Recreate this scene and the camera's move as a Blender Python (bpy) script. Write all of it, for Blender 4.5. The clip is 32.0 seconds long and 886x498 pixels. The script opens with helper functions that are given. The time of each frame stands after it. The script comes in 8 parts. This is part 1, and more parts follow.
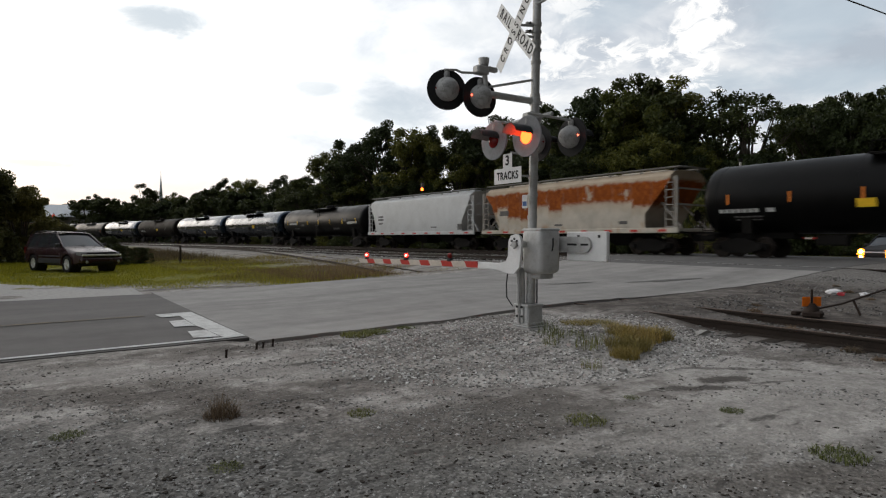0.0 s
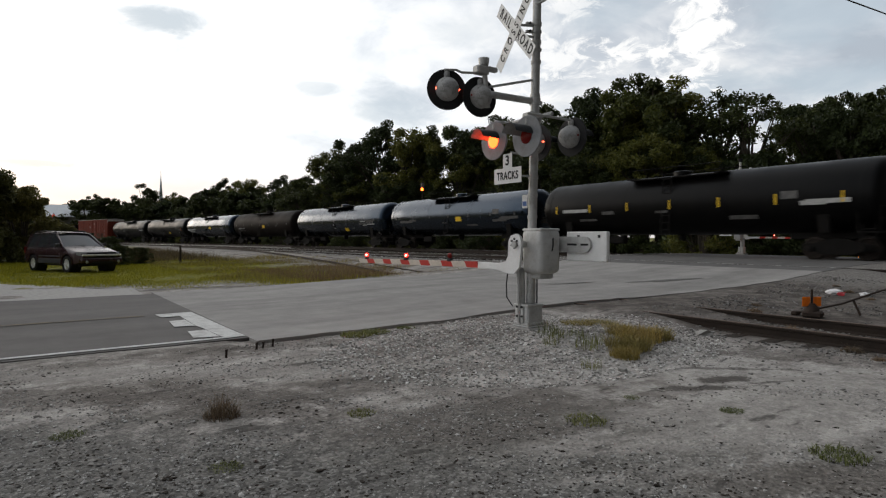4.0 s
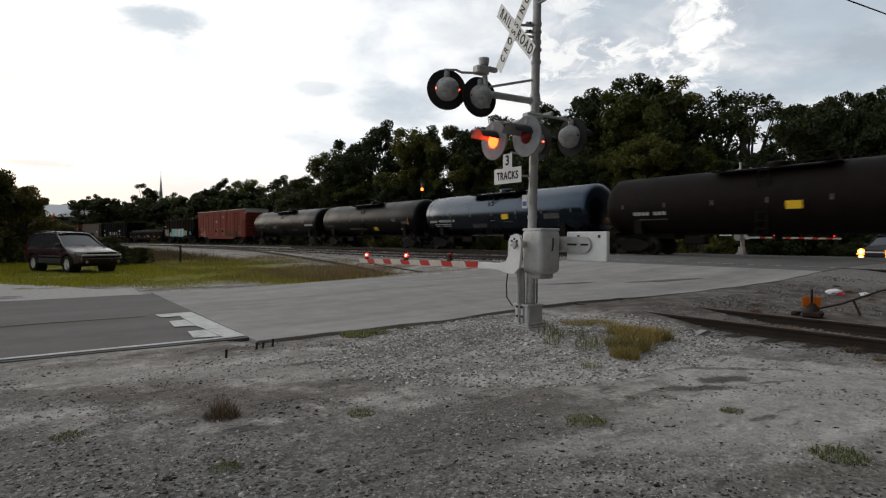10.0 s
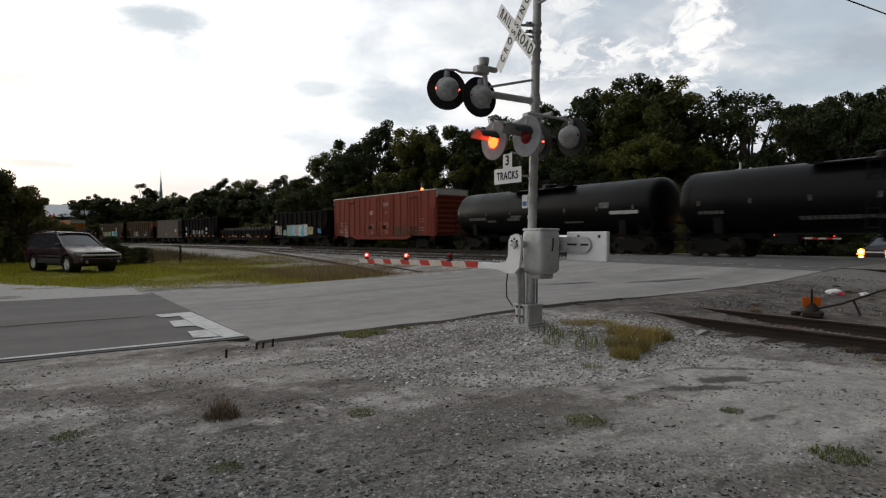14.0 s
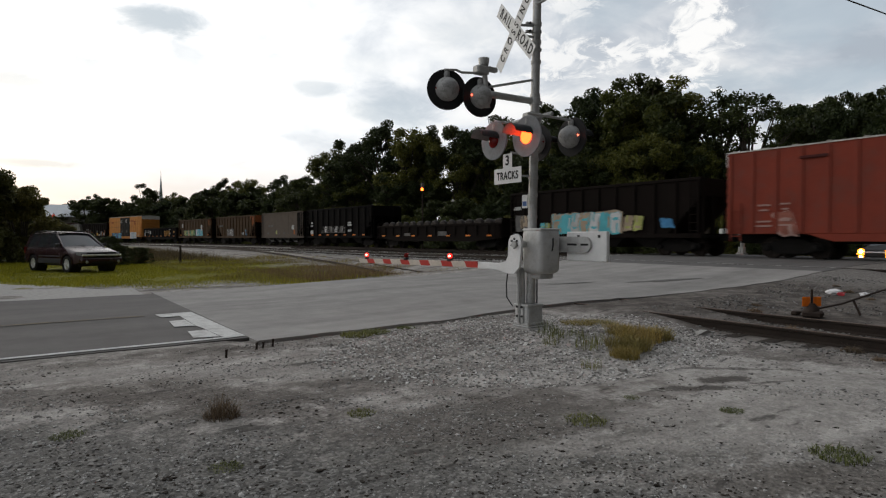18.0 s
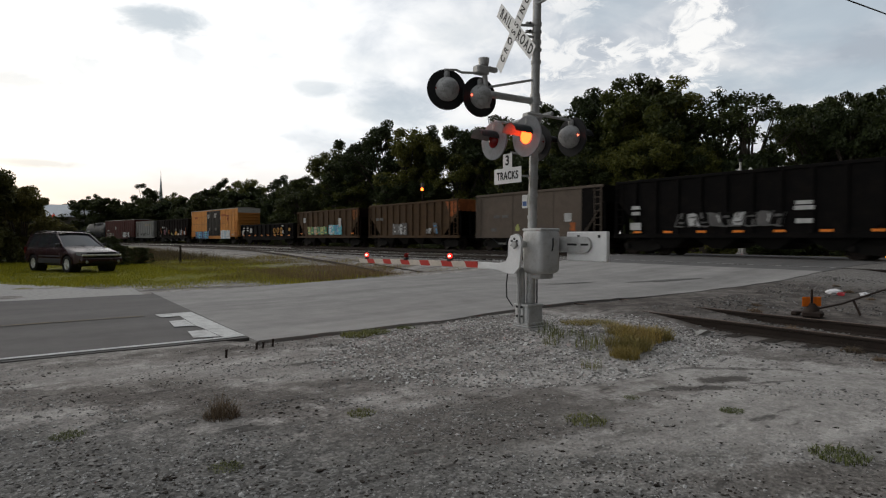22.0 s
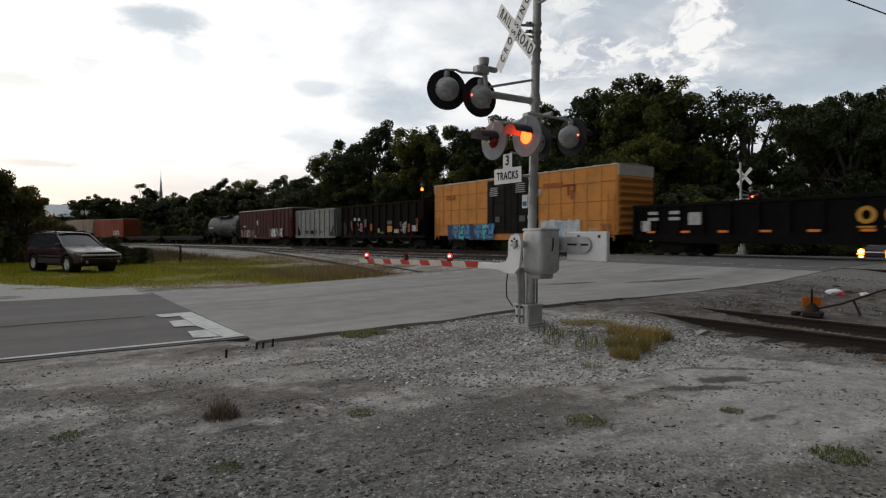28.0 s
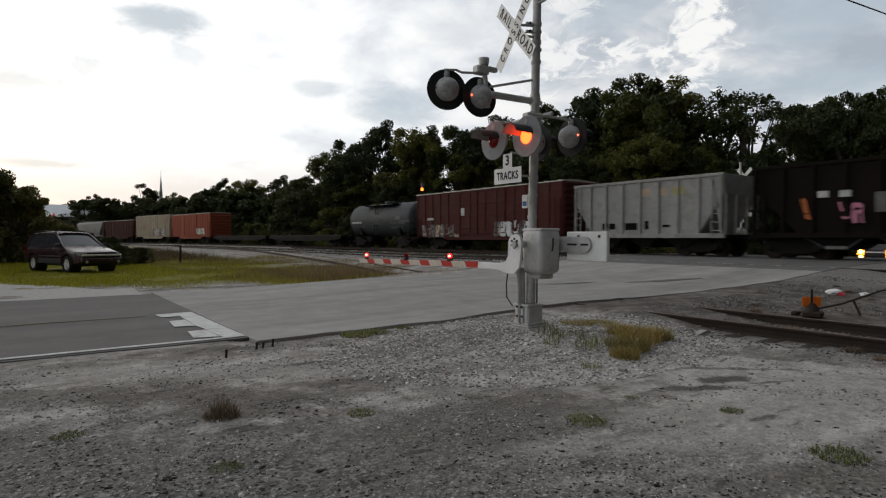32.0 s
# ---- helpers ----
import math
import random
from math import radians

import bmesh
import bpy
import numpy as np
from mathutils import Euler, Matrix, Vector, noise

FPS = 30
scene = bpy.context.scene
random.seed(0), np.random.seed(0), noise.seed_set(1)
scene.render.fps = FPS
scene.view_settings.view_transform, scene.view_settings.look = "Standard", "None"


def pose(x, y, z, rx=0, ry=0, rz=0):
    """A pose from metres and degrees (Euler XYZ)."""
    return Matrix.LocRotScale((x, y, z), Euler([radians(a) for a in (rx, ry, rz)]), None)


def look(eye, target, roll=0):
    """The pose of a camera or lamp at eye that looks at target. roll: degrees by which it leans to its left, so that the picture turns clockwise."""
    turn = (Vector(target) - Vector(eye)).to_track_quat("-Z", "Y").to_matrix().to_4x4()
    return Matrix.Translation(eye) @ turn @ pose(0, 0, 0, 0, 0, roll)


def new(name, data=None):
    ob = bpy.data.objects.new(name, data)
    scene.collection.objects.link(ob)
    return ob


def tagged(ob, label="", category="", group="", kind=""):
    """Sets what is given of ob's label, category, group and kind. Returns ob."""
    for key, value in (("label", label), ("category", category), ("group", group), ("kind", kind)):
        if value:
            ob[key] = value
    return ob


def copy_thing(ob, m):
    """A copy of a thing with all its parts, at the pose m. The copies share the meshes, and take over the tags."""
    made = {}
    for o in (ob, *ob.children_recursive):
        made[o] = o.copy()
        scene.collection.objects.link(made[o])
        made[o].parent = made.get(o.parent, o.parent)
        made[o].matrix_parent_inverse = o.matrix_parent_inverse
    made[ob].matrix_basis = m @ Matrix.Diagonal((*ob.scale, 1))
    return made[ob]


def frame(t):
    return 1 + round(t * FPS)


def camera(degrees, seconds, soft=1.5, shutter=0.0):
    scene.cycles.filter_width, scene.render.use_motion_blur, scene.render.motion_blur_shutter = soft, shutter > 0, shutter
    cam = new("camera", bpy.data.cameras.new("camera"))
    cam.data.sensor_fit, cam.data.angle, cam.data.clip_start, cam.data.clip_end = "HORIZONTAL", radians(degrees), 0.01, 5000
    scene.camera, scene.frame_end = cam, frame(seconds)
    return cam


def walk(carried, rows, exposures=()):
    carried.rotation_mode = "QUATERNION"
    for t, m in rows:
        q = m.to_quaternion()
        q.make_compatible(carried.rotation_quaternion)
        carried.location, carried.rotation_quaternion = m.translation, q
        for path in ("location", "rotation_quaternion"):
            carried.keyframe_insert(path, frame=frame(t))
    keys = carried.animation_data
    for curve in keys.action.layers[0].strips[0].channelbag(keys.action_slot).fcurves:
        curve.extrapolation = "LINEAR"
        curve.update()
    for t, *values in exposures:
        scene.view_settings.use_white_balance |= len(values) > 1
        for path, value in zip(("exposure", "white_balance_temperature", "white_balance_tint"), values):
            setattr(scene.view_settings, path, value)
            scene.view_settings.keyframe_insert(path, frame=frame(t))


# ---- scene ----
SECONDS = 32.0
EYE = Vector((0.0, 0.0, 1.5))
cam = camera(74.90, SECONDS, soft=1.2, shutter=0.5)
CAM_POSE = look(EYE, (57.905, 81.53, 1.5 - 1.943))
walk(cam, [(0.0, CAM_POSE), (SECONDS, CAM_POSE)], exposures=((0.0, 0.0), (6.0, -0.06), (13.0, -0.11), (22.0, -0.16), (SECONDS, -0.2)))

# ---- world, sun ----
world = bpy.data.worlds.new("evening_sky")
scene.world = world
world.use_nodes = True
DUSK = 0.06                                        # brightness of the sky opposite the sunset
SUN_AZ, SUN_EL = radians(16.0), radians(9.0)      # azimuth from +y towards -x
SUN_DIR = Vector((-math.sin(SUN_AZ) * math.cos(SUN_EL), math.cos(SUN_AZ) * math.cos(SUN_EL), math.sin(SUN_EL)))


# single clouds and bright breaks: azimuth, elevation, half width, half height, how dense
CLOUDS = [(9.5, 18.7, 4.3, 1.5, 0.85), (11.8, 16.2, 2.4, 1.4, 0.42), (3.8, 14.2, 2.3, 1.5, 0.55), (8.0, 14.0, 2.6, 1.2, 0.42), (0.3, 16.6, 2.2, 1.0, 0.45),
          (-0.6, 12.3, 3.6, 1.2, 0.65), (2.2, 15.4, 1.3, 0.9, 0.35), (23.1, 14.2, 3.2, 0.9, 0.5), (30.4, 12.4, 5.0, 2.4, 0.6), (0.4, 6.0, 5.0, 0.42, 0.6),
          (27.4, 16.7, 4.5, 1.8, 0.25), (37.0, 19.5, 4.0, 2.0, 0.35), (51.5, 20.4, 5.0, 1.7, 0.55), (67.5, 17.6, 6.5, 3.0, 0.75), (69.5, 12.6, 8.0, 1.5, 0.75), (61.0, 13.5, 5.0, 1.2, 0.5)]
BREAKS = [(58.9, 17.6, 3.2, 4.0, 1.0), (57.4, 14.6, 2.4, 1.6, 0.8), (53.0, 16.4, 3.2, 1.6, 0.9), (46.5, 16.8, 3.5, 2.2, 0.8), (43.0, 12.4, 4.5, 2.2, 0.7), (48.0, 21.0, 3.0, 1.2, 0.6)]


def make_world():
    nt = world.node_tree
    nt.nodes.clear()
    N = nt.nodes.new
    L = nt.links.new
    out, bg = N("ShaderNodeOutputWorld"), N("ShaderNodeBackground")
    sky = N("ShaderNodeTexSky")
    sky.sky_type, sky.sun_disc = "NISHITA", False
    sky.sun_elevation, sky.sun_rotation = SUN_EL, -SUN_AZ
    sky.air_density, sky.dust_density = 1.0, 2.0
    geo = N("ShaderNodeTexCoord")
    # project the direction on a flat cloud deck
    sep = N("ShaderNodeSeparateXYZ")
    L(geo.outputs["Generated"], sep.inputs[0])
    zc = N("ShaderNodeMath"); zc.operation = "MAXIMUM"; zc.inputs[1].default_value = 0.0
    L(sep.outputs["Z"], zc.inputs[0])
    za = N("ShaderNodeMath"); za.operation = "ADD"; za.inputs[1].default_value = 0.30
    L(zc.outputs[0], za.inputs[0])
    dv = []
    for ax in ("X", "Y"):
        d = N("ShaderNodeMath"); d.operation = "DIVIDE"
        L(sep.outputs[ax], d.inputs[0]); L(za.outputs[0], d.inputs[1])
        dv.append(d)
    comb = N("ShaderNodeCombineXYZ")
    L(dv[0].outputs[0], comb.inputs[0]); L(dv[1].outputs[0], comb.inputs[1])

    def noise_tex(scale, detail, rough, dist=0.0, off=(0, 0, 0)):
        mp = N("ShaderNodeMapping"); mp.inputs["Location"].default_value = off
        L(comb.outputs[0], mp.inputs["Vector"])
        n = N("ShaderNodeTexNoise")
        n.inputs["Scale"].default_value, n.inputs["Detail"].default_value = scale, detail
        n.inputs["Roughness"].default_value, n.inputs["Distortion"].default_value = rough, dist
        L(mp.outputs[0], n.inputs["Vector"])
        return n

    def ramp(src, stops):
        r = N("ShaderNodeValToRGB")
        el = r.color_ramp.elements
        while len(el) < len(stops):
            el.new(0.5)
        for e, (p, c) in zip(el, stops):
            e.position, e.color = p, (*c, 1)
        L(src, r.inputs["Fac"])
        return r
    big = noise_tex(1.5, 5, 0.55, 0.2, (3.1, 1.7, 0))
    small = noise_tex(4.6, 6, 0.6, 0.4, (0.4, 6.2, 0))
    mix_n = N("ShaderNodeMix"); mix_n.data_type = "FLOAT"; mix_n.inputs[0].default_value = 0.38
    L(big.outputs["Fac"], mix_n.inputs[2]); L(small.outputs["Fac"], mix_n.inputs[3])
    clouds = ramp(mix_n.outputs[0], [(0.38, (0.53, 0.59, 0.67)), (0.46, (0.70, 0.75, 0.82)), (0.51, (0.89, 0.92, 0.96)), (0.58, (1.08, 1.08, 1.08))])
    # brighter towards the sunken sun
    dot = N("ShaderNodeVectorMath"); dot.operation = "DOT_PRODUCT"
    dot.inputs[1].default_value = Vector((SUN_DIR.x, SUN_DIR.y, 0.22)).normalized()
    L(geo.outputs["Generated"], dot.inputs[0])
    glow = ramp(dot.outputs["Value"], [(0.45, (0, 0, 0)), (0.80, (0.40, 0.39, 0.37)), (0.97, (0.95, 0.88, 0.80))])
    bright = N("ShaderNodeMix"); bright.data_type = "RGBA"; bright.blend_type = "ADD"; bright.inputs[0].default_value = 1.0
    L(clouds.outputs[0], bright.inputs[6]); L(glow.outputs[0], bright.inputs[7])
    # a little of the clear sky between
    skys = N("ShaderNodeMix"); skys.data_type = "RGBA"; skys.blend_type = "MULTIPLY"; skys.inputs[0].default_value = 1.0
    L(sky.outputs[0], skys.inputs[6]); skys.inputs[7].default_value = (0.12, 0.12, 0.12, 1)
    fin = N("ShaderNodeMix"); fin.data_type = "RGBA"; fin.inputs[0].default_value = 0.9
    # azimuth and elevation in degrees, for the single clouds
    def calc(op, a, b=None):
        m = N("ShaderNodeMath"); m.operation = op
        for sock, v in zip(m.inputs, (a, b)):
            if isinstance(v, (int, float)):
                sock.default_value = v
            elif v is not None:
                L(v, sock)
        return m.outputs[0]
    az = calc("MULTIPLY", calc("ARCTAN2", sep.outputs["X"], sep.outputs["Y"]), 57.2958)
    el = calc("MULTIPLY", calc("ARCSINE", sep.outputs["Z"]), 57.2958)
    angles = N("ShaderNodeCombineXYZ")
    L(az, angles.inputs[0]); L(el, angles.inputs[1])
    torn = noise_tex(7.5, 6, 0.62, 0.5, (1.3, 4.4, 0))
    ragged_edge = calc("MULTIPLY", calc("SUBTRACT", torn.outputs["Fac"], 0.5), 1.8)

    shred = noise_tex(13.0, 7, 0.66, 0.8, (5.3, 0.4, 0))
    shredded = calc("MULTIPLY", calc("SUBTRACT", shred.outputs["Fac"], 0.5), 4.2)

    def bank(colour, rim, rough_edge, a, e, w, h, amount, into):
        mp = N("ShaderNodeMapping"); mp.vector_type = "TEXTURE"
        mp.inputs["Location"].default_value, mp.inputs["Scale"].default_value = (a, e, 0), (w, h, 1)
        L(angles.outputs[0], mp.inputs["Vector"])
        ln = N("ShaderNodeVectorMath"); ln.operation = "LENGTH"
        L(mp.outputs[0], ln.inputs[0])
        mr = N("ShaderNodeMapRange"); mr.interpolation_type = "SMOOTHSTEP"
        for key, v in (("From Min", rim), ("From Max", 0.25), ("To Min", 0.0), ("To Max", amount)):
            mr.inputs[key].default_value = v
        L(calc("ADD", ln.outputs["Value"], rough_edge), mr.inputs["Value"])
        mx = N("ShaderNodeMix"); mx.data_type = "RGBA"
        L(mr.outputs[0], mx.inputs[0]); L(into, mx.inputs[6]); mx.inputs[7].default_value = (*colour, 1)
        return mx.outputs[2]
    col = bright.outputs[2]
    # warm, thinner light low over the sunset
    low = N("ShaderNodeMapRange"); low.interpolation_type = "SMOOTHSTEP"
    for key, v in (("From Min", 9.5), ("From Max", 3.0), ("To Min", 0.0), ("To Max", 0.85)):
        low.inputs[key].default_value = v
    L(el, low.inputs["Value"])
    warm = N("ShaderNodeMix"); warm.data_type = "RGBA"
    L(low.outputs[0], warm.inputs[0]); L(col, warm.inputs[6]); warm.inputs[7].default_value = (0.98, 0.92, 0.90, 1)
    col = warm.outputs[2]
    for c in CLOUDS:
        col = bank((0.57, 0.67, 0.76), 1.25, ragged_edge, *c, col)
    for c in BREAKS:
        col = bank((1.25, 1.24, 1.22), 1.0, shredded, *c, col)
    L(skys.outputs[2], fin.inputs[6]); L(col, fin.inputs[7])
    # the half of the sky away from the sunset is much dimmer
    side = N("ShaderNodeVectorMath"); side.operation = "DOT_PRODUCT"
    side.inputs[1].default_value = Vector((SUN_DIR.x, SUN_DIR.y, 0)).normalized()
    L(geo.outputs["Generated"], side.inputs[0])
    mr = N("ShaderNodeMapRange"); mr.interpolation_type = "SMOOTHSTEP"
    for key, v in (("From Min", -0.55), ("From Max", 0.02), ("To Min", DUSK), ("To Max", 1.0)):
        mr.inputs[key].default_value = v
    L(side.outputs["Value"], mr.inputs["Value"])
    dim = N("ShaderNodeVectorMath"); dim.operation = "SCALE"
    L(fin.outputs[2], dim.inputs[0]); L(mr.outputs[0], dim.inputs["Scale"])
    L(dim.outputs[0], bg.inputs["Color"])
    bg.inputs["Strength"].default_value = 0.95
    L(bg.outputs[0], out.inputs[0])


make_world()
sun_data = bpy.data.lights.new("sun", "SUN")
sun_data.energy, sun_data.angle, sun_data.color = 0.5, radians(25), (1.0, 0.88, 0.74)
sun = new("sun", sun_data)
sun.matrix_world = look(SUN_DIR * 300, (0, 0, 0))


# ---- materials ----
MATS = {}


def nodes_of(name):
    m = bpy.data.materials.new(name)
    m.use_nodes = True
    nt = m.node_tree
    return m, nt, nt.nodes["Principled BSDF"]


def noise_node(nt, vec, scale, detail=4, rough=0.6):
    n = nt.nodes.new("ShaderNodeTexNoise")
    n.inputs["Scale"].default_value, n.inputs["Detail"].default_value, n.inputs["Roughness"].default_value = scale, detail, rough
    if vec is not None:
        nt.links.new(vec, n.inputs["Vector"])
    return n.outputs["Fac"]


def ramp_node(nt, src, stops):
    r = nt.nodes.new("ShaderNodeValToRGB")
    el = r.color_ramp.elements
    while len(el) < len(stops):
        el.new(0.5)
    for e, (p, c) in zip(el, stops):
        e.position = p
        e.color = (*c, 1) if hasattr(c, "__len__") else (c, c, c, 1)
    nt.links.new(src, r.inputs["Fac"])
    return r.outputs["Color"]


def mix_node(nt, fac, a, b, mode="MIX"):
    m = nt.nodes.new("ShaderNodeMix")
    m.data_type, m.blend_type = "RGBA", mode
    for i, v in ((0, fac), (6, a), (7, b)):
        sock = m.inputs[i]
        if isinstance(v, (int, float)):
            sock.default_value = v if i == 0 else (v, v, v, 1)
        elif isinstance(v, tuple):
            sock.default_value = (*v, 1)
        else:
            nt.links.new(v, sock)
    return m.outputs[2]


def math_node(nt, op, a, b=0.0, clamp=False):
    m = nt.nodes.new("ShaderNodeMath")
    m.operation, m.use_clamp = op, clamp
    for sock, v in zip(m.inputs, (a, b)):
        if isinstance(v, (int, float)):
            sock.default_value = v
        else:
            nt.links.new(v, sock)
    return m.outputs[0]


def step_node(nt, v, lo, hi):
    m = nt.nodes.new("ShaderNodeMapRange")
    m.interpolation_type = "SMOOTHSTEP"
    m.inputs["From Min"].default_value, m.inputs["From Max"].default_value = lo, hi
    nt.links.new(v, m.inputs["Value"])
    return m.outputs["Result"]


def bump_node(nt, bsdf, height, strength, dist):
    b = nt.nodes.new("ShaderNodeBump")
    b.inputs["Strength"].default_value, b.inputs["Distance"].default_value = strength, dist
    nt.links.new(height, b.inputs["Height"])
    nt.links.new(b.outputs[0], bsdf.inputs["Normal"])


def surf(name, base, var=0.25, scale=1.0, rough=0.6, metal=0.0, grain=40.0, bump=0.15, dist=0.01, dirt=None, dirt_amt=0.5, spec=0.18):
    """A surface of one colour with blotches, grain, roughness changes and grime."""
    if name in MATS:
        return MATS[name]
    m, nt, p = nodes_of(name)
    tc = nt.nodes.new("ShaderNodeTexCoord").outputs["Object"]
    a = noise_node(nt, tc, scale, 5, 0.6)
    g = noise_node(nt, tc, grain, 3, 0.6)
    lo = tuple(c * (1 - var) for c in base)
    hi = tuple(min(1, c * (1 + var)) for c in base)
    col = ramp_node(nt, a, [(0.32, lo), (0.68, hi)])
    col = mix_node(nt, 0.30, col, ramp_node(nt, g, [(0.3, tuple(c * 0.6 for c in base)), (0.7, tuple(min(1, c * 1.35) for c in base))]))
    if dirt:
        d = ramp_node(nt, noise_node(nt, tc, scale * 2.7, 7, 0.7), [(0.48, 0.0), (0.66, 1.0)])
        col = mix_node(nt, math_node(nt, "MULTIPLY", d, dirt_amt), col, dirt)
    nt.links.new(col, p.inputs["Base Color"])
    nt.links.new(ramp_node(nt, a, [(0.3, max(0.02, rough - 0.1)), (0.7, min(1, rough + 0.1))]), p.inputs["Roughness"])
    p.inputs["Metallic"].default_value = metal
    p.inputs["Specular IOR Level"].default_value = spec
    if bump:
        bump_node(nt, p, g, bump, dist)
    MATS[name] = m
    return m


def glow_mat(name, color, strength):
    if name in MATS:
        return MATS[name]
    m, nt, p = nodes_of(name)
    p.inputs["Base Color"].default_value = (*[c * 0.5 for c in color], 1)
    p.inputs["Emission Color"].default_value = (*color, 1)
    p.inputs["Emission Strength"].default_value = strength
    p.inputs["Roughness"].default_value = 0.3
    MATS[name] = m
    return m


def glass_mat(name, tint, rough=0.06):
    if name in MATS:
        return MATS[name]
    m, nt, p = nodes_of(name)
    p.inputs["Base Color"].default_value = (*tint, 1)
    p.inputs["Roughness"].default_value = rough
    p.inputs["Specular IOR Level"].default_value = 0.5
    MATS[name] = m
    return m


def rusty_paint(name, base):
    """Paint whose upper side panels have rusted through one by one, with stains along the sill."""
    m, nt, p = nodes_of(name)
    tc = nt.nodes.new("ShaderNodeTexCoord").outputs["Object"]
    sep = nt.nodes.new("ShaderNodeSeparateXYZ")
    nt.links.new(tc, sep.inputs[0])
    Y, Z = sep.outputs["Y"], sep.outputs["Z"]
    mp = nt.nodes.new("ShaderNodeMapping")
    mp.inputs["Scale"].default_value = (0.2, 1.0, 0.55)
    nt.links.new(tc, mp.inputs["Vector"])
    blot = noise_node(nt, mp.outputs[0], 1.3, 6, 0.62)
    fine = noise_node(nt, tc, 5.0, 5, 0.7)
    wob = math_node(nt, "MULTIPLY", math_node(nt, "SUBTRACT", blot, 0.5), 0.9)
    panel = math_node(nt, "ADD", math_node(nt, "DIVIDE", Y, 1.12), wob)
    wn = nt.nodes.new("ShaderNodeTexWhiteNoise")
    wn.noise_dimensions = "1D"
    nt.links.new(math_node(nt, "FLOOR", panel), wn.inputs["W"])
    seam = step_node(nt, math_node(nt, "ABSOLUTE", math_node(nt, "SUBTRACT", math_node(nt, "FRACT", panel), 0.5)), 0.49, 0.43)
    foot = math_node(nt, "ADD", math_node(nt, "SUBTRACT", 2.66, math_node(nt, "MULTIPLY", math_node(nt, "MULTIPLY", wn.outputs["Value"], wn.outputs["Value"]), 1.0)), math_node(nt, "MULTIPLY", math_node(nt, "SUBTRACT", fine, 0.5), 0.5))
    over = math_node(nt, "SUBTRACT", Z, foot)
    mask = math_node(nt, "MULTIPLY", step_node(nt, over, -0.12, 0.16), math_node(nt, "SUBTRACT", 1.0, step_node(nt, math_node(nt, "ADD", Z, math_node(nt, "MULTIPLY", wob, 0.8)), 3.46, 3.64)))
    mask = math_node(nt, "MULTIPLY", mask, math_node(nt, "ADD", math_node(nt, "MULTIPLY", seam, 0.1), 0.9))
    mask = math_node(nt, "MULTIPLY", mask, step_node(nt, math_node(nt, "ADD", blot, math_node(nt, "MULTIPLY", math_node(nt, "SUBTRACT", fine, 0.5), 0.25)), 0.30, 0.40))
    sill = math_node(nt, "MULTIPLY", math_node(nt, "SUBTRACT", 1.0, step_node(nt, Z, 1.35, 1.75)), step_node(nt, blot, 0.50, 0.62))
    paint = ramp_node(nt, noise_node(nt, tc, 1.3, 5, 0.6), [(0.3, tuple(c * 0.72 for c in base)), (0.7, base)])
    paint = mix_node(nt, math_node(nt, "MULTIPLY", sill, 0.6), paint, (0.34, 0.17, 0.06))
    halo = math_node(nt, "MULTIPLY", step_node(nt, over, -0.7, 0.1), 0.35)
    paint = mix_node(nt, halo, paint, (0.36, 0.21, 0.08))
    rust = ramp_node(nt, fine, [(0.3, (0.125, 0.026, 0.003)), (0.55, (0.25, 0.058, 0.005)), (0.75, (0.37, 0.115, 0.014))])
    nt.links.new(mix_node(nt, mask, paint, rust), p.inputs["Base Color"])
    p.inputs["Roughness"].default_value = 0.75
    p.inputs["Specular IOR Level"].default_value = 0.12
    bump_node(nt, p, fine, 0.15, 0.01)
    MATS[name] = m
    return m


M_BLACK = surf("black_tank_paint", (0.002, 0.002, 0.0021), 0.3, 0.8, 0.4, dirt=(0.006, 0.0055, 0.005), dirt_amt=0.35, spec=0.11, bump=0.03)
M_BLUEBLK = surf("worn_black_tank_paint", (0.0010, 0.0018, 0.0036), 0.3, 0.8, 0.22, dirt=(0.003, 0.0035, 0.0045), dirt_amt=0.3, spec=0.75, bump=0.006)
M_BLUEBLK.node_tree.nodes["Principled BSDF"].inputs["Specular Tint"].default_value = (0.52, 0.72, 1.0, 1)
M_BROWNBLK = surf("brown_black_tank_paint", (0.009, 0.0062, 0.0052), 0.35, 0.8, 0.6, dirt=(0.016, 0.011, 0.0095), dirt_amt=0.4, spec=0.06, bump=0.04)
M_GREYTANK = surf("grey_tank_paint", (0.05, 0.055, 0.06), 0.3, 0.8, 0.65, dirt=(0.05, 0.045, 0.04), dirt_amt=0.5)
M_UNDER = surf("grimy_underframe", (0.005, 0.0045, 0.004), 0.4, 2.0, 0.85, dirt=(0.013, 0.010, 0.008), dirt_amt=0.4)
M_WHEEL = surf("rusty_wheel_steel", (0.022, 0.017, 0.014), 0.4, 3.0, 0.6, metal=0.3)
M_LTGREY = surf("light_grey_hopper_paint", (0.52, 0.53, 0.53), 0.12, 0.7, 0.5, dirt=(0.34, 0.33, 0.31), dirt_amt=0.18, bump=0.03)
M_DULLGREY = surf("dull_grey_steel", (0.20, 0.20, 0.19), 0.25, 1.0, 0.6, dirt=(0.10, 0.07, 0.05), dirt_amt=0.5)
M_TANPAINT = rusty_paint("rusting_tan_paint", (0.55, 0.505, 0.43))
M_REDBOX = surf("red_oxide_boxcar_paint", (0.205, 0.041, 0.025), 0.2, 0.6, 0.82, dirt=(0.14, 0.055, 0.042), dirt_amt=0.5)
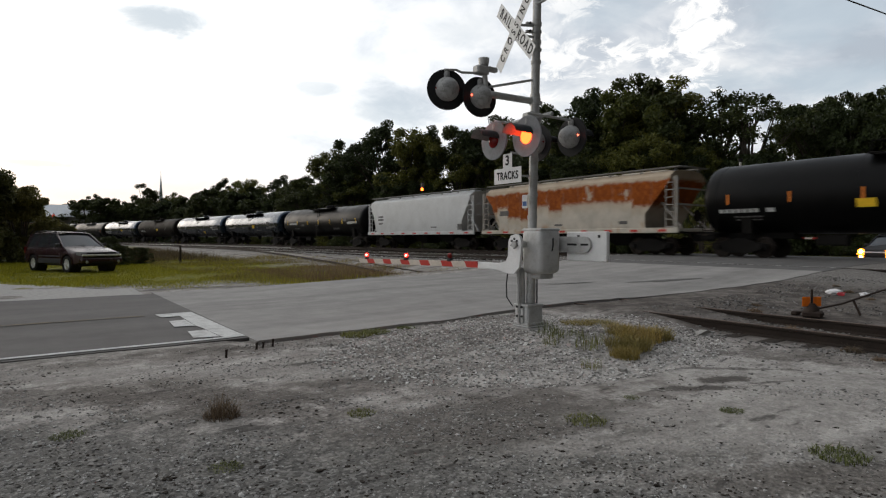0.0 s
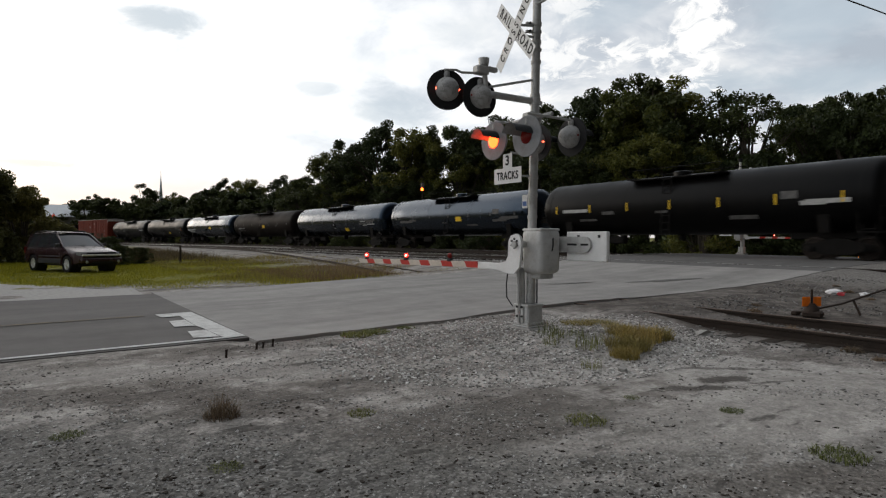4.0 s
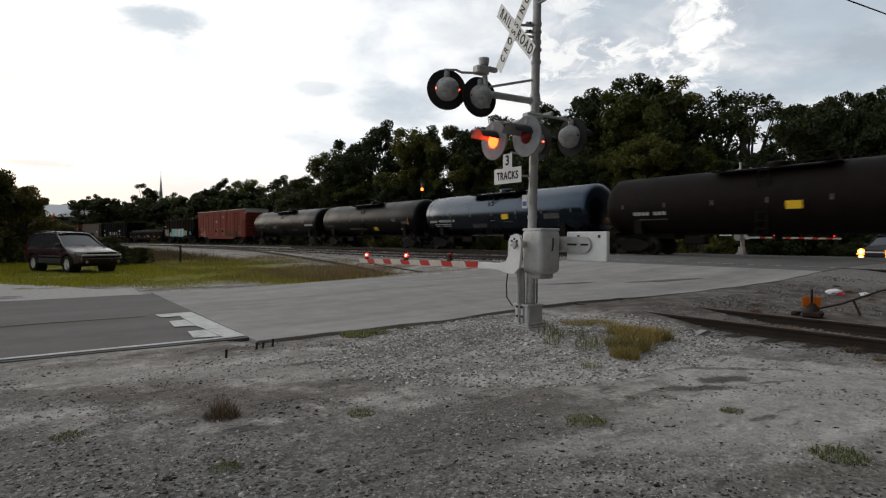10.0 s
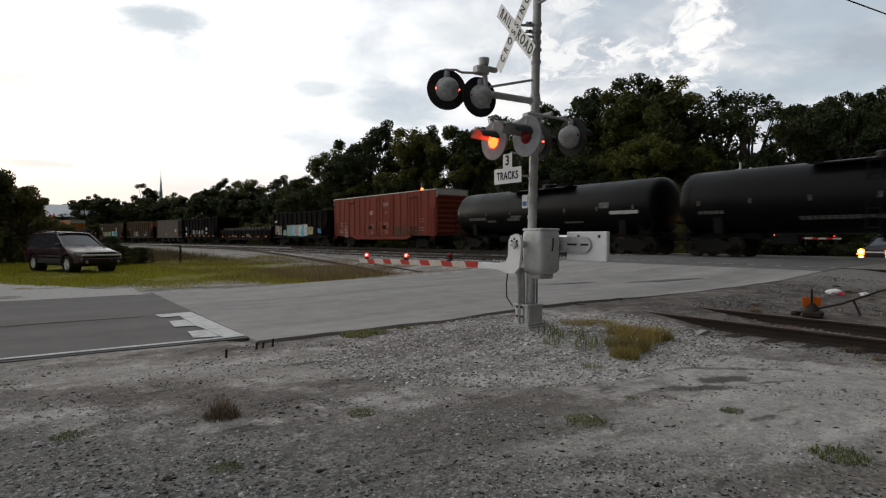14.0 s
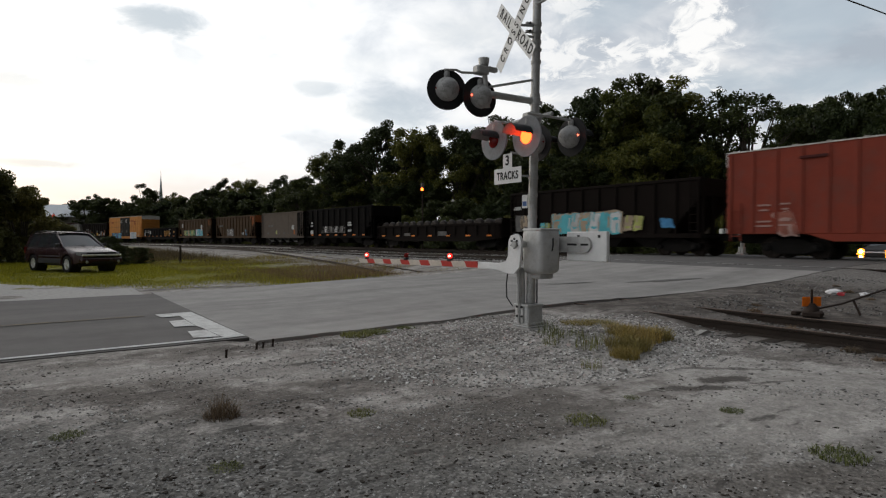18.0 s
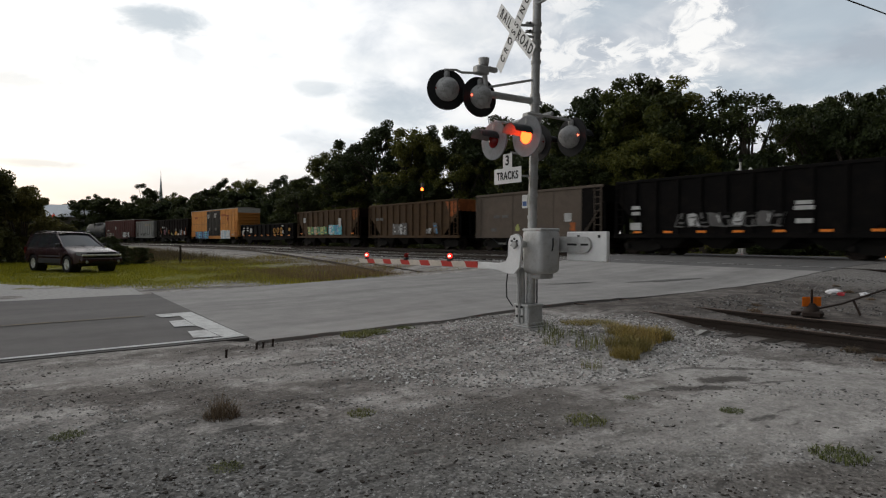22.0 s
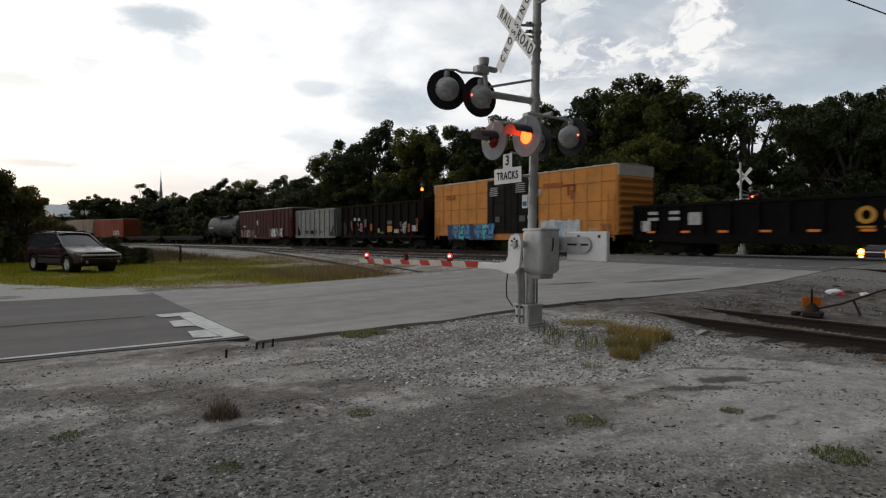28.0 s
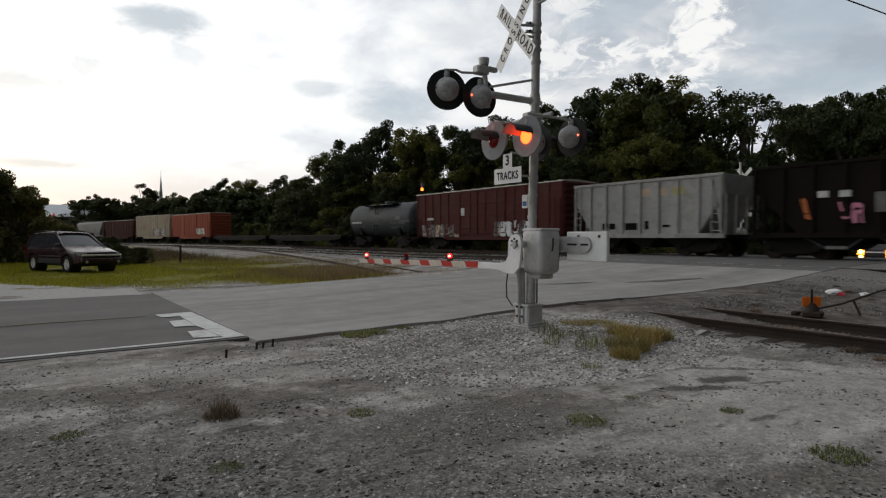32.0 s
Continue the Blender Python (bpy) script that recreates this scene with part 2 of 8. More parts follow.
M_BRICKBOX = surf("orange_red_boxcar_paint", (0.30, 0.075, 0.042), 0.2, 0.6, 0.82, dirt=(0.18, 0.08, 0.05), dirt_amt=0.5)
M_MAROON = surf("maroon_boxcar_paint", (0.060, 0.014, 0.012), 0.25, 0.6, 0.82, dirt=(0.07, 0.035, 0.03), dirt_amt=0.5)
M_YELBOX = surf("faded_yellow_boxcar_paint", (0.58, 0.245, 0.060), 0.14, 0.6, 0.82, dirt=(0.32, 0.14, 0.05), dirt_amt=0.5)
M_DARKDOOR = surf("black_plug_door_paint", (0.0035, 0.0035, 0.0037), 0.3, 1.0, 0.6, dirt=(0.010, 0.008, 0.007), dirt_amt=0.4, spec=0.08)
M_GALV = surf("galvanised_steel", (0.46, 0.45, 0.42), 0.2, 1.2, 0.5, metal=0.3, dirt=(0.22, 0.15, 0.1), dirt_amt=0.4)
M_WHITEPT = surf("faded_white_paint", (0.66, 0.66, 0.63), 0.1, 2.0, 0.6, dirt=(0.35, 0.33, 0.3), dirt_amt=0.4, bump=0.05)
# black wagon paint, also used as painted shade on some hopper ends
M_COALBLK = surf("black_paint_and_end_shade", (0.006, 0.0056, 0.0056), 0.35, 0.9, 0.85, dirt=(0.015, 0.012, 0.010), dirt_amt=0.5, spec=0.05)
M_BROWNHOP = surf("brown_hopper_paint", (0.072, 0.042, 0.021), 0.3, 0.9, 0.85, dirt=(0.035, 0.024, 0.018), dirt_amt=0.5)
M_TAUPE = surf("taupe_hopper_paint", (0.110, 0.088, 0.070), 0.2, 0.9, 0.85, dirt=(0.08, 0.06, 0.05), dirt_amt=0.5)
M_DKBROWN = surf("dark_brown_hopper_paint", (0.010, 0.0075, 0.0065), 0.3, 0.9, 0.85, dirt=(0.012, 0.009, 0.008), dirt_amt=0.5, spec=0.05)
M_GREYHOP = surf("grey_hopper_paint", (0.27, 0.27, 0.26), 0.18, 0.9, 0.85, dirt=(0.14, 0.12, 0.1), dirt_amt=0.5)
M_RUST = surf("bright_rust", (0.36, 0.11, 0.035), 0.35, 1.6, 0.8, dirt=(0.16, 0.06, 0.03), dirt_amt=0.6)
M_ORANGE = surf("orange_reflector", (0.75, 0.22, 0.03), 0.1, 3.0, 0.4)
M_PALEBOX = surf("chalky_tan_boxcar_paint", (0.40, 0.33, 0.25), 0.2, 0.6, 0.82, dirt=(0.25, 0.15, 0.09), dirt_amt=0.5)
M_NAVY = surf("navy_spray_outline", (0.012, 0.03, 0.085), 0.2, 2.0, 0.5, bump=0)
M_YELSEAM = surf("rust_brown_panel_seam", (0.26, 0.13, 0.05), 0.2, 2.0, 0.8)
M_YELPLAC = surf("yellow_placard", (0.80, 0.50, 0.03), 0.08, 3.0, 0.5)
M_STENCIL = surf("worn_white_stencil", (0.42, 0.42, 0.41), 0.3, 3.0, 0.6, bump=0)
M_STENDIM = surf("faint_grey_stencil", (0.10, 0.097, 0.094), 0.4, 3.0, 0.6, bump=0)
M_GOLDLET = surf("yellow_orange_stencil", (0.52, 0.26, 0.04), 0.3, 3.0, 0.6, bump=0)
M_GTEAL = surf("teal_spray_paint", (0.09, 0.40, 0.46), 0.25, 2.0, 0.5, bump=0)
M_GBLUE = surf("blue_spray_paint", (0.06, 0.22, 0.42), 0.3, 2.0, 0.5, bump=0)
M_GWHITE = surf("white_spray_paint", (0.55, 0.56, 0.56), 0.2, 2.0, 0.5, bump=0)
M_GGREEN = surf("yellow_green_spray_paint", (0.36, 0.38, 0.12), 0.3, 2.0, 0.5, bump=0)
M_GTAN = surf("tan_spray_paint", (0.36, 0.28, 0.20), 0.3, 2.0, 0.5, bump=0)
M_LEAFSPRAY = surf("green_spray_paint", (0.05, 0.20, 0.10), 0.3, 2.0, 0.5, bump=0)
M_OLIVE = surf("olive_brown_spray_paint", (0.085, 0.048, 0.024), 0.4, 3.0, 0.7, bump=0)
M_REDRUB = surf("rubbed_pinkish_red_paint", (0.27, 0.10, 0.072), 0.4, 3.0, 0.8, bump=0)
M_GOLDFADE = surf("faded_yellow_stencil", (0.36, 0.32, 0.12), 0.3, 3.0, 0.7, bump=0)
M_GICE = surf("pale_ice_blue_spray_paint", (0.30, 0.40, 0.48), 0.3, 2.0, 0.5, bump=0)
M_DULLRUST = surf("dull_brown_rust", (0.20, 0.075, 0.025), 0.35, 1.6, 0.85, dirt=(0.08, 0.04, 0.02), dirt_amt=0.6)
M_PINKTEXT = surf("faded_pinkish_stencil", (0.36, 0.23, 0.20), 0.3, 3.0, 0.7, bump=0)
M_PALETRIM = surf("dirty_pale_grey_paint", (0.34, 0.32, 0.29), 0.2, 1.5, 0.7, dirt=(0.22, 0.14, 0.08), dirt_amt=0.5)
M_GPINK = surf("pink_spray_paint", (0.42, 0.16, 0.24), 0.3, 2.0, 0.5, bump=0)

M_SIGALV = surf("weathered_aluminium_paint", (0.46, 0.46, 0.45), 0.16, 3.0, 0.5, metal=0.35, grain=90, dirt=(0.20, 0.17, 0.14), dirt_amt=0.4)
M_DISC = surf("dull_grey_disc_paint", (0.24, 0.245, 0.255), 0.16, 3.0, 0.55, grain=90, dirt=(0.12, 0.11, 0.10), dirt_amt=0.4)
M_SIGBOX = surf("grey_cast_housing", (0.50, 0.50, 0.49), 0.14, 2.5, 0.5, metal=0.15, grain=80, dirt=(0.22, 0.19, 0.16), dirt_amt=0.4)
M_HOUSING = surf("dull_speckled_housing_paint", (0.36, 0.36, 0.355), 0.2, 5.0, 0.55, metal=0.1, grain=110, dirt=(0.13, 0.12, 0.11), dirt_amt=0.7)
M_HOODIN = surf("hood_lining_paint", (0.30, 0.29, 0.28), 0.2, 6.0, 0.6, bump=0)
M_SIGDARK = surf("black_signal_paint", (0.022, 0.022, 0.023), 0.3, 4.0, 0.55)
M_SIGWHITE = surf("white_sign_sheeting", (0.74, 0.74, 0.73), 0.06, 2.0, 0.45, grain=120, bump=0.03, dirt=(0.5, 0.48, 0.45), dirt_amt=0.3)
M_SIGNBLK = surf("black_sign_letter", (0.02, 0.02, 0.02), 0.2, 6.0, 0.5, bump=0)
M_REDSTRIPE = surf("red_reflective_tape", (0.46, 0.045, 0.035), 0.12, 4.0, 0.4, bump=0.03)
M_WHITESTRIPE = surf("dirty_white_tape", (0.55, 0.49, 0.42), 0.15, 4.0, 0.5, bump=0.03)
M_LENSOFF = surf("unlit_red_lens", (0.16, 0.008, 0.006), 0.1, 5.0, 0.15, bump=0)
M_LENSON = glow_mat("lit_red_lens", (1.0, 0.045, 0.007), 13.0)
M_REDLED = glow_mat("lit_red_gate_lamp", (1.0, 0.015, 0.008), 1.6)
M_REDCORE = glow_mat("white_hot_lamp_core", (1.0, 0.36, 0.25), 7.0)
M_SIGRED = glow_mat("lit_red_signal_lens", (1.0, 0.03, 0.012), 9.0)
M_PEEP = glow_mat("lit_red_peep_lens", (1.0, 0.10, 0.05), 6.0)
M_AMBER = glow_mat("lit_amber_lamp", (1.0, 0.10, 0.012), 10.0)
M_HEADLAMP = glow_mat("lit_headlamp", (1.0, 0.44, 0.13), 60.0)
# orange glare of the headlamps, put into glowing parts that are no lamps
M_GLARE = glow_mat("amber_headlamp_glare", (1.0, 0.22, 0.015), 6.0)
M_CABLE = surf("black_rubber_cable", (0.02, 0.02, 0.02), 0.2, 10.0, 0.6, bump=0)
M_CONC = surf("weathered_concrete", (0.34, 0.33, 0.31), 0.2, 2.0, 0.9, grain=60)
M_RAIL = surf("worn_rail_steel", (0.034, 0.026, 0.021), 0.35, 2.0, 0.7, metal=0.2, grain=30)
M_RAILTOP = surf("polished_rail_head", (0.42, 0.41, 0.40), 0.1, 2.0, 0.28, metal=0.9, grain=30, bump=0.02)
M_RUSTHEAD = surf("rusted_rail_head", (0.13, 0.090, 0.068), 0.3, 3.0, 0.7, grain=30)
M_TIE = surf("weathered_timber_tie", (0.036, 0.029, 0.023), 0.35, 3.0, 0.9, grain=25, bump=0.4)
M_PAINTLINE = surf("worn_road_paint", (0.62, 0.62, 0.60), 0.12, 2.0, 0.75, grain=60, dirt=(0.30, 0.29, 0.28), dirt_amt=0.6)
M_SMEAR = surf("rubbed_dark_asphalt", (0.15, 0.145, 0.137), 0.3, 3.0, 0.85, grain=60)
M_YELLINE = surf("worn_yellow_road_paint", (0.18, 0.14, 0.085), 0.2, 2.0, 0.8, grain=60, dirt=(0.13, 0.12, 0.11), dirt_amt=0.9)
M_CARPAINT = surf("dark_maroon_car_paint", (0.036, 0.014, 0.018), 0.1, 1.0, 0.22, bump=0, spec=0.5)
M_CARGLASS = glass_mat("dark_car_glass", (0.040, 0.046, 0.052))
M_TYRE = surf("black_tyre_rubber", (0.02, 0.02, 0.02), 0.2, 8.0, 0.85)
M_CLADDING = surf("dark_grey_car_plastic", (0.05, 0.05, 0.052), 0.1, 3.0, 0.6)
M_LAMPGLASS = glass_mat("clear_headlamp_glass", (0.35, 0.36, 0.37), 0.1)
M_BARK = surf("grey_brown_bark", (0.075, 0.062, 0.05), 0.35, 2.0, 0.9, grain=14, bump=0.6, dist=0.03)
M_SHEDWALL = surf("pale_blue_metal_wall", (0.50, 0.58, 0.66), 0.08, 0.6, 0.5, grain=20)
M_SHEDROOF = surf("white_metal_roof", (0.72, 0.76, 0.80), 0.06, 0.6, 0.4, grain=20)
M_ORANGETGT = surf("orange_target_paint", (0.75, 0.17, 0.015), 0.15, 5.0, 0.6)
M_DERAIL = surf("dark_rusty_iron", (0.045, 0.033, 0.027), 0.3, 6.0, 0.7, metal=0.3)
M_PLASTICBAG = surf("crumpled_white_plastic", (0.68, 0.68, 0.69), 0.1, 6.0, 0.4)
M_REDPRINT = surf("red_printed_plastic", (0.45, 0.05, 0.06), 0.1, 6.0, 0.4)


def leaf_mat(name, c1, c2):
    m, nt, p = nodes_of(name)
    g = nt.nodes.new("ShaderNodeNewGeometry")
    oi = nt.nodes.new("ShaderNodeObjectInfo")
    v = math_node(nt, "FRACT", math_node(nt, "ADD", g.outputs["Random Per Island"], math_node(nt, "MULTIPLY", oi.outputs["Random"], 0.35)))
    col = ramp_node(nt, v, [(0.0, c1), (0.6, c2), (1.0, tuple(c * 1.35 for c in c2))])
    tone = ramp_node(nt, oi.outputs["Random"], [(0.0, (0.72, 0.78, 0.75)), (1.0, (1.12, 1.05, 0.85))])
    col = mix_node(nt, 1.0, col, tone, "MULTIPLY")
    nt.links.new(col, p.inputs["Base Color"])
    p.inputs["Roughness"].default_value = 0.55
    p.inputs["Specular IOR Level"].default_value = 0.25
    tr = nt.nodes.new("ShaderNodeBsdfTranslucent")
    nt.links.new(col, tr.inputs["Color"])
    mx = nt.nodes.new("ShaderNodeMixShader")
    mx.inputs[0].default_value = 0.22
    nt.links.new(p.outputs[0], mx.inputs[1])
    nt.links.new(tr.outputs[0], mx.inputs[2])
    nt.links.new(mx.outputs[0], nt.nodes["Material Output"].inputs[0])
    return m


M_LEAF = leaf_mat("dark_oak_leaves", (0.026, 0.034, 0.013), (0.056, 0.070, 0.024))
M_LEAF2 = leaf_mat("yellow_green_leaves", (0.058, 0.068, 0.018), (0.125, 0.130, 0.032))
M_LEAF3 = leaf_mat("olive_shrub_leaves", (0.095, 0.095, 0.038), (0.165, 0.155, 0.064))
M_GRASS = leaf_mat("green_verge_grass", (0.17, 0.185, 0.012), (0.36, 0.345, 0.025))
M_DRYGRASS = leaf_mat("dry_ochre_grass", (0.17, 0.13, 0.045), (0.36, 0.27, 0.09))
M_LAWN = leaf_mat("low_green_weeds", (0.09, 0.105, 0.035), (0.18, 0.19, 0.07))
M_DARKWEED = leaf_mat("dark_brown_dead_weeds", (0.045, 0.036, 0.024), (0.11, 0.085, 0.052))
M_STRAW = leaf_mat("dead_brown_weed", (0.10, 0.064, 0.042), (0.21, 0.145, 0.098))


def ground_mat():
    m, nt, p = nodes_of("sandy_gravel_ground")
    pos = nt.nodes.new("ShaderNodeTexCoord").outputs["Object"]
    sep = nt.nodes.new("ShaderNodeSeparateXYZ")
    nt.links.new(pos, sep.inputs[0])
    X, Y = sep.outputs["X"], sep.outputs["Y"]
    mp = nt.nodes.new("ShaderNodeMapping")          # wheel tracks run along x
    mp.inputs["Rotation"].default_value = (0, 0, radians(-22))
    mp.inputs["Scale"].default_value = (0.35, 1.3, 1.0)
    nt.links.new(pos, mp.inputs["Vector"])
    streak = noise_node(nt, mp.outputs[0], 0.9, 6, 0.62)
    mid = noise_node(nt, pos, 2.6, 6, 0.65)
    fine = noise_node(nt, pos, 26, 5, 0.7)
    vor = nt.nodes.new("ShaderNodeTexVoronoi")
    vor.inputs["Scale"].default_value = 38
    nt.links.new(pos, vor.inputs["Vector"])
    s = math_node(nt, "ADD", math_node(nt, "MULTIPLY", streak, 0.6), math_node(nt, "MULTIPLY", mid, 0.4))
    col = ramp_node(nt, s, [(0.38, (0.11, 0.097, 0.086)), (0.46, (0.195, 0.177, 0.159)), (0.53, (0.31, 0.288, 0.264)), (0.61, (0.46, 0.433, 0.403))])
    col = mix_node(nt, 0.55, col, ramp_node(nt, fine, [(0.3, 0.35), (0.5, 0.5), (0.72, 0.75)]), "OVERLAY")
    stone = ramp_node(nt, vor.outputs["Color"], [(0.0, 0.25), (0.75, 0.5), (1.0, 0.8)])
    col = mix_node(nt, 0.35, col, stone, "OVERLAY")
    mottle = noise_node(nt, pos, 7.5, 7, 0.75)
    # pale trodden sand on the side towards the siding
    sx = math_node(nt, "ADD", math_node(nt, "MULTIPLY", X, 0.55), math_node(nt, "MULTIPLY", Y, -0.62))
    sand = math_node(nt, "MULTIPLY", step_node(nt, math_node(nt, "ADD", sx, math_node(nt, "MULTIPLY", math_node(nt, "SUBTRACT", streak, 0.5), 9.0)), -1.4, 1.2), step_node(nt, mid, 0.34, 0.54))
    col = mix_node(nt, math_node(nt, "MULTIPLY", math_node(nt, "MULTIPLY", sand, 0.75), math_node(nt, "SUBTRACT", 1.0, step_node(nt, X, 8.0, 9.6))), col, ramp_node(nt, fine, [(0.3, (0.33, 0.313, 0.29)), (0.7, (0.53, 0.503, 0.47))]))
    brown = math_node(nt, "MULTIPLY", step_node(nt, X, 8.0, 9.6), math_node(nt, "SUBTRACT", 1.0, step_node(nt, Y, 9.0, 16.0)))
    col = mix_node(nt, math_node(nt, "MULTIPLY", brown, 0.8), col, ramp_node(nt, mid, [(0.35, (0.045, 0.038, 0.033)), (0.5, (0.080, 0.068, 0.060)), (0.66, (0.14, 0.122, 0.108))]))
    # coarser, darker gravel in the yard's nearest strip
    near = math_node(nt, "ADD", math_node(nt, "ADD", math_node(nt, "MULTIPLY", X, 0.5791), math_node(nt, "MULTIPLY", Y, 0.8153)), math_node(nt, "MULTIPLY", math_node(nt, "SUBTRACT", streak, 0.5), 5.0))
    coarse = math_node(nt, "SUBTRACT", 1.0, step_node(nt, near, 3.3, 5.4))
    col = mix_node(nt, math_node(nt, "MULTIPLY", coarse, 0.8), col, ramp_node(nt, fine, [(0.32, (0.055, 0.053, 0.048)), (0.5, (0.145, 0.139, 0.126)), (0.68, (0.32, 0.308, 0.283))]))
    # worn patches with outlines of their own: middle, half length, half width, turn, how strong
    edge = math_node(nt, "ADD", math_node(nt, "MULTIPLY", math_node(nt, "SUBTRACT", mid, 0.5), 3.0), math_node(nt, "MULTIPLY", math_node(nt, "SUBTRACT", fine, 0.5), 1.3))
    soil = ramp_node(nt, fine, [(0.3, (0.075, 0.066, 0.058)), (0.52, (0.135, 0.120, 0.107)), (0.72, (0.24, 0.218, 0.197))])
    silt = ramp_node(nt, fine, [(0.3, (0.25, 0.235, 0.216)), (0.55, (0.36, 0.338, 0.312)), (0.75, (0.44, 0.415, 0.385))])
    grit = ramp_node(nt, vor.outputs["Color"], [(0.0, (0.045, 0.043, 0.040)), (0.55, (0.125, 0.12, 0.112)), (1.0, (0.30, 0.292, 0.275))])

    def patch(into, colour, x, y, long, wide, turn, amount):
        tex = nt.nodes.new("ShaderNodeMapping")
        tex.vector_type = "TEXTURE"
        tex.inputs["Location"].default_value, tex.inputs["Rotation"].default_value, tex.inputs["Scale"].default_value = (x, y, 0), (0, 0, radians(turn)), (long, wide, 1)
        nt.links.new(pos, tex.inputs["Vector"])
        ln = nt.nodes.new("ShaderNodeVectorMath")
        ln.operation = "LENGTH"
        nt.links.new(tex.outputs[0], ln.inputs[0])
        k = math_node(nt, "SUBTRACT", 1.0, step_node(nt, math_node(nt, "ADD", ln.outputs["Value"], edge), 0.55, 1.25))
        return mix_node(nt, math_node(nt, "MULTIPLY", k, amount), into, colour)
    for x, y, a, b, r, k in ((0.9, 7.2, 1.9, 0.32, -32, 0.6), (2.9, 6.1, 1.6, 0.5, -33, 0.55), (5.2, 2.3, 1.7, 0.5, -30, 0.7), (6.5, 2.4, 1.4, 0.9, -35, 0.7), (3.7, 2.6, 1.0, 0.20, -28, 0.75), (2.9, 2.35, 0.9, 0.10, -24, 0.7), (4.5, 6.9, 0.9, 0.35, -30, 0.4)):
        col = patch(col, silt, x, y, a, b, r, k)
    for x, y, a, b, r, k in ((0.2, 6.5, 1.3, 0.34, -35, 0.75), (1.25, 5.75, 1.2, 0.42, -35, 0.8), (1.6, 5.0, 0.9, 0.32, -35, 0.75), (2.7, 3.6, 1.3, 0.32, -30, 0.65), (4.0, 3.55, 0.9, 0.2, -28, 0.5), (3.6, 4.3, 1.2, 0.25, -40, 0.5), (4.0, 1.55, 1.1, 0.30, -33, 0.7), (8.0, 3.3, 1.3, 0.6, -60, 0.7)):
        col = patch(col, soil, x, y, a, b, r, k)
    for x, y, a, b, r, k in ((0.2, 4.4, 2.2, 0.9, -35, 0.75), (1.7, 2.9, 1.6, 0.55, -33, 0.7), (-0.6, 3.2, 1.6, 0.9, -35, 0.7)):
        col = patch(col, grit, x, y, a, b, r, k)
    for x, y, a, b, r, k in ((5.40, 3.24, 0.50, 0.10, -32, 0.9), (5.98, 3.24, 0.36, 0.13, -25, 0.9), (6.5, 3.5, 0.6, 0.08, -40, 0.7), (6.2, 2.9, 0.22, 0.04, -20, 0.7)):
        col = patch(col, (0.085, 0.076, 0.067), x, y, a, b, r, k)
    col = mix_node(nt, 0.75, col, ramp_node(nt, mottle, [(0.32, 0.30), (0.5, 0.5), (0.68, 0.68)]), "OVERLAY")
    pit = math_node(nt, "SUBTRACT", 1.0, step_node(nt, noise_node(nt, mp.outputs[0], 3.1, 4, 0.6), 0.30, 0.40))
    col = mix_node(nt, math_node(nt, "MULTIPLY", pit, 0.8), col, (0.055, 0.05, 0.045))
    wob = math_node(nt, "MULTIPLY", math_node(nt, "SUBTRACT", noise_node(nt, pos, 0.5, 5, 0.6), 0.5), 5.0)
    yy = math_node(nt, "ADD", Y, wob)
    xx = math_node(nt, "ADD", X, wob)
    # grass by the parked car: soil turns green
    grass = math_node(nt, "MULTIPLY", step_node(nt, yy, 20.3, 22.0), math_node(nt, "SUBTRACT", 1.0, step_node(nt, xx, 9.0, 13.0)))
    near_left = math_node(nt, "SUBTRACT", 1.0, step_node(nt, xx, -6.0, -3.5))
    grass = math_node(nt, "MULTIPLY", grass, math_node(nt, "SUBTRACT", 1.0, math_node(nt, "MULTIPLY", near_left, 0.25)))
    far = step_node(nt, X, 31.0, 36.0)
    farl = step_node(nt, math_node(nt, "MULTIPLY", Y, -1.0), 25.0, 60.0)
    g = math_node(nt, "MAXIMUM", grass, math_node(nt, "MULTIPLY", far, 0.85))
    g = math_node(nt, "MAXIMUM", g, math_node(nt, "MULTIPLY", farl, 0.85), True)
    gcol = ramp_node(nt, mid, [(0.35, (0.085, 0.092, 0.012)), (0.5, (0.16, 0.160, 0.018)), (0.66, (0.24, 0.20, 0.035))])
    col = mix_node(nt, g, col, gcol)
    # ballast by the rails
    bend = math_node(nt, "MAXIMUM", math_node(nt, "SUBTRACT", Y, 21.9), 0.0)
    U = math_node(nt, "ADD", X, math_node(nt, "DIVIDE", math_node(nt, "MULTIPLY", bend, bend), 917.0))
    bal = math_node(nt, "MULTIPLY", step_node(nt, math_node(nt, "ADD", U, math_node(nt, "MULTIPLY", wob, 0.2)), 15.0, 17.5), math_node(nt, "SUBTRACT", 1.0, step_node(nt, U, 28.5, 30.0)))
    bal = math_node(nt, "MULTIPLY", bal, math_node(nt, "SUBTRACT", 1.0, step_node(nt, Y, 150.0, 170.0)))
    bcol = ramp_node(nt, vor.outputs["Color"], [(0.0, (0.085, 0.078, 0.070)), (0.5, (0.175, 0.163, 0.150)), (1.0, (0.33, 0.315, 0.295))])
    # darker bands centred on the second track, faint, and the main track
    track_bands = math_node(nt, "MAXIMUM", math_node(nt, "MULTIPLY", math_node(nt, "SUBTRACT", 1.0, step_node(nt, math_node(nt, "ABSOLUTE", math_node(nt, "SUBTRACT", U, 20.4)), 0.7, 1.1)), 0.06), math_node(nt, "SUBTRACT", 1.0, step_node(nt, math_node(nt, "ABSOLUTE", math_node(nt, "SUBTRACT", U, 25.6)), 1.1, 1.7)))
    bcol = mix_node(nt, math_node(nt, "MULTIPLY", track_bands, 0.8), bcol, (0.035, 0.030, 0.026))
